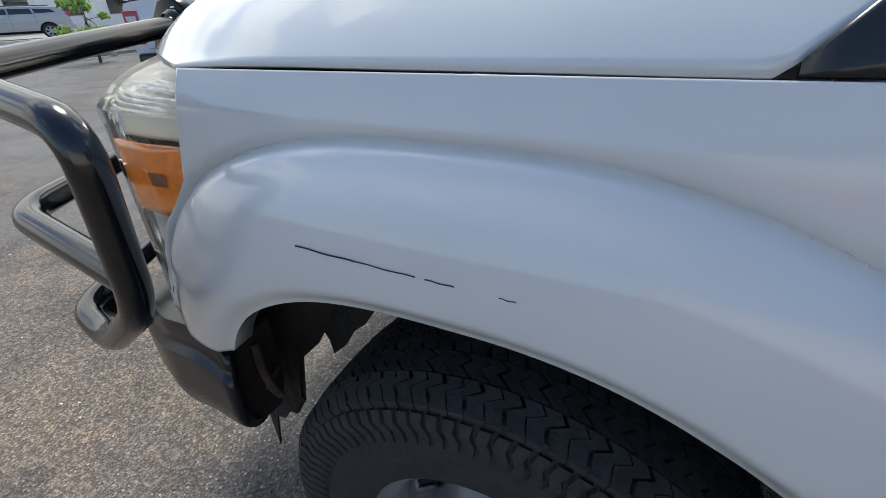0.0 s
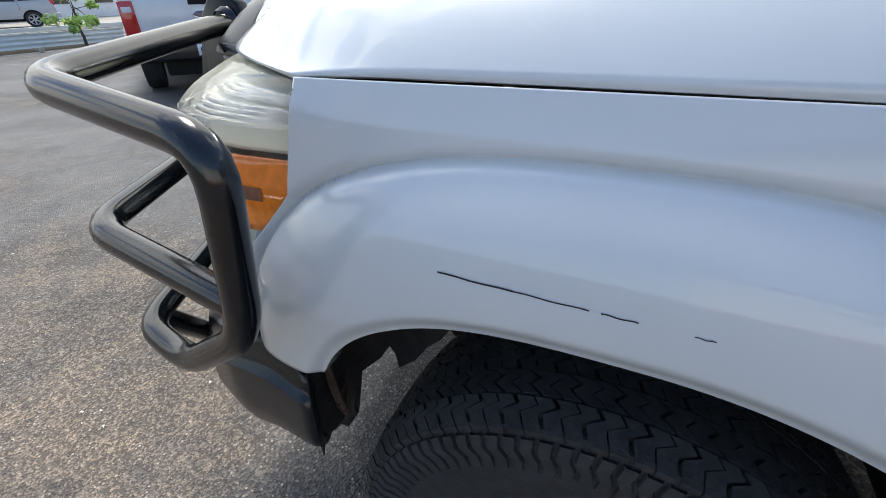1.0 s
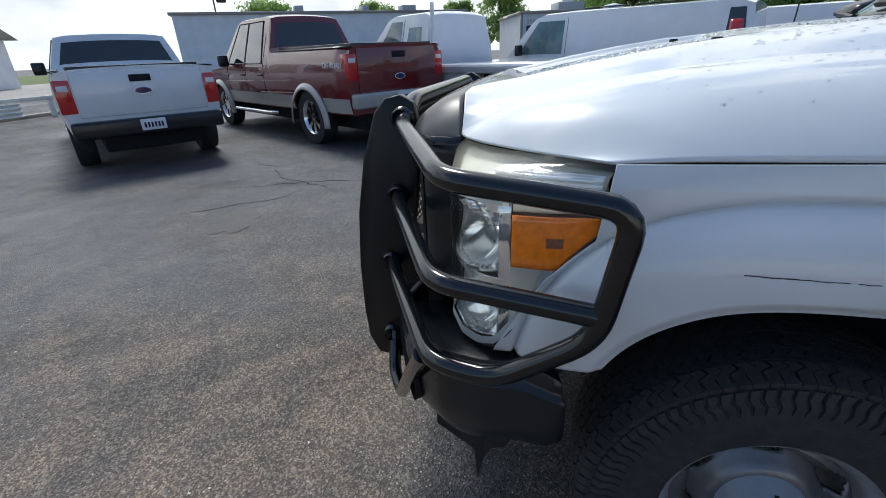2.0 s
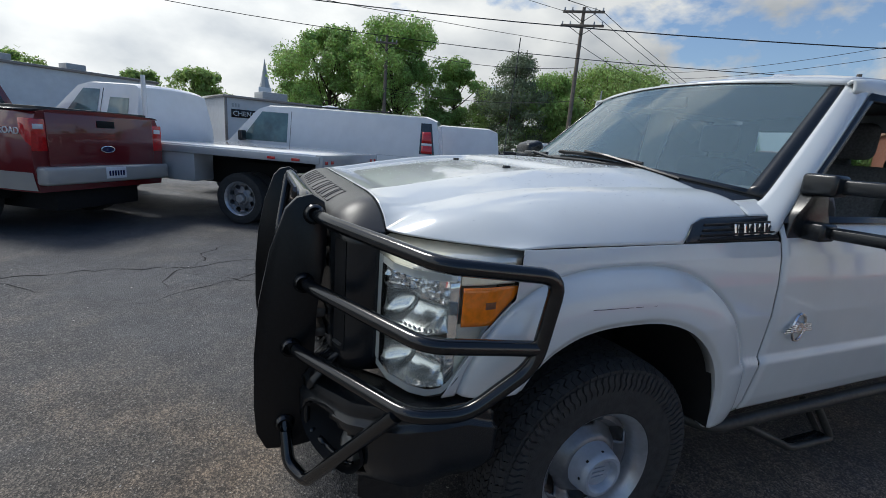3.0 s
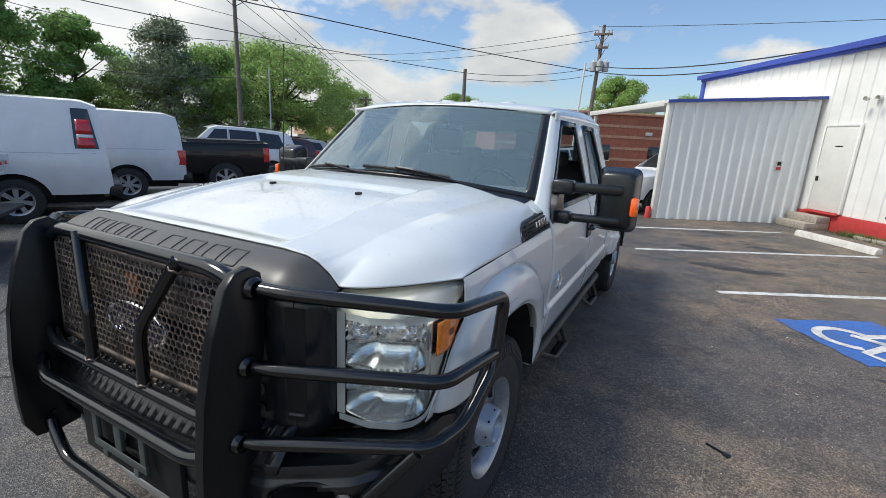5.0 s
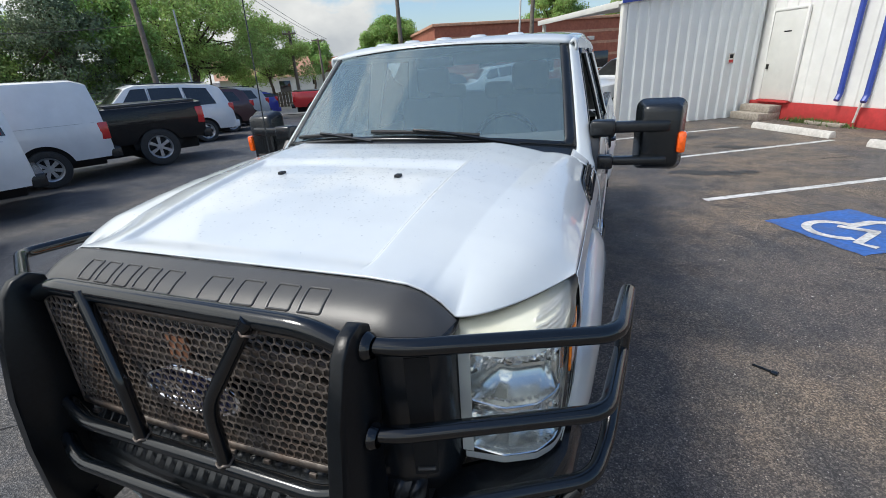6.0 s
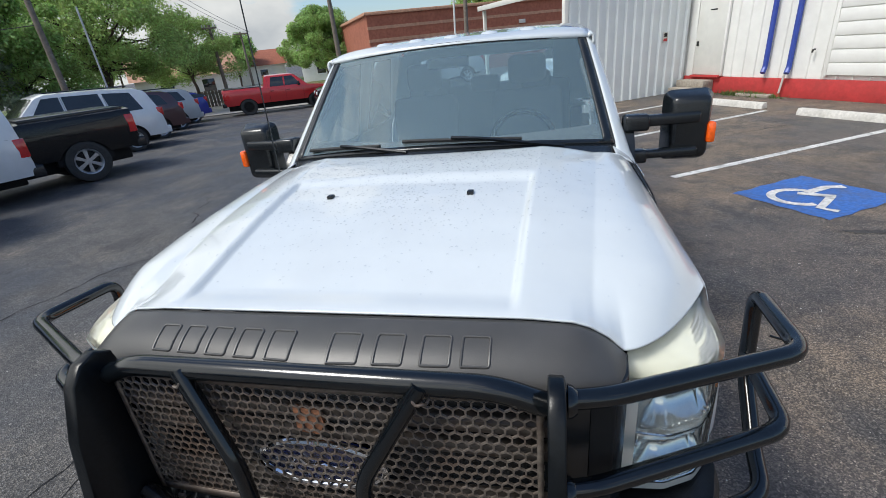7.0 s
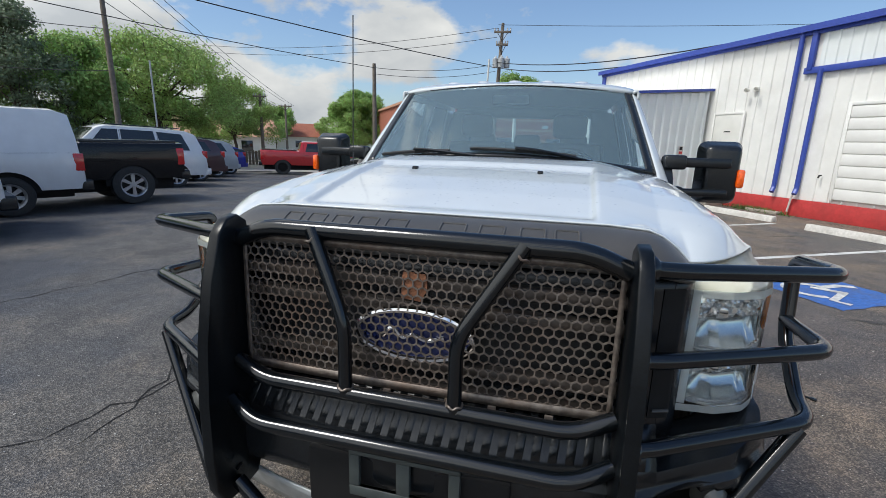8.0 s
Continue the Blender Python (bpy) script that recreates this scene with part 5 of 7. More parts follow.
for z0, z1 in ((0.858, 0.884), (1.257, 1.275)):
    sheet(lambda u, v: ((2 * u - 1) * 0.535, panel_y((2 * u - 1) * 0.535, z0) + 0.001, z0 + (z1 - z0) * v), 20, 1, bm)
for sx in (1, -1):
    sheet(lambda u, v: (sx * (0.521 + 0.014 * u), panel_y(0.52, 0.86 + 0.41 * v), 0.86 + 0.41 * v), 1, 8, bm)
part("panel_edge", bm, MESH_STEEL, guard, thick=0.004)
for x in (-0.47, -0.08, 0.10, 0.22, 0.37):
    part("panel_tab", box(bmesh.new(), (x, -0.004, 0.846), (x + 0.022, 0.004, 0.860), 0.002), MESH_STEEL, guard, "bare steel tab")
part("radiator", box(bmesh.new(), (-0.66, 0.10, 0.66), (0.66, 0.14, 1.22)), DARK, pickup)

# ---------------------------------------------------------------- ground and markings
WHITE_LINE = material("worn_white_marking", (0.62, 0.62, 0.60), 0.8, grain=0.15, grain_scale=30, stain=0.85, stain_scale=5, second=(0.14, 0.14, 0.14), bump=0.3, bump_scale=120)
BLUE_LINE = material("worn_blue_marking", (0.035, 0.13, 0.42), 0.75, grain=0.2, grain_scale=25, stain=0.6, stain_scale=4, second=(0.09, 0.10, 0.12), bump=0.3, bump_scale=120)
CONCRETE = material("cast_concrete", (0.62, 0.60, 0.56), 0.85, grain=0.12, grain_scale=25, stain=0.5, stain_scale=5, second=(0.33, 0.31, 0.28), bump=0.35, bump_scale=90)
STEP_CONC = material("weathered_concrete", (0.36, 0.32, 0.27), 0.9, grain=0.2, grain_scale=20, stain=0.5, stain_scale=6, second=(0.2, 0.17, 0.14), bump=0.4, bump_scale=80)
GRASS = material("mown_grass", (0.10, 0.14, 0.035), 0.9, grain=0.4, grain_scale=8, stain=0.5, stain_scale=0.6, second=(0.19, 0.17, 0.08), bump=0.6, bump_scale=30)
PALE_ROAD = material("pale_road", (0.36, 0.34, 0.31), 0.85, grain=0.15, grain_scale=6, stain=0.4, stain_scale=0.6, bump=0.2, bump_scale=60)
CRACK = material("crack_in_asphalt", (0.012, 0.012, 0.013), 0.95, grain=0.4, grain_scale=40)
WHITE_STEEL = material("white_ribbed_steel", (0.80, 0.80, 0.77), 0.5, grain=0.03, grain_scale=3, stain=0.3, stain_scale=1.4, second=(0.60, 0.58, 0.54), bump=0.03, bump_scale=8)
GREY_STEEL = material("galvanised_ribbed_steel", (0.74, 0.78, 0.78), 0.5, metal=0.0, grain=0.03, grain_scale=2, stain=0.15, stain_scale=0.6, second=(0.62, 0.64, 0.64))
RED_BASE = material("red_masonry_paint", (0.50, 0.045, 0.045), 0.7, grain=0.12, grain_scale=10, stain=0.4, stain_scale=2, second=(0.30, 0.05, 0.045), bump=0.2, bump_scale=40)
BLUE_TRIM = material("blue_trim_paint", (0.035, 0.07, 0.36), 0.4, grain=0.08, grain_scale=10, stain=0.2, stain_scale=4)
DOOR_PAINT = material("off_white_door_paint", (0.70, 0.70, 0.66), 0.45, grain=0.04, grain_scale=8, stain=0.3, stain_scale=2, second=(0.50, 0.48, 0.42))
BRICK_RED = material("red_brick", (0.36, 0.125, 0.078), 0.85, grain=0.2, grain_scale=6, stain=0.4, stain_scale=1.5, bump=0.3, bump_scale=15)
BRICK_TAN = material("tan_brick", (0.50, 0.28, 0.185), 0.85, grain=0.2, grain_scale=6, stain=0.3, stain_scale=1.5, bump=0.3, bump_scale=15)
POLE_WOOD = material("weathered_pole_wood", (0.19, 0.16, 0.13), 0.9, grain=0.25, grain_scale=8, stain=0.5, stain_scale=2, bump=0.5, bump_scale=30)
CABLE = material("black_cable", (0.02, 0.02, 0.022), 0.7, grain=0.2, grain_scale=10)
GREY_CAN = material("grey_transformer_paint", (0.42, 0.44, 0.45), 0.5, grain=0.1, grain_scale=8)
BARK = material("tree_bark", (0.085, 0.065, 0.048), 0.95, grain=0.35, grain_scale=6, bump=0.7, bump_scale=14)
LOT = pose(1.0, 12.1, 0, 0, 0, 31.8)       # the yard's own axes: x to the workshop wall, y along it away from the truck


def set_in(ob, m):
    ob.matrix_world = m
    return ob


def ground_z(x, y):
    """The yard is level round the truck and falls gently towards the far end of the parked row."""
    return -min(0.80, 0.035 * max(0.0, y - 8.0)) * smooth((-x - 4.0) / 5.0)


lines_x = [-260, -120, -80, -60, -45, -35, -28, -22] + [-18 + i for i in range(17)] + [0, 10, 40, 120, 260]
lines_y = [-260, -120, -40, 0] + [6 + i for i in range(26)] + [33, 36, 40, 60, 120, 260]
bm = bmesh.new()
rows = [[bm.verts.new((x, y, ground_z(x, y))) for x in lines_x] for y in lines_y]
for a, b in zip(rows, rows[1:]):
    for i in range(len(a) - 1):
        bm.faces.new((a[i], a[i + 1], b[i + 1], b[i]))
single("ground", bm, ASPHALT, "worn grey asphalt yard with brown grit and patches", "asphalt", kind="structure")


def strip_on_ground(name, x0, y0, x1, y1, w, mat, label, category, group="", z=0.004, m=LOT, wob=0.006, seed=0):
    rng = random.Random(seed)
    d = Vector((x1 - x0, y1 - y0, 0))
    n = Vector((-d.y, d.x, 0)).normalized() * w / 2
    k = max(4, int(d.length / 0.12))
    bm = bmesh.new()
    rows = []
    for i in range(k + 1):
        c = Vector((x0, y0, z)) + d * i / k
        rows.append((bm.verts.new(c + n * (1 + rng.uniform(-1, 1) * wob * 10)), bm.verts.new(c - n * (1 + rng.uniform(-1, 1) * wob * 10))))
    for a, b in zip(rows, rows[1:]):
        bm.faces.new((a[0], b[0], b[1], a[1]))
    return set_in(single(name, bm, mat, label, category, group, kind="structure"), m)


def lot(x, y):
    p = LOT.inverted() @ Vector((x, y, 0))
    return p.x, p.y


for i, (a, b) in enumerate((((2.17, 5.67), (6.4, 8.12)), ((1.0, 7.68), (4.96, 10.13)), ((0.2, 9.8), (3.77, 12.01)))):
    strip_on_ground("parking_line", *lot(*a), *lot(*b), 0.11, WHITE_LINE, "worn white parking line on asphalt", "marking", "parking lines", seed=i)

# wheelchair bay marking: blue field with a white figure
bay_c = lot(3.40, 4.78)
BAY = LOT @ pose(bay_c[0], bay_c[1], 0)
bm = sheet(lambda u, v: ((u - 0.5) * 1.12 + 0.012 * math.sin(23 * v), (v - 0.5) * 1.04 + 0.012 * math.sin(19 * u), 0.005), 12, 12)
bay = set_in(single("bay_marking", bm, BLUE_LINE, "worn blue square painted on asphalt with white wheelchair sign", "marking", kind="structure"), BAY)


def flat_path(name, pts, w, z, parent):
    bm = bmesh.new()
    p = [Vector((*q, z)) for q in pts]
    rows = []
    for i, q in enumerate(p):
        d = (p[min(i + 1, len(p) - 1)] - p[max(i - 1, 0)]).normalized()
        n = Vector((-d.y, d.x, 0)) * w / 2
        rows.append((bm.verts.new(q + n), bm.verts.new(q - n)))
    for a, b in zip(rows, rows[1:]):
        bm.faces.new((a[0], b[0], b[1], a[1]))
    return part(name, bm, WHITE_LINE, parent, "white wheelchair figure stroke")


arc = [(-0.17 + 0.25 * math.cos(t), 0.05 + 0.25 * math.sin(t)) for t in np.linspace(radians(17), radians(250), 24)]
flat_path("figure_stroke", arc, 0.085, 0.0095, bay)
flat_path("figure_stroke", [(0.02, 0.09), (0.34, 0.09), (0.42, 0.03), (0.48, 0.0)], 0.10, 0.010, bay)
flat_path("figure_stroke", [(-0.07, 0.13), (0.11, -0.15)], 0.09, 0.0105, bay)
flat_path("figure_stroke", [(0.11, -0.11), (-0.01, -0.16), (-0.33, -0.28), (-0.29, -0.43)], 0.08, 0.011, bay)


def wheel_stop(a, b):
    (x0, y0), (x1, y1) = lot(*a), lot(*b)
    c = Vector(((x0 + x1) / 2, (y0 + y1) / 2, 0))
    n = math.hypot(x1 - x0, y1 - y0)
    bm = slab([(-0.085, 0.0), (0.085, 0.0), (0.075, 0.07), (0.045, 0.125), (-0.045, 0.125), (-0.075, 0.07)], "x", -n / 2, n / 2, bevel=0.012)
    ob = single("wheel_stop", bm, CONCRETE, "white concrete wheel stop with scuffed edges", "wheel stop", "wheel stops")
    ob.matrix_world = LOT @ pose(c.x, c.y, 0, 0, 0, math.degrees(math.atan2(y1 - y0, x1 - x0)))


wheel_stop((4.05, 11.95), (5.02, 10.35))
wheel_stop((5.28, 9.5), (6.27, 7.95))
# low concrete kerb with weeds at the workshop wall
bm = box(bmesh.new(), (3.70, -2.75, 0.0), (3.90, -1.9, 0.07), 0.015)
set_in(single("drain_slab", bm, STEP_CONC, "old concrete slab under the downpipes", "slab", kind="structure"), LOT)

# cracks that run over the yard
def crack(x0, y0, x1, y1, seed, w=0.011):
    rng = random.Random(seed)
    d = Vector((x1 - x0, y1 - y0, 0))
    n = Vector((-d.y, d.x, 0)).normalized()
    k = max(6, int(d.length / 0.10))
    bm, off, rows = bmesh.new(), 0.0, []
    for i in range(k + 1):
        off += rng.uniform(-1, 1) * 0.075
        c = Vector((x0, y0, 0.003)) + d * i / k + n * off
        ww = w * rng.uniform(0.15, 1.0) * min(1, 4 * i / k, 4 * (1 - i / k) + 0.05)
        rows.append((bm.verts.new(c + n * ww), bm.verts.new(c - n * ww)))
    for a, b in zip(rows, rows[1:]):
        bm.faces.new((a[0], b[0], b[1], a[1]))
    single("crack", bm, CRACK, "jagged crack in the asphalt", "crack", "cracks", kind="structure")


for i, c in enumerate(((-2.6, -3.6, -3.4, 0.6), (-3.2, -1.0, -1.6, 1.6), (-4.2, -4.2, -2.4, -2.0), (-2.2, -1.4, -3.9, 1.9), (-5.0, 1.0, -3.0, 4.6), (-3.4, 3.2, -5.4, 6.0),
                       (-1.9, 0.2, -2.7, 3.4), (3.6, 3.7, 4.6, 4.5), (-2.8, -2.2, -1.5, -2.9), (3.4, 8.0, 5.0, 8.9), (1.9, 9.0, 3.3, 9.7), (-4.5, -0.6, -2.6, -0.9))):
    crack(*c, seed=i)
# oil stains in the bays
def oil_stain(x, y, w, h, seed):
    rng = random.Random(seed)
    bm = bmesh.new()
    ph = [rng.uniform(0, 6.28) for _ in range(4)]
    ring = []
    for k in range(40):
        a = 2 * math.pi * k / 40
        r = 1 + 0.22 * math.sin(2 * a + ph[0]) + 0.15 * math.sin(5 * a + ph[1]) + 0.08 * math.sin(9 * a + ph[2]) + rng.uniform(-0.05, 0.05)
        ring.append(bm.verts.new((x + w * r * math.cos(a), y + h * r * math.sin(a), 0.0035)))
    bm.faces.new(ring)
    single("oil_stain", bm, OIL, "dark oil stain soaked into the asphalt", "stain", "oil stains", kind="structure")


OIL = material("oily_asphalt", (0.030, 0.029, 0.028), 0.5, grain=0.7, grain_scale=90, stain=0.8, stain_scale=9, second=(0.055, 0.052, 0.050), bump=0.6, bump_scale=150)
for i, q in enumerate(((2.35, 7.2, 0.42, 0.20), (2.0, 8.65, 0.30, 0.16), (2.95, 7.3, 0.22, 0.10), (3.5, 3.75, 0.30, 0.05), (3.2, 9.4, 0.35, 0.18), (2.4, 10.7, 0.3, 0.2), (-1.7, -2.5, 0.30, 0.22))):
    oil_stain(*q, seed=60 + i)
# grit and litter lying about
bm = bmesh.new()
rng = random.Random(8)
for _ in range(1500):
    x, y = rng.uniform(-3.5, 4.2), rng.uniform(-3.2, 5.5)
    s = rng.uniform(0.002, 0.007)
    vs = [bm.verts.new((x + rng.uniform(-s, s) * 1.3, y + rng.uniform(-s, s) * 1.3, 0.001 + rng.uniform(0, s))) for _ in range(4)]
    for q in ((0, 1, 2), (0, 2, 3), (0, 3, 1), (1, 3, 2)):
        bm.faces.new([vs[i] for i in q])
single("loose_grit", bm, CONCRETE, "pale grit scattered on the asphalt", "grit", kind="stuff")
bm = box(bmesh.new(), (-0.06, -0.008, 0.0), (0.06, 0.008, 0.012), 0.004)
box(bm, (0.04, -0.02, 0.0), (0.075, 0.02, 0.014), 0.005)
single("broken_clip", bm, PLASTIC, "broken black plastic clip on the ground", "litter").matrix_world = pose(1.98, 2.05, 0, 0, 0, -30)

# far road, verge and grass
for name, pts, mat, z, lab, cat in (
        ("road", ((-60, -24), (60, -24), (60, -44), (-60, -44)), PALE_ROAD, 0.012, "pale sunlit street beyond the yard", "road"),
        ("verge", ((-60, -44), (60, -44), (60, -90), (-60, -90)), GRASS, 0.016, "mown grass beyond the street", "grass"),
        ("lawn", ((-90, 34), (-22, 34), (-22, 80), (-90, 80)), GRASS, 0.010, "grass under the trees", "grass"),
        ("side_road", ((-22, 21), (-9, 29), (-40, 70), (-52, 62)), PALE_ROAD, 0.014, "pale sandy side road", "road")):
    def spot(u, v):
        p = Vector(pts[0]).lerp(Vector(pts[1]), u).lerp(Vector(pts[3]).lerp(Vector(pts[2]), u), v)
        return p.x, p.y, ground_z(p.x, p.y) + z + 0.03 * (name == "side_road")
    single(name, sheet(spot, 30, 30), mat, lab, cat, kind="structure")

# ---------------------------------------------------------------- workshop with white ribbed walls
def ribbed(bm, m, width, height, pitch=0.30, depth=0.03, rib=0.045, slope=0.0):
    """A sheet-steel skin in the plane of m (x along, z up), ribs proud to -y."""
    prof, x = [(0.0, 0.0)], 0.06
    while x + rib * 1.6 < width:
        prof += [(x, 0), (x + rib * 0.35, -depth), (x + rib * 1.0, -depth), (x + rib * 1.35, 0)]
        x += pitch
    prof.append((width, 0.0))
    vs = [(bm.verts.new(m @ Vector((x, d, 0))), bm.verts.new(m @ Vector((x, d, height + slope * x)))) for x, d in prof]
    for a, b in zip(vs, vs[1:]):
        bm.faces.new((a[0], b[0], b[1], a[1]))


workshop = thing("workshop", "white ribbed steel workshop with red base and blue trim", "workshop", LOT, kind="structure")
# the wall runs along local y; its outside looks to -x
core = box(bmesh.new(), (4.005, -14.0, 0.0), (16.0, 5.15, 4.20))
part("wall", core, WHITE_STEEL, workshop)
bm = bmesh.new()
ribbed(bm, Matrix.Translation((3.998, 5.15, 0.42)) @ pose(0, 0, 0, 0, 0, -90), 19.1, 3.80, 0.31, 0.028)
part("wall_cladding", bm, WHITE_STEEL, workshop, "white ribbed cladding")
part("base_course", box(bmesh.new(), (3.955, -14.0, 0.0), (4.02, 0.0, 0.41), 0.008), RED_BASE, workshop, "red painted base")
roof_bm = slab([(3.80, 4.25), (16.2, 5.75), (16.2, 5.90), (3.80, 4.39)], "y", -14.2, 5.30)
part("roof", roof_bm, BLUE_TRIM, workshop, "blue-edged roof")
part("eave_trim", box(bmesh.new(), (3.90, -14.0, 4.18), (3.975, 5.2, 4.40), 0.01), BLUE_TRIM, workshop, "blue eave trim")
part("corner_trim", box(bmesh.new(), (3.93, 5.02, 0.0), (4.04, 5.19, 4.30), 0.01), BLUE_TRIM, workshop, "blue corner trim")
part("ledge_trim", box(bmesh.new(), (3.90, -14.0, 3.32), (3.99, -2.58, 3.46), 0.01), BLUE_TRIM, workshop, "blue ledge")
bm = bmesh.new()
ribbed(bm, Matrix.Translation((3.962, -2.86, 3.46)) @ pose(0, 0, 0, 0, 0, -90), 11.0, 0.72, 0.24, 0.03)
part("skylight_panel", bm, GREY_STEEL, workshop, "greenish grey translucent panels")
for y in (-2.41, -2.97):
    top = 4.30 if y > -2.5 else 3.40
    p = tube([(3.90, y, top), (3.90, y, 0.66), (3.82, y - 0.02, 0.54)], 0.055, 0.05, seg=8)
    part("downpipe", p, BLUE_TRIM, workshop, "blue downpipe")
part("downpipe", box(bmesh.new(), (3.88, -2.76, 3.40), (3.97, -2.64, 4.30), 0.01), BLUE_TRIM, workshop, "blue upper downpipe")
part("drain_pipe", tube([(3.88, -2.93, 0.66), (3.88, -2.86, 0.10)], 0.022, seg=8), CONCRETE, workshop)
# side door with steps
dr = part("door", box(bmesh.new(), (3.93, -1.175, 0.46), (3.965, -0.315, 2.50), 0.004), DOOR_PAINT, workshop, "off-white steel door")
bm = box(bmesh.new(), (3.915, -1.23, 0.44), (3.975, -1.175, 2.56), 0.006)
box(bm, (3.915, -0.315, 0.44), (3.975, -0.26, 2.56), 0.006)
box(bm, (3.915, -1.175, 2.50), (3.975, -0.315, 2.56), 0.006)
part("door_frame", bm, WHITE_STEEL, dr)
part("handle", box(bmesh.new(), (3.90, -0.42, 1.18), (3.93, -0.36, 1.30), 0.008), STEP_METAL, dr)
part("threshold", box(bmesh.new(), (3.86, -1.19, 0.40), (3.97, -0.29, 0.452), 0.006), RED_BASE, dr, "red threshold")
part("door_notice", box(bmesh.new(), (3.925, -0.87, 2.02), (3.93, -0.67, 2.05)), DARK, dr)
bm = box(bmesh.new(), (3.30, -1.02, 0.0), (3.94, -0.12, 0.17), 0.012)
part("step", bm, STEP_CONC, workshop, "rough concrete step")
part("step", box(bmesh.new(), (3.58, -1.02, 0.17), (3.94, -0.12, 0.34), 0.012), STEP_CONC, workshop, "rough concrete step")
# sectional door with vent window
rd = part("sectional_door", box(bmesh.new(), (3.95, -6.8, 0.50), (3.972, -3.73, 2.55)), DOOR_PAINT, workshop, "white slatted sectional door")
for i in range(8):
    z = 0.51 + 0.255 * i
    part("panel", box(bmesh.new(), (3.925, -6.78, z), (3.955, -3.76, z + 0.235), 0.006), WHITE_STEEL, rd)
bm = box(bmesh.new(), (3.915, -3.76, 0.48), (3.985, -3.68, 2.62), 0.006)
box(bm, (3.915, -6.86, 2.55), (3.985, -3.76, 2.62), 0.006)
part("door_frame", bm, WHITE_STEEL, rd)
vt = part("vent_window", box(bmesh.new(), (3.905, -5.6, 1.46), (3.935, -4.64, 2.27), 0.006), DOOR_PAINT, workshop, "louvred vent window")
for i in range(12):
    z = 1.52 + 0.058 * i
    part("louvre", box(bmesh.new(), (-0.02, -5.55, -0.004), (0.02, -4.69, 0.004), m=pose(3.895, 0, z, 0, 40, 0)), STEP_CONC, vt)
# twin flood lamp
fl = part("flood_lamp", box(bmesh.new(), (3.89, -1.50, 3.05), (3.97, -1.36, 3.15), 0.01), DOOR_PAINT, workshop, "white twin flood lamp")
for y in (-1.56, -1.28):
    part("lamp_head", lathe([(-0.10, 0.055), (-0.09, 0.06), (0.0, 0.035), (0.02, 0.0)], 16, axis="x", centre=(3.86, y, 3.08)), DOOR_PAINT, fl)
part("tap", tube([(3.95, -3.42, 1.02), (3.88, -3.42, 1.02), (3.87, -3.42, 0.96)], 0.018, 0.02, seg=8), STEP_METAL, workshop)
# weeds at the wall's foot
LEAF = material("weed_leaf", (0.10, 0.15, 0.04), 0.7, grain=0.4, grain_scale=5)
bm = bmesh.new()
rng = random.Random(3)
for _ in range(700):
    x, y = 3.86 - abs(rng.gauss(0, 0.08)), rng.gauss(-2.1, 0.35)
    h, a = rng.uniform(0.03, 0.16), rng.uniform(0, 6.28)
    d = Vector((math.cos(a), math.sin(a), 0)) * 0.012
    t = Vector((rng.uniform(-0.06, 0.06), rng.uniform(-0.06, 0.06), h))
    p = Vector((x, y, 0))
    bm.faces.new([bm.verts.new(p - d), bm.verts.new(p + d), bm.verts.new(p + t)])
set_in(single("weeds", bm, LEAF, "green weeds along the wall's foot", "weeds", kind="stuff"), LOT)

# grey shed in front of the workshop, with an open carport behind it
shed = thing("steel_shed", "grey ribbed steel lean-to shed beside the workshop", "shed", LOT, kind="structure")
bm = bmesh.new()
ribbed(bm, pose(0.0, 0.0, 0.0), 3.93, 2.86, 0.285, 0.055, 0.085, slope=0.075)
part("wall", bm, GREY_STEEL, shed, "galvanised ribbed wall", angle=20)
part("corner_post", box(bmesh.new(), (-0.06, -0.05, 0.0), (0.05, 0.08, 2.86), 0.008), DOOR_PAINT, shed, "pale corner post")
part("roof", slab([(-0.10, 2.87), (3.98, 3.18), (3.98, 3.24), (-0.10, 2.93)], "y", -0.09, 4.95), WHITE_STEEL, shed, "thin white steel roof")
part("roof_trim", slab([(-0.12, 2.868), (3.98, 3.178), (3.98, 3.25), (-0.12, 2.94)], "y", -0.12, -0.092), BLUE_TRIM, shed, "thin blue edge")
part("fascia", box(bmesh.new(), (-0.12, 0.08, 2.80), (-0.08, 4.95, 2.94), 0.005), DOOR_PAINT, shed, "white fascia board")
part("post", box(bmesh.new(), (-0.04, 4.65, 0.0), (0.06, 4.75, 2.80), 0.008), DOOR_PAINT, shed)
part("notice", box(bmesh.new(), (3.04, -0.048, 1.36), (3.20, -0.036, 1.62), 0.003), CONCRETE, shed, "small notice plate")
part("notice_mark", box(bmesh.new(), (3.07, -0.052, 1.50), (3.17, -0.048, 1.59), 0.001), DARK, shed)
part("notice_mark", box(bmesh.new(), (3.06, -0.052, 1.39), (3.18, -0.048, 1.46), 0.001), RED_BASE, shed)
single("red_bollard", lathe([(0.0, 0.07), (0.26, 0.07), (0.30, 0.05), (0.31, 0.0)], 16, axis="z"), RED_BASE, "short red post at the shed's corner", "bollard").matrix_world = LOT @ pose(-0.16, -0.02, 0)

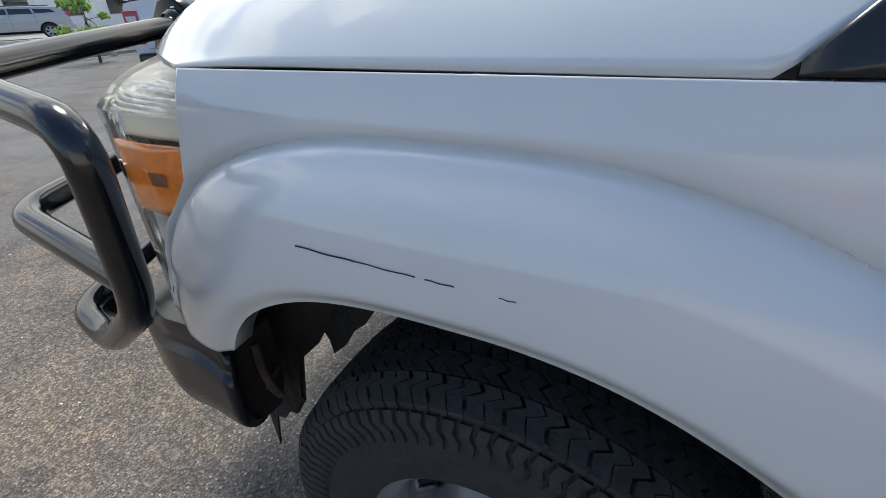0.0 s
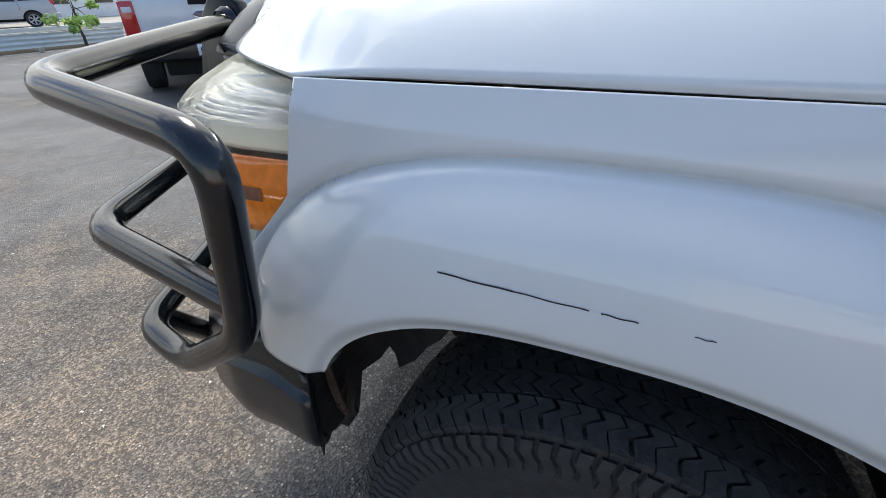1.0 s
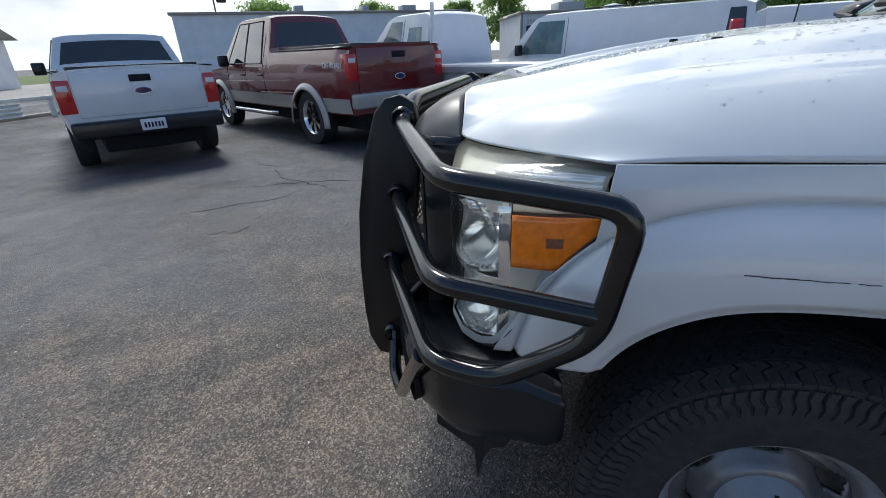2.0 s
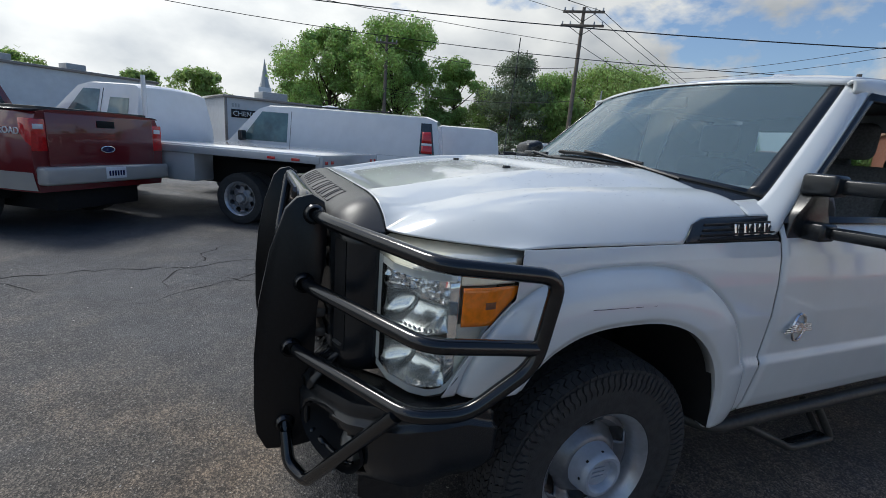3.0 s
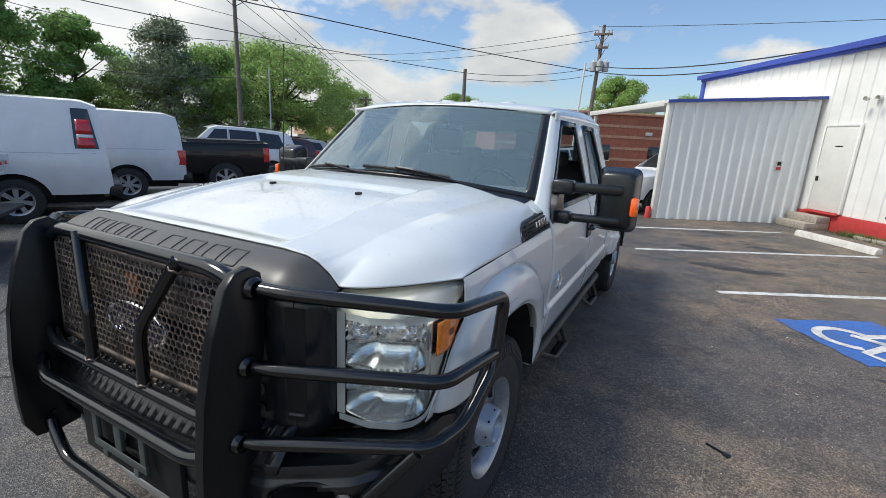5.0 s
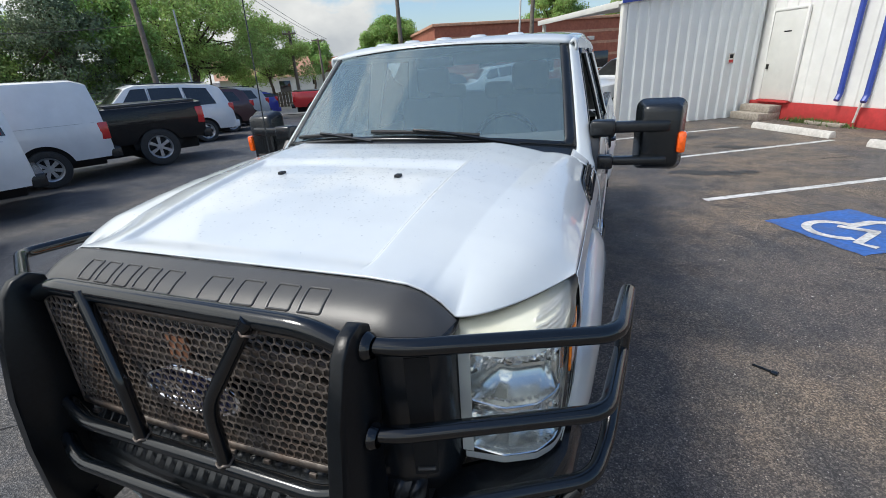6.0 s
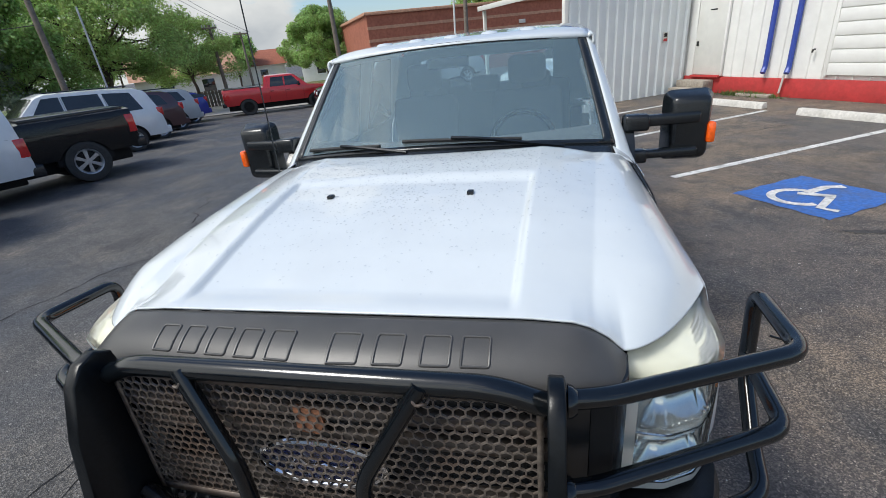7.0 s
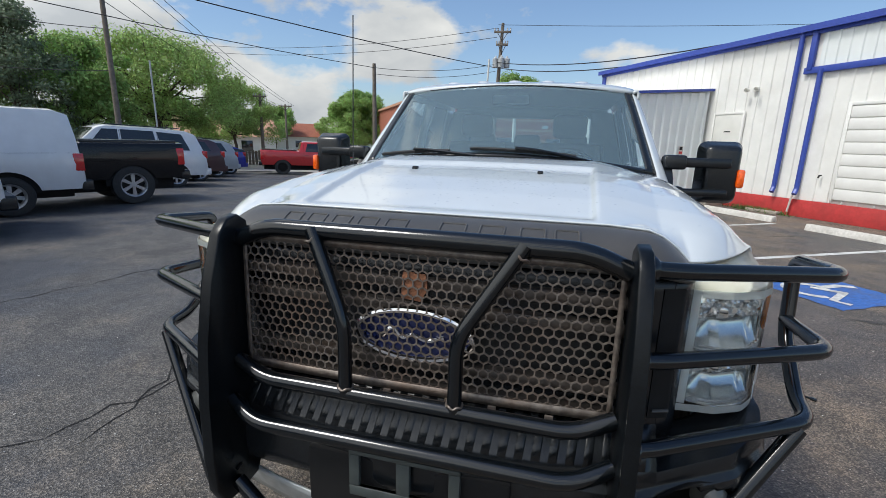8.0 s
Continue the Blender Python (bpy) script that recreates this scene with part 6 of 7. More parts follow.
# brick building far behind
brick = thing("brick_building", "red brick building with paler bands and flat roof", "building", LOT @ pose(-0.5, 21.5, 0), kind="structure")
part("wall", box(bmesh.new(), (0, 0, 0), (34, 12, 4.1)), BRICK_RED, brick)
for z in (0.9, 1.7, 2.5, 3.25):
    part("band", box(bmesh.new(), (-0.02, -0.02, z), (34.02, 0.1, z + 0.18)), BRICK_TAN, brick, "tan brick band")
part("parapet", box(bmesh.new(), (-0.15, -0.15, 4.1), (34.1, 12.1, 4.28), 0.02), BRICK_TAN, brick)
for i in range(7):
    w = part("window", box(bmesh.new(), (3 + 4.2 * i, -0.05, 0.9), (4.3 + 4.2 * i, 0.05, 2.0), 0.01), TINTED, brick)
    part("frame", box(bmesh.new(), (2.95 + 4.2 * i, -0.07, 0.84), (4.35 + 4.2 * i, -0.03, 0.90)), DOOR_PAINT, w)
part("wall_lamp", box(bmesh.new(), (11.0, -0.12, 2.75), (11.5, -0.02, 3.0), 0.01), CONCRETE, brick)

# ---------------------------------------------------------------- parked vehicles
HEAD = -33.4     # the way the parked trucks point
HEAD_V = -25.0   # and the vans and cars further along the row


def paint(name, c, rough=0.3, coat=1.0):
    return material(name, c, rough, coat=coat, spec=0.5 * coat, grain=0.03, grain_scale=5, stain=0.2, stain_scale=2.0, second=tuple(v * 0.75 for v in c))


WHITE_PAINT = paint("plain_white_paint", (0.74, 0.76, 0.78))
MAROON = paint("maroon_paint", (0.155, 0.014, 0.018), 0.25)
TAUPE = paint("taupe_paint", (0.26, 0.22, 0.19))
PALE_TAUPE = paint("pale_taupe_paint", (0.40, 0.385, 0.36))
RED_PAINT = paint("bright_red_paint", (0.52, 0.018, 0.022))
BLACK_PAINT = paint("black_paint", (0.006, 0.0065, 0.008), 0.25, 0.45)
SILVER = paint("silver_paint", (0.42, 0.44, 0.46))
BLUE_PAINT = paint("deep_blue_paint", (0.020, 0.035, 0.32))
WINE = paint("wine_paint", (0.06, 0.02, 0.025))
PLATE_WHITE = material("number_plate_white", (0.75, 0.76, 0.78), 0.4, grain=0.05, grain_scale=30)


def lettering(name, text, size, m, mat, parent):
    """Raised letters in the built-in font, standing in the x-z plane of m."""
    cu = bpy.data.curves.new(name, "FONT")
    cu.body, cu.size, cu.extrude = text, size, 0.004
    cu.align_x = "LEFT"
    tmp = bpy.data.objects.new(name, cu)
    scene.collection.objects.link(tmp)
    me = bpy.data.meshes.new_from_object(tmp.evaluated_get(bpy.context.evaluated_depsgraph_get()))
    bpy.data.objects.remove(tmp)
    me.transform(m @ Matrix.Rotation(radians(90), 4, "X"))
    me.materials.clear()
    me.materials.append(mat)
    ob = new(name, me)
    ob.parent = parent
    return ob


class Shell:
    """A vehicle body as a skin over stations along its length. Front at small y, driver's side at +x."""

    def __init__(self, top, half, belt, low, hubs, arch, lean=0.36, crown=0.03):
        self.top, self.half, self.belt, self.low, self.hubs, self.arch, self.lean, self.crown = top, half, belt, low, hubs, arch, lean, crown
        self.y0, self.y1 = top[0][0], top[-1][0]

    def zt(self, y):
        return lerp(self.top, y)

    def half_at(self, y):
        e = 1 - 0.10 * (1 - smooth((y - self.y0) / 0.55)) - 0.04 * (1 - smooth((self.y1 - y) / 0.35))
        return self.half * e

    def side(self, y, z):
        w = self.half_at(y)
        if z > self.belt:
            return w * 0.975 - self.lean * (z - self.belt) ** 1.05
        t = (self.belt - z) / (self.belt - self.low)
        return w * (0.975 + 0.025 * math.sin(math.pi * min(1, t * 1.25)) - 0.03 * max(0, t - 0.8) * 5)

    def floor_at(self, y):
        z = self.low
        for h in self.hubs:
            d = abs(y - h)
            if d < self.arch:
                z = max(z, 0.36 + math.sqrt(self.arch ** 2 - d * d))
        return z

    def skin(self, mat, parent, name="body", label=""):
        ys = sorted(set([self.y0 + (self.y1 - self.y0) * i / 90 for i in range(91)] +
                        [h + self.arch * math.cos(math.pi * k / 24) for h in self.hubs for k in range(25)]))
        bm, rows = bmesh.new(), []
        for y in ys:
            zt, zf = self.zt(y), self.floor_at(y)
            ring = []
            edge = max(self.side(y, zt), 0.3)
            for k in range(7):
                s = k / 6
                ring.append((edge * s * (0.97 if s < 1 else 1), zt + self.crown * (1 - s * s) - (0.02 if s == 1 else 0)))
            for k in range(1, 13):
                z = zt - 0.02 + (zf - zt + 0.02) * k / 12
                ring.append((self.side(y, z), z))
            full = [(-x, z) for x, z in ring[:0:-1]] + ring
            rows.append([bm.verts.new((x, y, z)) for x, z in full])
        for a, b in zip(rows, rows[1:]):
            for i in range(len(a) - 1):
                bm.faces.new((a[i], a[i + 1], b[i + 1], b[i]))
        bm.faces.new(rows[0])
        bm.faces.new(rows[-1][::-1])
        return part(name, bm, mat, parent, label, angle=32)

    def pane(self, parent, lo0, hi0, lo1, hi1, mat, name="side_window", out=0.006, n=8):
        made = []
        for sx in (1, -1):
            def f(u, v):
                y = (lo0[0] + (hi0[0] - lo0[0]) * v) * (1 - u) + (lo1[0] + (hi1[0] - lo1[0]) * v) * u
                z = (lo0[1] + (hi0[1] - lo0[1]) * v) * (1 - u) + (lo1[1] + (hi1[1] - lo1[1]) * v) * u
                return sx * (self.side(y, z) + out), y, z
            made.append(part(name, sheet(f, n, n), mat, parent))
        return made

    def top_pane(self, parent, ya, yb, mat, name, inset=0.08, out=0.008):
        def f(u, v):
            y = ya + (yb - ya) * v
            z = self.zt(y)
            w = (self.side(y, z) - inset)
            s = 2 * u - 1
            d = Vector((0, self.zt(y + 0.05) - self.zt(y - 0.05), 0.1)).normalized()
            return s * w, y - abs(d.y) * out * (1 if d.y > 0 else -1), z + self.crown * (1 - s * s) * 0.9 + d.z * out
        return part(name, sheet(f, 12, 10), mat, parent)


def trims(car, s, tail, hubs, wheel_r, track, width=0.24, spokes=6, rim=None, wheel_mat=None, lamp_z=1.0, lamp_h=0.30, lamp_w=0.13, plate=True, bumper_mat=None, bumper_z=0.55, rear_lamps=True, steel=False):
    rim = rim or wheel_r * 0.58
    for y in hubs:
        for sx in (1, -1):
            road_wheel(car, sx * track, y, wheel_r, wheel_r, width, sx, rim=rim, tread=False, spokes=0 if steel else spokes, mat=wheel_mat or STEEL)
    if rear_lamps:
        for sx in (1, -1):
            w = s.side(tail - 0.03, lamp_z)
            slip = 0.10 * max(0.0, lamp_z - 1.30) / 0.2
            b = box(bmesh.new(), (w - lamp_w, tail - 0.16 - slip, lamp_z - lamp_h / 2), (w + 0.012 - slip * 0.35, tail + 0.012 - slip * 0.5, lamp_z + lamp_h / 2), 0.015)
            bmesh.ops.scale(b, verts=b.verts, vec=(sx, 1, 1))
            lamp = part("tail_lamp", b, RED_LENS, car, "red tail lamp")
            b = box(bmesh.new(), (w - lamp_w * 0.8, tail + 0.006, lamp_z + lamp_h * 0.18), (w - 0.02, tail + 0.016, lamp_z + lamp_h * 0.34), 0.003)
            bmesh.ops.scale(b, verts=b.verts, vec=(sx, 1, 1))
            part("reverse_lens", b, PLATE_WHITE, lamp)
    bw = s.half_at(tail) * 0.97
    part("rear_bumper", box(bmesh.new(), (-bw, tail - 0.08, bumper_z - 0.11), (bw, tail + 0.13, bumper_z + 0.11), 0.035, 3), bumper_mat or PLASTIC, car)
    part("underbody", box(bmesh.new(), (-0.62, s.y0 + 0.4, 0.28), (0.62, tail - 0.15, 0.55), 0.03), DARK, car)
    for y in hubs:
        b = bmesh.new()
        box(b, (-s.half * 0.90, y - s.arch * 1.02, 0.42), (s.half * 0.90, y + s.arch * 1.02, 0.36 + s.arch * 1.03))
        part("wheel_well", b, DARK, car)
    if plate:
        p = part("number_plate", box(bmesh.new(), (-0.155, tail + 0.132, bumper_z - 0.06), (0.155, tail + 0.140, bumper_z + 0.09), 0.003), PLATE_WHITE, car)
        for i in range(6):
            part("plate_bar", box(bmesh.new(), (-0.12 + 0.042 * i, tail + 0.141, bumper_z - 0.025), (-0.095 + 0.042 * i, tail + 0.145, bumper_z + 0.045)), BLUE_BADGE, p)


def door_bits(car, s, gaps, handles, mirror_y=None, mirror_z=1.25, mat=None):
    for y, z0, z1 in gaps:
        for sx in (1, -1):
            part("door_gap", tube([(sx * (s.side(y, z) + 0.001), y, z) for z in np.linspace(z0, z1, 8)], 0.005, seg=5), DARK, car)
    for y, z in handles:
        for sx in (1, -1):
            b = box(bmesh.new(), (s.side(y, z) - 0.01, y - 0.09, z - 0.016), (s.side(y, z) + 0.03, y + 0.09, z + 0.016), 0.008)
            bmesh.ops.scale(b, verts=b.verts, vec=(sx, 1, 1))
            part("door_handle", b, mat or PLASTIC, car)
    if mirror_y:
        for sx in (1, -1):
            w = s.side(mirror_y, mirror_z)
            b = box(bmesh.new(), (w - 0.02, mirror_y - 0.02, mirror_z - 0.03), (w + 0.10, mirror_y + 0.02, mirror_z + 0.0), 0.008)
            box(b, (w + 0.06, mirror_y - 0.06, mirror_z - 0.06), (w + 0.26, mirror_y + 0.05, mirror_z + 0.16), 0.03)
            bmesh.ops.scale(b, verts=b.verts, vec=(sx, 1, 1))
            part("side_mirror", b, mat or PLASTIC, car)


def at_rear_axle(x, y, hub, turn):
    """A vehicle's pose from where the middle of its rear axle stands."""
    a = radians(turn)
    fx, fy = x + math.sin(a) * hub, y - math.cos(a) * hub
    z0, z1 = ground_z(fx, fy), ground_z(x, y)
    return pose(fx, fy, z0, math.degrees(math.atan2(z1 - z0, hub)), 0, turn)


def pickup_parked(label, m, body, lower=None, lamp_z=1.05, chrome_bumper=True, hub=(1.0, 4.65), tail=5.75, z_rail=1.36, window=TINTED, height=1.93, wheel_mat=None, badge=True, spokes=7, name="parked_pickup", lamp_h=0.38, bumper=None, bumper_z=0.62, wheel_r=0.43, arch=0.50, decal="", rail_cap=False):
    car = thing(name, label, "pickup truck", m, "parked vehicles")
    top = ((0.0, 0.80), (0.04, 1.08), (0.25, 1.18), (1.25, 1.28), (1.36, 1.31), (1.95, height - 0.06), (2.15, height), (3.40, height - 0.005), (3.55, height - 0.05), (3.66, z_rail + 0.02), (3.70, z_rail), (tail, z_rail + 0.01))
    s = Shell(top, 1.0, 1.30, 0.56, hub, arch)
    s.skin(body, car, label="painted body")
    part("bed_hollow", box(bmesh.new(), (-0.78, 3.82, z_rail - 0.02), (0.78, tail - 0.08, z_rail + 0.055), 0.01), PLASTIC, car, "dark bed cover")
    s.pane(car, (1.72, 1.34), (2.10, height - 0.10), (2.55, 1.34), (2.52, height - 0.10), window)
    s.pane(car, (2.62, 1.34), (2.60, height - 0.10), (3.35, 1.34), (3.22, height - 0.10), window)
    s.top_pane(car, 1.42, 1.92, window, "windscreen")
    s.top_pane(car, 3.57, 3.65, window, "rear_window", 0.12)
    if lower:
        for y0, y1 in ((0.3, hub[0] - 0.52), (hub[0] + 0.52, hub[1] - 0.52), (hub[1] + 0.52, tail - 0.02)):
            s.pane(car, (y0, 0.58), (y0, 0.80), (y1, 0.58), (y1, 0.80), lower, "lower_trim", 0.010)
        for h in hub:
            for sx in (1, -1):
                f = lambda u, v: (sx * (s.side(h, 0.9) + 0.045 * math.cos(0.5 * math.pi * v) + 0.004), h - (arch - 0.01 + 0.10 * v) * math.cos(math.pi * (-0.02 + 1.04 * u)), 0.36 + (arch - 0.01 + 0.10 * v) * math.sin(math.pi * (-0.02 + 1.04 * u)))
                part("arch_flare", sheet(f, 30, 5), lower, car, thick=0.02)
    if rail_cap:
        for sx in (1, -1):
            f = lambda u, v: (sx * (s.side(4.0, z_rail) - 0.10 + 0.115 * v), 3.72 + (tail - 3.74) * u, z_rail + 0.016 - 0.02 * v * v)
            part("rail_cap", sheet(f, 4, 4), PLASTIC, car, "black bed rail cap", thick=0.012)
            part("step_bar", tube([(sx * 0.90, hub[0] + 0.55, 0.44), (sx * 1.0, hub[0] + 0.70, 0.44), (sx * 1.0, 3.5, 0.44), (sx * 0.90, 3.65, 0.44)], 0.038, 0.08, seg=10), CHROME, car, "chrome side step")
            part("flank_crease", tube([(sx * (s.side(y, 1.02) + 0.001), y, 1.02 - 0.02 * math.sin(y)) for y in np.linspace(1.6, hub[1] - 0.62, 10)], 0.006, seg=6), body, car)
        # seals round the side windows
        for a, b, c, d in (((1.70, 1.325), (2.10, height - 0.085), (2.55, height - 0.085), (2.575, 1.325)), ((2.60, 1.325), (2.585, height - 0.085), (3.24, height - 0.085), (3.38, 1.325))):
            for sx in (1, -1):
                ring = [p for e, g in ((a, b), (b, c), (c, d), (d, a)) for p in (e, ((e[0] + g[0]) / 2, (e[1] + g[1]) / 2))] + [a]
                part("window_seal", tube([(sx * (s.side(y, z) + 0.006), y, z) for y, z in ring], 0.011, seg=6), PLASTIC, car)
    if decal:
        for sx in (1, -1):
            lettering("side_decal", decal, 0.11, pose(sx * (s.side(hub[1] + 0.75, 1.25) + 0.003), hub[1] + (0.62 if sx > 0 else 1.10), 1.24, 0, 0, 90 * sx), PLATE_WHITE, car)
    trims(car, s, tail, hub, wheel_r, 0.85, 0.27, spokes, wheel_r * 0.60, wheel_mat, lamp_z, lamp_h, 0.17, bumper_mat=bumper or (CHROME if chrome_bumper else PLASTIC), bumper_z=bumper_z)
    door_bits(car, s, ((1.62, 0.60, 1.30), (2.58, 0.60, 1.84), (3.44, 0.60, 1.80)), ((2.42, 1.12), (3.28, 1.12)), 1.85, 1.34)
    g = part("tailgate", box(bmesh.new(), (-0.78, tail - 0.01, 0.78), (0.78, tail + 0.022, z_rail - 0.01), 0.018), body, car)
    part("tailgate_handle", box(bmesh.new(), (-0.13, tail + 0.02, z_rail - 0.16), (0.13, tail + 0.034, z_rail - 0.07), 0.008), DARK, g)
    if badge:
        o = [(0.10 * math.cos(t), 1.08 + 0.042 * math.sin(t)) for t in np.linspace(0, 2 * math.pi, 24, endpoint=False)]
        b = part("oval_plate", slab(o, "y", tail + 0.02, tail + 0.034, bevel=0.004), BLUE_BADGE, g)
        part("oval_rim", tube([(x, tail + 0.034, z) for x, z in o + o[:1]], 0.006, seg=6), CHROME, g)
    return car


def cargo_van(label, m, tail=5.65, hub=(0.95, 4.38), height=2.05, style=0):
    car = thing("cargo_van", label, "van", m, "parked vehicles")
    top = ((0.0, 0.72), (0.05, 0.98), (0.25, 1.06), (0.85, 1.20), (0.95, 1.25), (1.55, height - 0.10), (1.75, height - 0.02), (2.4, height), (tail - 0.35, height - 0.01), (tail - 0.12, height - 0.09), (tail - 0.02, 1.2), (tail, 0.75))
    s = Shell(top, 0.99, 1.22, 0.46, hub, 0.46, 0.17, 0.035)
    s.skin(WHITE_PAINT, car, label="plain white van body")
    s.pane(car, (1.22, 1.26), (1.66, height - 0.16), (2.25, 1.26), (2.25, height - 0.16), PALE_GLASS, "door_window")
    s.top_pane(car, 1.02, 1.52, PALE_GLASS, "windscreen")
    trims(car, s, tail, hub, 0.37, 0.86, 0.24, 7, 0.225, STEEL, 1.48 if style == 0 else 0.98, 0.52 if style == 0 else 0.34, 0.10, bumper_z=0.52, rear_lamps=style != 0, steel=False)
    door_bits(car, s, ((1.15, 0.55, 1.20), (2.32, 0.55, height - 0.12)), ((2.12, 1.08),), 1.32, 1.30)
    part("seam", tube([(s.side(y, 1.16) + 0.002, y, 1.16) for y in np.linspace(2.4, tail - 0.2, 10)], 0.004, seg=5), SILVER, car)
    for y in (2.6, 3.6) if style == 0 else ():
        for sx in (1, -1):
            part("roof_rail", tube([(sx * 0.72, y, height + 0.03), (sx * 0.72, y + 0.9, height + 0.03)], 0.014, seg=6), STEP_METAL, car)
    if style == 0:
        part("roof_vent", lathe([(0.0, 0.20), (0.05, 0.18), (0.075, 0.08), (0.08, 0.0)], 20, axis="z", centre=(0.25, 3.0, height + 0.03)), WHITE_PAINT, car, "round roof vent")
        for sx in (1, -1):
            def corner(y, z, out):
                return sx * (s.side(y, z) + out), y, z
            b = sheet(lambda u, v: corner(tail - 0.47 + 0.33 * u - 0.10 * v * u, 1.24 + 0.66 * v, 0.008), 6, 10)
            pillar = part("dark_pillar", b, TINTED, car, "dark corner window")
            for z0, z1, mt in ((1.26, 1.42, RED_LENS), (1.425, 1.475, PLATE_WHITE), (1.48, 1.72, RED_LENS)):
                b = sheet(lambda u, v: corner(tail - 0.43 + 0.25 * u - 0.08 * u * (z0 - 1.24 + (z1 - z0) * v) / 0.66, z0 + (z1 - z0) * v, 0.018), 5, 3)
                part("tail_lamp", b, mt, pillar, "red and clear tail lamp", thick=0.012)
    return car


def suv(label, m, body, tail=4.95, hub=(0.92, 3.95), height=1.80, window=TINTED, lamp_z=1.08):
    car = thing("parked_car", label, "car", m, "parked vehicles")
    top = ((0.0, 0.70), (0.05, 0.95), (0.28, 1.02), (1.15, 1.12), (1.28, 1.15), (1.95, height - 0.08), (2.2, height), (3.5, height), (tail - 0.55, height - 0.05), (tail - 0.30, height - 0.14), (tail - 0.05, 1.10), (tail, 0.75))
    s = Shell(top, 0.96, 1.10, 0.40, hub, 0.43, 0.30)
    s.skin(body, car, label="painted body")
    s.pane(car, (1.62, 1.16), (2.10, height - 0.11), (2.48, 1.16), (2.48, height - 0.10), window)
    s.pane(car, (2.55, 1.16), (2.55, height - 0.10), (3.48, 1.16), (3.42, height - 0.11), window)
    s.pane(car, (3.58, 1.18), (3.52, height - 0.12), (4.42, 1.20), (4.22, height - 0.16), window)
    s.top_pane(car, 1.36, 1.92, window, "windscreen")
    s.top_pane(car, tail - 0.28, tail - 0.08, window, "rear_window", 0.12)
    trims(car, s, tail, hub, 0.36, 0.83, 0.23, 6, 0.235, None, lamp_z, 0.24, 0.20, bumper_mat=body, bumper_z=0.52)
    door_bits(car, s, ((1.50, 0.50, 1.10), (2.52, 0.50, height - 0.12), (3.52, 0.75, height - 0.12)), ((2.36, 0.98), (3.36, 0.98)), 1.72, 1.14, body)
    for sx in (1, -1):
        part("roof_rail", tube([(sx * 0.62, 2.2, height + 0.03), (sx * 0.60, tail - 0.7, height + 0.02)], 0.016, seg=6), PLASTIC, car)
        b = box(bmesh.new(), (0.56, -0.012, 0.74), (0.88, 0.20, 0.90), 0.03)
        for v in b.verts:
            v.co.y += 0.22 * max(0, (v.co.x - 0.6)) / 0.3
        bmesh.ops.scale(b, verts=b.verts, vec=(sx, 1, 1))
        part("headlamp", b, PLATE_WHITE, car, "clear headlamp")
    part("front_bumper", box(bmesh.new(), (-0.84, -0.05, 0.36), (0.84, 0.10, 0.60), 0.04), PLASTIC, car)
    return car


pickup_parked("white crew cab pickup with black rear bumper", at_rear_axle(-4.35, -6.05, 4.65, -38), WHITE_PAINT, lamp_h=0.42, height=1.90, chrome_bumper=False, rail_cap=True)
pickup_parked("maroon crew cab pickup with taupe arches and lower trim", at_rear_axle(-6.25, -3.12, 5.05, -33), MAROON, PALE_TAUPE, height=2.14, z_rail=1.52, lamp_z=1.24, bumper=PALE_TAUPE, bumper_z=0.76, wheel_mat=CHROME, spokes=8, hub=(1.0, 5.05), tail=6.32, wheel_r=0.455, arch=0.56, decal="OFF-ROAD", rail_cap=True)
pickup_parked("black pickup with grey alloy wheels", at_rear_axle(-9.85, 7.45, 4.65, HEAD_V), BLACK_PAINT, chrome_bumper=False, badge=False, height=1.88, spokes=6)
pickup_parked("bright red pickup standing across the lane", at_rear_axle(-15.6, 22.5, 4.60, 126), RED_PAINT, chrome_bumper=False, badge=False, height=1.90, hub=(1.0, 4.60), wheel_mat=DARK)
cargo_van("white cargo van with dark door window", at_rear_axle(-8.78, 2.80, 4.38, HEAD_V), tail=5.68)
cargo_van("white cargo van with low red tail lamps", at_rear_axle(-10.2, 5.25, 4.30, HEAD_V), tail=5.45, style=1, hub=(0.95, 4.30), height=1.98)
suv("white sport utility car with dark windows", at_rear_axle(-12.55, 11.35, 3.95, HEAD_V), WHITE_PAINT, height=1.86)
suv("wine red car beside the white one", at_rear_axle(-14.3, 14.25, 3.95, HEAD_V), WINE, height=1.70)
suv("silver minivan in the parked row", at_rear_axle(-15.9, 17.05, 3.95, HEAD_V), SILVER, height=1.72)
suv("deep blue small car in the parked row", at_rear_axle(-17.5, 19.85, 3.55, HEAD_V), BLUE_PAINT, height=1.50, tail=4.4, hub=(0.85, 3.55))
suv("white sport utility car under the carport", at_rear_axle(2.42, 15.1, 3.5, -50), WHITE_PAINT, height=1.72, tail=4.4, hub=(0.92, 3.5))
a = LOT @ Vector((2.6, 13.5, 0))
suv("grey car behind the carport", at_rear_axle(a.x, a.y, 3.95, -58.2), SILVER, height=1.70)
a = LOT @ Vector((-1.2, 14.5, 0))
suv("black car before the brick building", at_rear_axle(a.x, a.y, 3.95, -58.2), BLACK_PAINT, height=1.75)

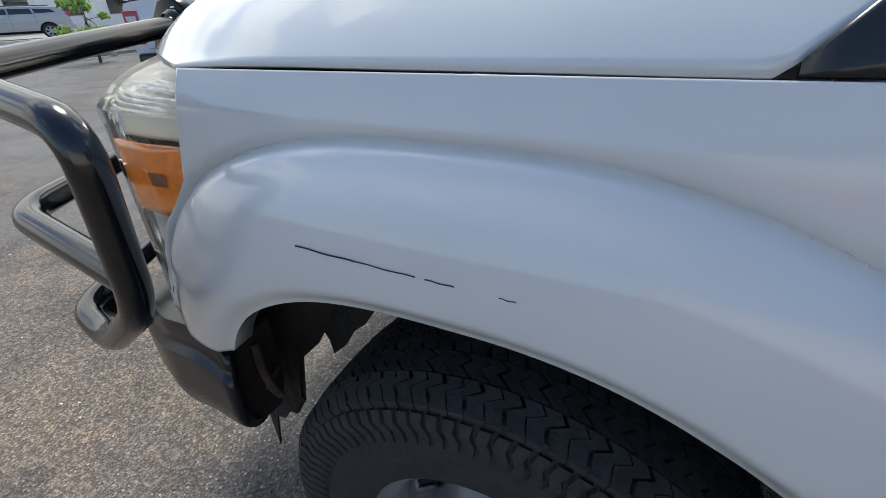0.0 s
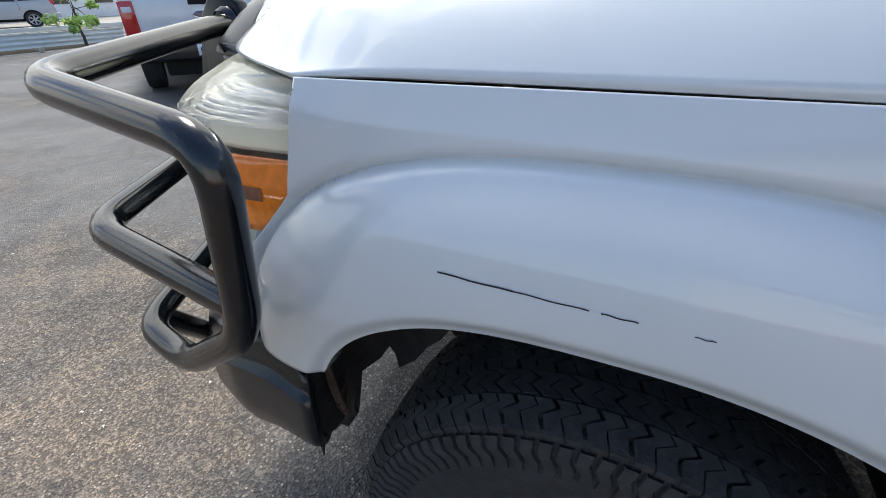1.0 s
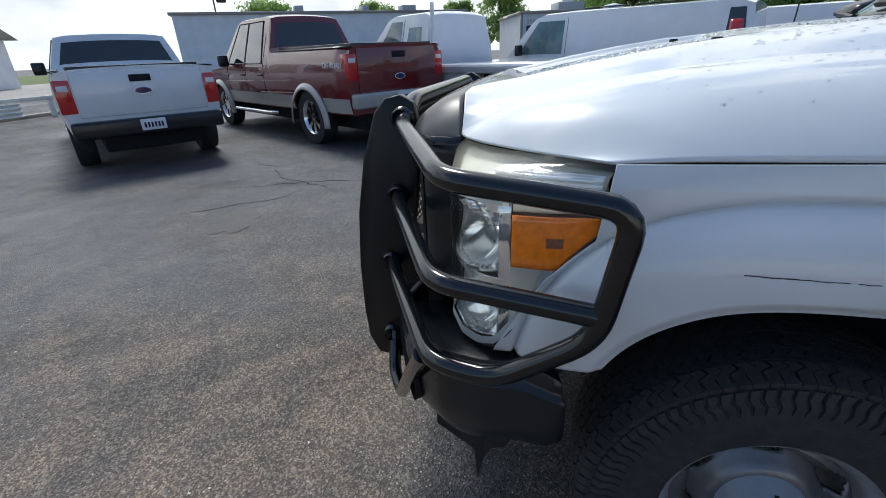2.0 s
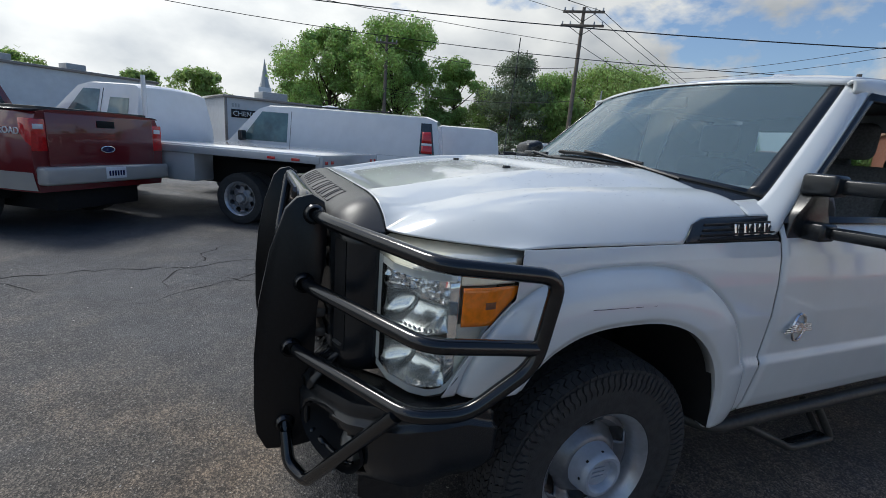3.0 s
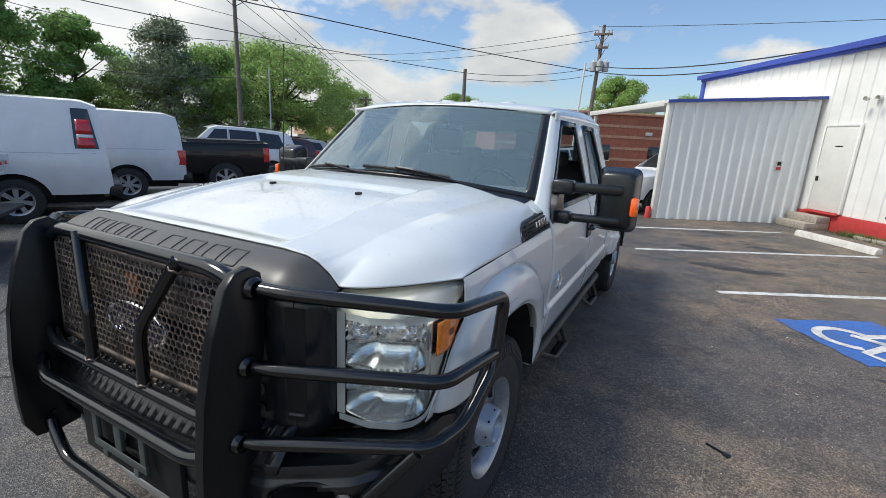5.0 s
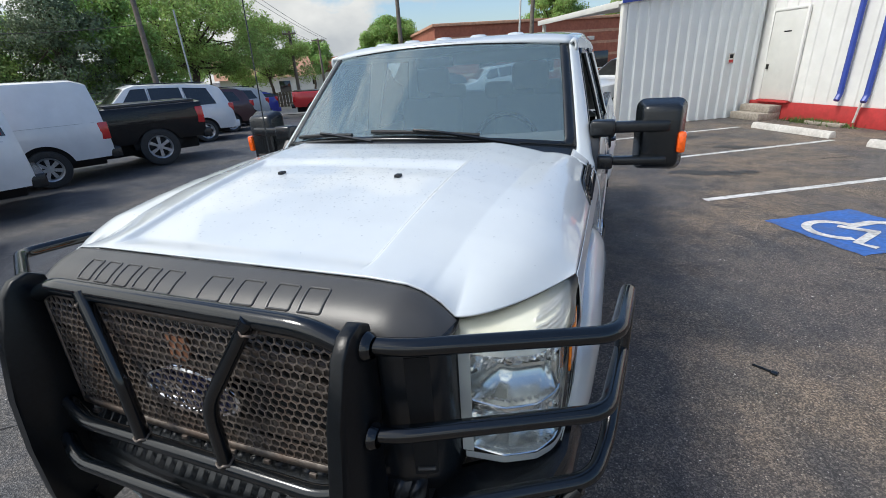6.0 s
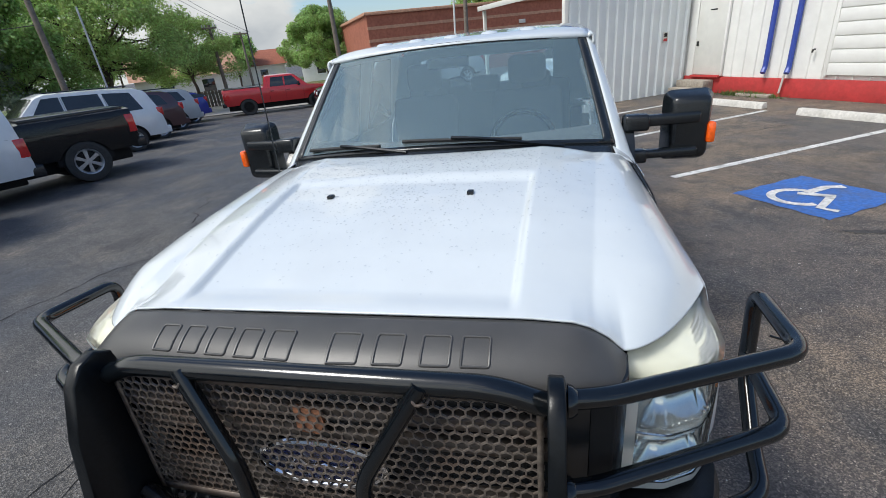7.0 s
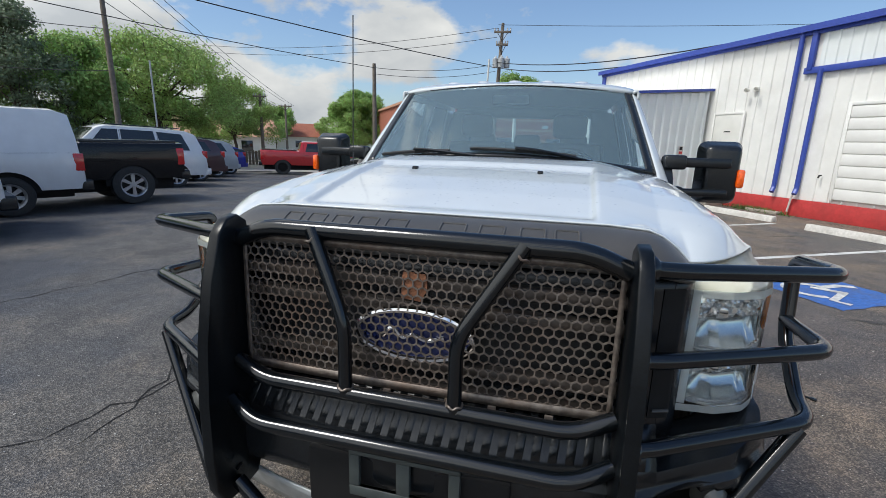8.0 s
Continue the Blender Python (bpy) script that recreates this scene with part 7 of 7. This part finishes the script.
# flatbed truck
FL = at_rear_axle(-6.70, 0.20, 5.2, HEAD)
flat = thing("flatbed_truck", "white cab truck with long steel flatbed", "truck", FL, "parked vehicles")
top = ((0.0, 0.85), (0.05, 1.20), (0.28, 1.28), (1.25, 1.40), (1.38, 1.43), (1.95, 2.02), (2.15, 2.08), (3.05, 2.08), (3.16, 2.02), (3.20, 1.25), (3.22, 0.80))
s = Shell(top, 0.98, 1.38, 0.62, (1.0,), 0.50, 0.26)
s.skin(WHITE_PAINT, flat, "cab", "white cab")
s.pane(flat, (1.70, 1.42), (2.08, 1.96), (2.42, 1.42), (2.42, 1.96), PALE_GLASS, "door_window")
s.pane(flat, (2.62, 1.55), (2.64, 1.84), (3.02, 1.55), (3.00, 1.84), PALE_GLASS, "quarter_window")
s.top_pane(flat, 1.46, 1.92, PALE_GLASS, "windscreen")
door_bits(flat, s, ((1.62, 0.70, 1.38), (2.48, 0.70, 1.98)), ((2.34, 1.20),), 1.80, 1.42)
bm = box(bmesh.new(), (-1.17, 3.30, 1.08), (1.17, 6.56, 1.20), 0.02)
bed = part("deck", bm, WHITE_PAINT, flat, "pale steel flatbed deck")
part("deck_rail", box(bmesh.new(), (1.165, 3.30, 1.06), (1.20, 6.59, 1.17), 0.01), SILVER, bed)
part("tail_beam", box(bmesh.new(), (-1.18, 6.52, 0.98), (1.18, 6.64, 1.20), 0.015), SILVER, bed)
for x in (-1.05, -0.85, 0.85, 1.05):
    part("tail_lamp", box(bmesh.new(), (x - 0.05, 6.635, 1.06), (x + 0.05, 6.65, 1.11), 0.006), RED_LENS, bed)
for y in (5.75, 6.15):
    part("side_lamp", box(bmesh.new(), (1.198, y, 1.085), (1.212, y + 0.13, 1.125), 0.005), RED_LENS, bed)
part("ramp_leg", box(bmesh.new(), (0.95, 6.42, 0.50), (1.10, 6.60, 1.0), 0.01), STEP_METAL, bed, "steel leg under the tail")
part("tow_plate", box(bmesh.new(), (-0.9, 6.26, 0.48), (1.12, 6.8, 0.53), 0.01), STEP_METAL, bed)
part("tool_box", box(bmesh.new(), (0.72, 3.36, 0.62), (1.16, 4.45, 1.06), 0.015), SILVER, flat, "silver tool box")
part("frame", box(bmesh.new(), (-0.45, 0.6, 0.55), (0.45, 6.38, 0.95), 0.02), DARK, flat)
part("exhaust_stack", tube([(0.80, 3.26, 0.9), (0.80, 3.26, 2.22)], 0.035), WHITE_PAINT, flat)
for sx in (1, -1):
    road_wheel(flat, sx * 0.86, 1.0, 0.41, 0.41, 0.25, sx, rim=0.265, tread=False)
    road_wheel(flat, sx * 1.0, 5.2, 0.41, 0.41, 0.25, sx, rim=0.265, tread=False)
    road_wheel(flat, sx * 0.72, 5.2, 0.41, 0.41, 0.25, sx, rim=0.265, tread=False)

# ---------------------------------------------------------------- trees
def leaf_material(name, c, spread=0.35, thin=0.35):
    m = bpy.data.materials.new(name)
    m.use_nodes = True
    n, l = m.node_tree.nodes, m.node_tree.links
    b = n["Principled BSDF"]
    b.inputs["Roughness"].default_value = 0.55
    geo, hs, mr, mr2 = n.new("ShaderNodeNewGeometry"), n.new("ShaderNodeHueSaturation"), n.new("ShaderNodeMapRange"), n.new("ShaderNodeMapRange")
    hs.inputs["Color"].default_value = (*c, 1)
    mr.inputs["To Min"].default_value, mr.inputs["To Max"].default_value = 1 - spread, 1 + spread
    mr2.inputs["To Min"].default_value, mr2.inputs["To Max"].default_value = 0.475, 0.515
    l.new(geo.outputs["Random Per Island"], mr.inputs["Value"])
    l.new(geo.outputs["Random Per Island"], mr2.inputs["Value"])
    l.new(mr.outputs["Result"], hs.inputs["Value"])
    l.new(mr2.outputs["Result"], hs.inputs["Hue"])
    l.new(hs.outputs["Color"], b.inputs["Base Color"])
    tr, mx = n.new("ShaderNodeBsdfTranslucent"), n.new("ShaderNodeMixShader")
    l.new(hs.outputs["Color"], tr.inputs["Color"])
    mx.inputs["Fac"].default_value = thin
    l.new(b.outputs["BSDF"], mx.inputs[1])
    l.new(tr.outputs["BSDF"], mx.inputs[2])
    l.new(mx.outputs["Shader"], n["Material Output"].inputs["Surface"])
    return m


OAK_LEAF = leaf_material("oak_leaves", (0.32, 0.45, 0.15), thin=0.6)
FRESH_LEAF = leaf_material("fresh_green_leaves", (0.30, 0.46, 0.14), thin=0.5)
DARK_LEAF = leaf_material("dark_cedar_foliage", (0.17, 0.225, 0.13))


def tree(label, x, y, height, spread, mat, seed, trunk_h=None, clumps=46, leaves=420, leaf=0.21, cone=0.0, lean=0.0, girth=0.028):
    """A tapered trunk with limbs, and a crown of leaf clumps with gaps between them."""
    rng = random.Random(seed)
    t = thing("tree", label, "tree", pose(x, y, 0, 0, 0, rng.uniform(0, 360)), "trees")
    trunk_h = trunk_h or height * 0.25
    bm = bmesh.new()

    def limb(a, b, r0, r1, k=5):
        pts = [a.lerp(b, i / k) + Vector((rng.uniform(-1, 1), rng.uniform(-1, 1), 0)) * r0 * 0.8 * (0 < i < k) for i in range(k + 1)]
        rings = []
        d = (b - a).normalized()
        s = d.orthogonal().normalized()
        u = d.cross(s)
        for i, p in enumerate(pts):
            r = r0 + (r1 - r0) * i / k
            rings.append([bm.verts.new(p + (s * math.cos(q) + u * math.sin(q)) * r) for q in (2 * math.pi * j / 7 for j in range(7))])
        for p, q in zip(rings, rings[1:]):
            for j in range(7):
                bm.faces.new((p[j], p[(j + 1) % 7], q[(j + 1) % 7], q[j]))
    base = height * girth
    fork = Vector((lean, 0, trunk_h))
    limb(Vector((0, 0, -0.9)), fork, base, base * 0.7)
    limb(fork, Vector((lean * 1.4, 0, height * (0.92 if cone else 0.7))), base * 0.7, base * 0.12)
    centres = []
    for i in range(clumps):
        f = rng.random()
        if cone:
            z = trunk_h * 0.8 + (height - trunk_h * 0.8) * f
            rr = spread * (1 - f) ** 0.75 * rng.uniform(0.35, 1.0) + 0.15
        else:
            z = trunk_h + (height - trunk_h) * (0.05 + 0.95 * f)
            rr = spread * math.sqrt(max(0.03, 1 - (2 * f - 0.75) ** 2 / 1.75)) * math.sqrt(rng.random())
        a = rng.uniform(0, 2 * math.pi)
        c = Vector((lean + rr * math.cos(a), rr * math.sin(a), z))
        centres.append(c)
        if i % 3 == 0:
            root = fork.lerp(Vector((lean * 1.4, 0, height * 0.7)), rng.uniform(0.0, 0.8))
            limb(root, c, base * 0.26, base * 0.05, 3)
    part("trunk", bm, BARK, t)
    rs = np.random.RandomState(seed)
    k = len(centres)
    size = (0.35 * height * 0.105 + 0.65 * spread * 0.30) * rs.uniform(0.45, 1.15, k)
    flat = 0.40 if cone else 0.72

    def unit(a):
        return a / np.maximum(1e-6, np.linalg.norm(a, axis=1, keepdims=True))
    d = unit(rs.normal(size=(k * leaves, 3)) * (1, 1, flat)) * (np.repeat(size, leaves) * (1 - 0.55 * rs.random(k * leaves) ** 2 + 0.12 * rs.normal(size=k * leaves)))[:, None]
    p = np.repeat(np.array([tuple(c) for c in centres]), leaves, axis=0) + d * (1, 1, 0.8)
    face = unit(unit(d) + np.array((0, 0, 0.25)) + 0.55 * rs.normal(size=p.shape))     # leaves look outward from their clump
    q = unit(np.cross(face, rs.normal(size=p.shape)))
    w = np.cross(face, q) * (leaf * rs.uniform(0.30, 0.60, len(p)))[:, None]
    q = q * (leaf * rs.uniform(0.5, 1.1, len(p)))[:, None]
    verts = np.stack((p - q * 0.5, p + w * 0.5 + q * 0.05, p + q * 0.5, p - w * 0.5), axis=1).reshape(-1, 3)
    faces = np.arange(len(verts)).reshape(-1, 4)
    me = bpy.data.meshes.new("crown")
    me.from_pydata(verts.tolist(), [], faces.tolist())
    me.materials.append(mat)
    o = new("crown", me)
    o.parent = t
    return t


tree("tall broad tree with bright sunlit leaves", -32.8, 9.6, 9.7, 3.9, FRESH_LEAF, 1, trunk_h=1.6, clumps=105, leaf=0.27)
tree("tall broad tree behind the vans", -35.8, 5.2, 9.0, 3.9, FRESH_LEAF, 2, trunk_h=1.6, clumps=95, leaf=0.27)
tree("smaller leafy tree at the street", -31.3, 13.9, 7.5, 2.2, FRESH_LEAF, 3, trunk_h=1.2, clumps=60, leaf=0.27)
tree("dark cedar with drooping layered branches", -25.8, 15.9, 7.4, 3.5, DARK_LEAF, 4, trunk_h=1.0, clumps=70, leaves=300, cone=1, leaf=0.18)
tree("dark spreading tree beside the cedar", -29.6, 15.6, 5.2, 3.2, OAK_LEAF, 14, trunk_h=0.8, clumps=40, leaf=0.2)
tree("leafy green tree beside the live oak", -25.6, 18.9, 6.3, 3.1, FRESH_LEAF, 5, trunk_h=0.9, clumps=85, leaf=0.22)
tree("spreading live oak over the parked cars", -25.9, 24.2, 7.3, 5.2, OAK_LEAF, 6, trunk_h=2.2, clumps=95, leaf=0.23, girth=0.045)
tree("spreading live oak over the parked cars", -25.6, 31.0, 5.4, 3.6, OAK_LEAF, 7, trunk_h=1.3, clumps=70, leaf=0.19)
tree("green tree by the far corner", -18.6, 39.6, 5.8, 2.8, FRESH_LEAF, 9, trunk_h=1.2, clumps=110, leaf=0.22)
tree("green tree behind the brick building", -4.0, 39.0, 7.0, 2.4, FRESH_LEAF, 10, trunk_h=2.0, clumps=90)
tree("green tree behind the brick building", 1.5, 41.5, 6.0, 2.0, FRESH_LEAF, 15, trunk_h=2.0, clumps=70)
for i, (x, y, h, w, mt) in enumerate(((-44, 63, 6.0, 4.0, FRESH_LEAF), (-52, 68, 5.6, 4.0, OAK_LEAF), (-36, 70, 5.4, 4.0, OAK_LEAF), (-30, 64, 4.6, 3.0, FRESH_LEAF), (-62, 60, 7.0, 5.0, OAK_LEAF))):
    tree("distant street tree in haze", x, y, h, w, mt, 20 + i, clumps=60, leaves=160, leaf=0.45)
for i, (x, y, h, w) in enumerate(((-52, -20, 6.4, 3.5), (-58, -6, 7.2, 3.5), (-60, -12, 6.6, 3.0), (-64, 6, 7.5, 4.0), (-46, -30, 6.6, 4.0))):
    tree("distant tree beyond the warehouse", x, y, h, w, OAK_LEAF, 40 + i, clumps=60, leaves=140, leaf=0.45)
# bush at the fence
tree("small bright bush at the fence", -6.5, -13.2, 1.9, 0.7, FRESH_LEAF, 31, trunk_h=0.4, clumps=16, leaves=70, leaf=0.16)


# ---------------------------------------------------------------- poles and wires
def utility_pole(label, x, y, height, arm_turn, arms=((0.25, 1.25),), cans=0, lean=(0, 0)):
    p = thing("utility_pole", label, "utility pole", pose(x, y, 0, 0, 0, arm_turn), "utility poles")
    bm = tube([(0, 0, -0.9), (lean[0] * 0.5, lean[1] * 0.5, height / 2), (lean[0], lean[1], height)], 0.14, seg=10)
    for v in bm.verts:
        k = 1 - 0.35 * v.co.z / height
        c = Vector((lean[0], lean[1], 0)) * v.co.z / height
        v.co.x, v.co.y = c.x + (v.co.x - c.x) * k, c.y + (v.co.y - c.y) * k
    part("pole", bm, POLE_WOOD, p)
    for drop, half in arms:
        z = height - drop
        a = part("cross_arm", box(bmesh.new(), (lean[0] - half, lean[1] - 0.16, z - 0.06), (lean[0] + half, lean[1] - 0.06, z + 0.06), 0.01), POLE_WOOD, p)
        for k in (-0.92, -0.55, 0.55, 0.92):
            part("insulator", lathe([(0, 0.035), (0.05, 0.05), (0.10, 0.03), (0.14, 0.045), (0.17, 0.0)], 8, axis="z", centre=(lean[0] + half * k, lean[1] - 0.11, z + 0.06)), GREY_CAN, a)
        for k in (-0.6, 0.6):
            part("arm_brace", tube([(lean[0] + half * k, lean[1] - 0.12, z - 0.05), (lean[0], lean[1] - 0.12, z - 0.5)], 0.018, seg=6), STEP_METAL, a)
    for i in range(cans):
        a = radians(200 + 70 * i)
        part("transformer", lathe([(0, 0.0), (0, 0.17), (0.5, 0.18), (0.55, 0.10), (0.62, 0.06), (0.70, 0.0)], 16, axis="z", centre=(lean[0] + 0.36 * math.cos(a), lean[1] + 0.36 * math.sin(a), height - 2.5)), GREY_CAN, p, "grey transformer can")
    return p


utility_pole("tall wooden utility pole with cross arm", -20.3, 16.5, 9.3, 55, ((0.25, 1.1), (0.95, 1.15)))
utility_pole("wooden pole with two grey transformers", -4.05, 27.65, 8.5, 10, ((0.5, 0.5), (1.2, 0.35)), cans=3, lean=(0.35, 0.1))
utility_pole("slim wooden pole behind the trucks", -29.0, 7.8, 8.1, 70, ((0.5, 0.7),))
utility_pole("bare wooden pole at the lane", -9.45, 21.9, 5.4, 0, ())
utility_pole("distant utility pole by the street", -23.2, 31.3, 4.9, 30, ((0.2, 0.5),))
utility_pole("distant utility pole by the street", -48.1, 2.5, 7.7, 80, ((0.4, 1.0),))
utility_pole("distant utility pole by the street", -30.0, 45.0, 5.2, 30, ((0.2, 0.7),))
single("lamp_mast", tube([(0, 0, 0), (0, 0, 5.0)], 0.04, seg=8), GREY_CAN, "thin grey lamp mast by the trees", "mast").matrix_world = pose(-19.2, 17.6, 0)
single("lamp_mast", tube([(0, 0, 0), (0.25, 0, 6.2)], 0.05, seg=8), DOOR_PAINT, "white metal mast beside the carport", "mast").matrix_world = pose(-4.4, 26.0, 0)


def wire(a, b, sag=0.5, r=0.013, n=16):
    a, b = Vector(a), Vector(b)
    pts = [a.lerp(b, i / n) - Vector((0, 0, sag * 4 * (i / n) * (1 - i / n))) for i in range(n + 1)]
    single("overhead_wire", tube(pts, r, seg=5), CABLE, "thin black overhead wire", "wire", "overhead wires")


P1 = (-20.3, 16.5)
for dx, dy, dz in ((-0.6, -0.8, 9.1), (0.0, 0.0, 9.4), (0.6, 0.8, 9.1), (0.0, 0.0, 7.4)):
    wire((P1[0] + dx, P1[1] + dy, dz), (-17.0 + dx, -22.0, dz + 3.0 if dz > 8 else dz), 0.5)
    wire((P1[0] + dx, P1[1] + dy, dz), (-30.0 + dx, 45.0 + dy, dz - 4.0 if dz > 8 else 4.6), 0.4, 0.016)
wire((-29.5, -14.0, 9.0), (-4.0, 27.6, 6.0), 0.9, 0.022)
wire((-29.7, -14.0, 8.6), (-9.4, 21.9, 5.2), 0.9, 0.016)
wire((-9.4, 21.9, 5.2), (-4.0, 27.6, 6.2), 0.25)
wire((-9.4, 21.9, 4.9), (-4.0, 27.6, 5.8), 0.25)
wire((-4.0, 27.6, 6.3), (9.0, 11.0, 5.0), 0.7, 0.022)
wire((-4.0, 27.6, 6.0), (9.0, 10.6, 4.9), 0.8, 0.022)
wire((-4.0, 27.7, 8.4), (40.0, 30.0, 9.0), 0.6)
wire((-4.0, 27.6, 8.2), (-30.0, 33.0, 9.0), 0.6, 0.014)
wire((-4.0, 27.6, 7.7), (-30.0, 33.0, 8.5), 0.6, 0.014)
wire((-29.0, 7.8, 7.5), P1 + (6.2,), 0.5, 0.016)
wire((-29.0, 7.8, 4.8), P1 + (4.4,), 0.4, 0.016)
wire((-48.1, 2.5, 7.2), (-29.0, 7.8, 7.4), 0.4, 0.016)

# ---------------------------------------------------------------- what closes the yard behind the parked row
warehouse = thing("warehouse", "long low white warehouse behind the parked row", "warehouse", pose(-21.1, -19.9, 0, 0, 0, 125.8), kind="structure")
OFFICE = pose(-25.97, -1.74, 0, 0, 0, 108)
OFFICE_WALL = material("white_render", (0.68, 0.69, 0.70), 0.8, grain=0.04, grain_scale=3, stain=0.3, stain_scale=0.7, second=(0.55, 0.55, 0.55))
WH_WALL = material("dull_white_steel", (0.82, 0.83, 0.84), 0.6, grain=0.05, grain_scale=2, stain=0.4, stain_scale=0.8, second=(0.58, 0.59, 0.60))
part("wall", box(bmesh.new(), (0, 0, 0), (17.4, 14, 3.65)), WH_WALL, warehouse)
part("roof_edge", box(bmesh.new(), (-0.15, -0.12, 3.65), (17.5, 14.1, 3.80), 0.02), TAUPE, warehouse, "brown roof edge")
for x, w in ((6.5, 0.5), (13.2, 0.9), (10.6, 0.4)):
    part("roof_unit", box(bmesh.new(), (x, 0.6, 3.80), (x + w, 1.6, 4.15), 0.03), GREY_CAN, warehouse)
part("roof_mast", tube([(2.2, 0.5, 3.8), (2.2, 0.5, 4.95)], 0.04, seg=8), STEP_METAL, warehouse)
part("roof_flood", box(bmesh.new(), (2.35, 0.3, 4.30), (2.85, 0.7, 4.55), 0.04), STEP_METAL, warehouse)

office = thing("office_building", "low white office building with black sign board", "building", OFFICE, kind="structure")
part("wall", box(bmesh.new(), (0, 0, 0), (8, 6, 3.03)), OFFICE_WALL, office)
part("roof_edge", box(bmesh.new(), (-0.12, -0.12, 3.03), (8.1, 6.1, 3.17), 0.02), TAUPE, office, "brown roof edge")
part("corner_trim", box(bmesh.new(), (-0.04, -0.04, 0), (0.10, 0.03, 3.03), 0.01), TAUPE, office)
part("roof_unit", box(bmesh.new(), (3.0, 3.0, 3.17), (4.6, 4.6, 3.80), 0.04), GREY_CAN, office)
sg = part("sign_board", box(bmesh.new(), (0.30, -0.035, 2.02), (2.42, -0.004, 2.46), 0.006), BLACK_PAINT, office, "black sign board with white letters")
lettering("sign_letters", "CHENANGO", 0.36, pose(0.38, -0.036, 2.115), PLATE_WHITE, sg)
lettering("small_letters", "BUILDING", 0.27, pose(1.25, -0.004, 1.72), GREY_CAN, office)
for i in range(3):
    part("number_bar", box(bmesh.new(), (0.34 + 0.15 * i, -0.010, 2.56), (0.44 + 0.15 * i, -0.002, 2.76)), GREY_CAN, office)

steeple = thing("church_steeple", "slender grey church steeple far away", "church")
steeple.matrix_world = pose(-118, 1.6, 0)
part("tower", box(bmesh.new(), (-1.4, -1.4, 0), (1.4, 1.4, 11.0), 0.05), WH_WALL, steeple)
part("spire", lathe([(11.0, 1.3), (12.2, 0.9), (17.4, 0.03)], 8, axis="z"), GREY_CAN, steeple, "grey pointed spire")

# white rail fence and steel guard rail at the street
fence = thing("rail_fence", "white rail fence with ribbed guard rail at the street", "fence", pose(-9.5, -14.7, 0, 0, 0, -4))
for i in range(7):
    part("post", box(bmesh.new(), (1.6 * i, -0.06, 0), (1.6 * i + 0.12, 0.06, 0.62), 0.01), DOOR_PAINT, fence)
part("rail", box(bmesh.new(), (-0.2, 0.06, 0.50), (10.0, 0.12, 0.62), 0.01), DOOR_PAINT, fence)
part("guard_rail", sheet(lambda u, v: (1.0 + 4.0 * u, 0.16 + 0.03 * math.cos(v * 6 * math.pi), 0.12 + 0.36 * v), 2, 30), GREY_STEEL, fence, "ribbed steel guard rail", thick=0.006)
part("plank", box(bmesh.new(), (4.9, 0.10, 0.08), (5.9, 0.16, 0.34), 0.01, m=pose(0, 0, 0, 0, 4, 0)), STEP_CONC, fence)
bm = box(bmesh.new(), (-26, -15.4, 0.0), (16, -15.1, 0.10), 0.02)
single("yard_kerb", bm, STEP_CONC, "low worn kerb at the yard's edge", "kerb", kind="structure")
suv("silver car on the far side of the street", at_rear_axle(-13.2, -29.0, 3.9, 66), SILVER, height=1.5)
house = thing("far_house", "pale house with posts across the street", "house", pose(-24, -46, 0, 0, 0, 8), kind="structure")
part("wall", box(bmesh.new(), (0, 0, 0), (22, 8, 3.2)), WH_WALL, house)
part("roof", slab([(-0.6, 3.2), (22.6, 3.2), (20.0, 5.0), (2.0, 5.0)], "y", -0.6, 8.6), TAUPE, house)
for i in range(6):
    part("window", box(bmesh.new(), (2 + 3.4 * i, 7.95, 0.9), (3.4 + 3.4 * i, 8.06, 2.2), 0.01), TINTED, house)


def small_house(label, m, w, d, h, roof_mat):
    ho = thing("far_house", label, "house", m, kind="structure")
    part("wall", box(bmesh.new(), (0, 0, -0.2), (w, d, h)), DOOR_PAINT, ho)
    part("roof", slab([(-0.5, h), (d + 0.5, h), (d / 2, h + d * 0.32)], "x", -0.4, w + 0.4), roof_mat, ho, "low gable roof")
    for x in (0.22, 0.62):
        win = part("window", box(bmesh.new(), (w * x, -0.03, 0.9), (w * x + 1.1, 0.03, 2.0), 0.01), TINTED, ho)
        part("sill", box(bmesh.new(), (w * x - 0.08, -0.08, 0.82), (w * x + 1.18, 0.0, 0.90), 0.01), WH_WALL, win)


small_house("small cream house with brown roof under the oaks", pose(-36.0, 36.0, -0.8, 0, 0, 45), 9, 6, 2.4, BRICK_TAN)
small_house("small cream house with red roof across the side road", pose(-47.0, 62.0, -0.8, 0, 0, 40), 10, 7, 2.6, BRICK_RED)
small_house("pale house behind the corner trees", pose(-31.0, 58.0, -0.8, 0, 0, 20), 9, 7, 2.6, TAUPE)
yard_fence = thing("board_fence", "weathered wooden board fence under the oaks", "fence", pose(-29.5, 29.5, -0.8, 0, 0, 40))
for i in range(24):
    part("board", box(bmesh.new(), (0.26 * i, 0.0, 0.0), (0.26 * i + 0.22, 0.025, 1.25 + 0.03 * math.sin(2.3 * i)), 0.004), POLE_WOOD, yard_fence)
for z in (0.3, 1.0):
    part("rail", box(bmesh.new(), (0, 0.025, z), (6.2, 0.07, z + 0.09), 0.004), POLE_WOOD, yard_fence)
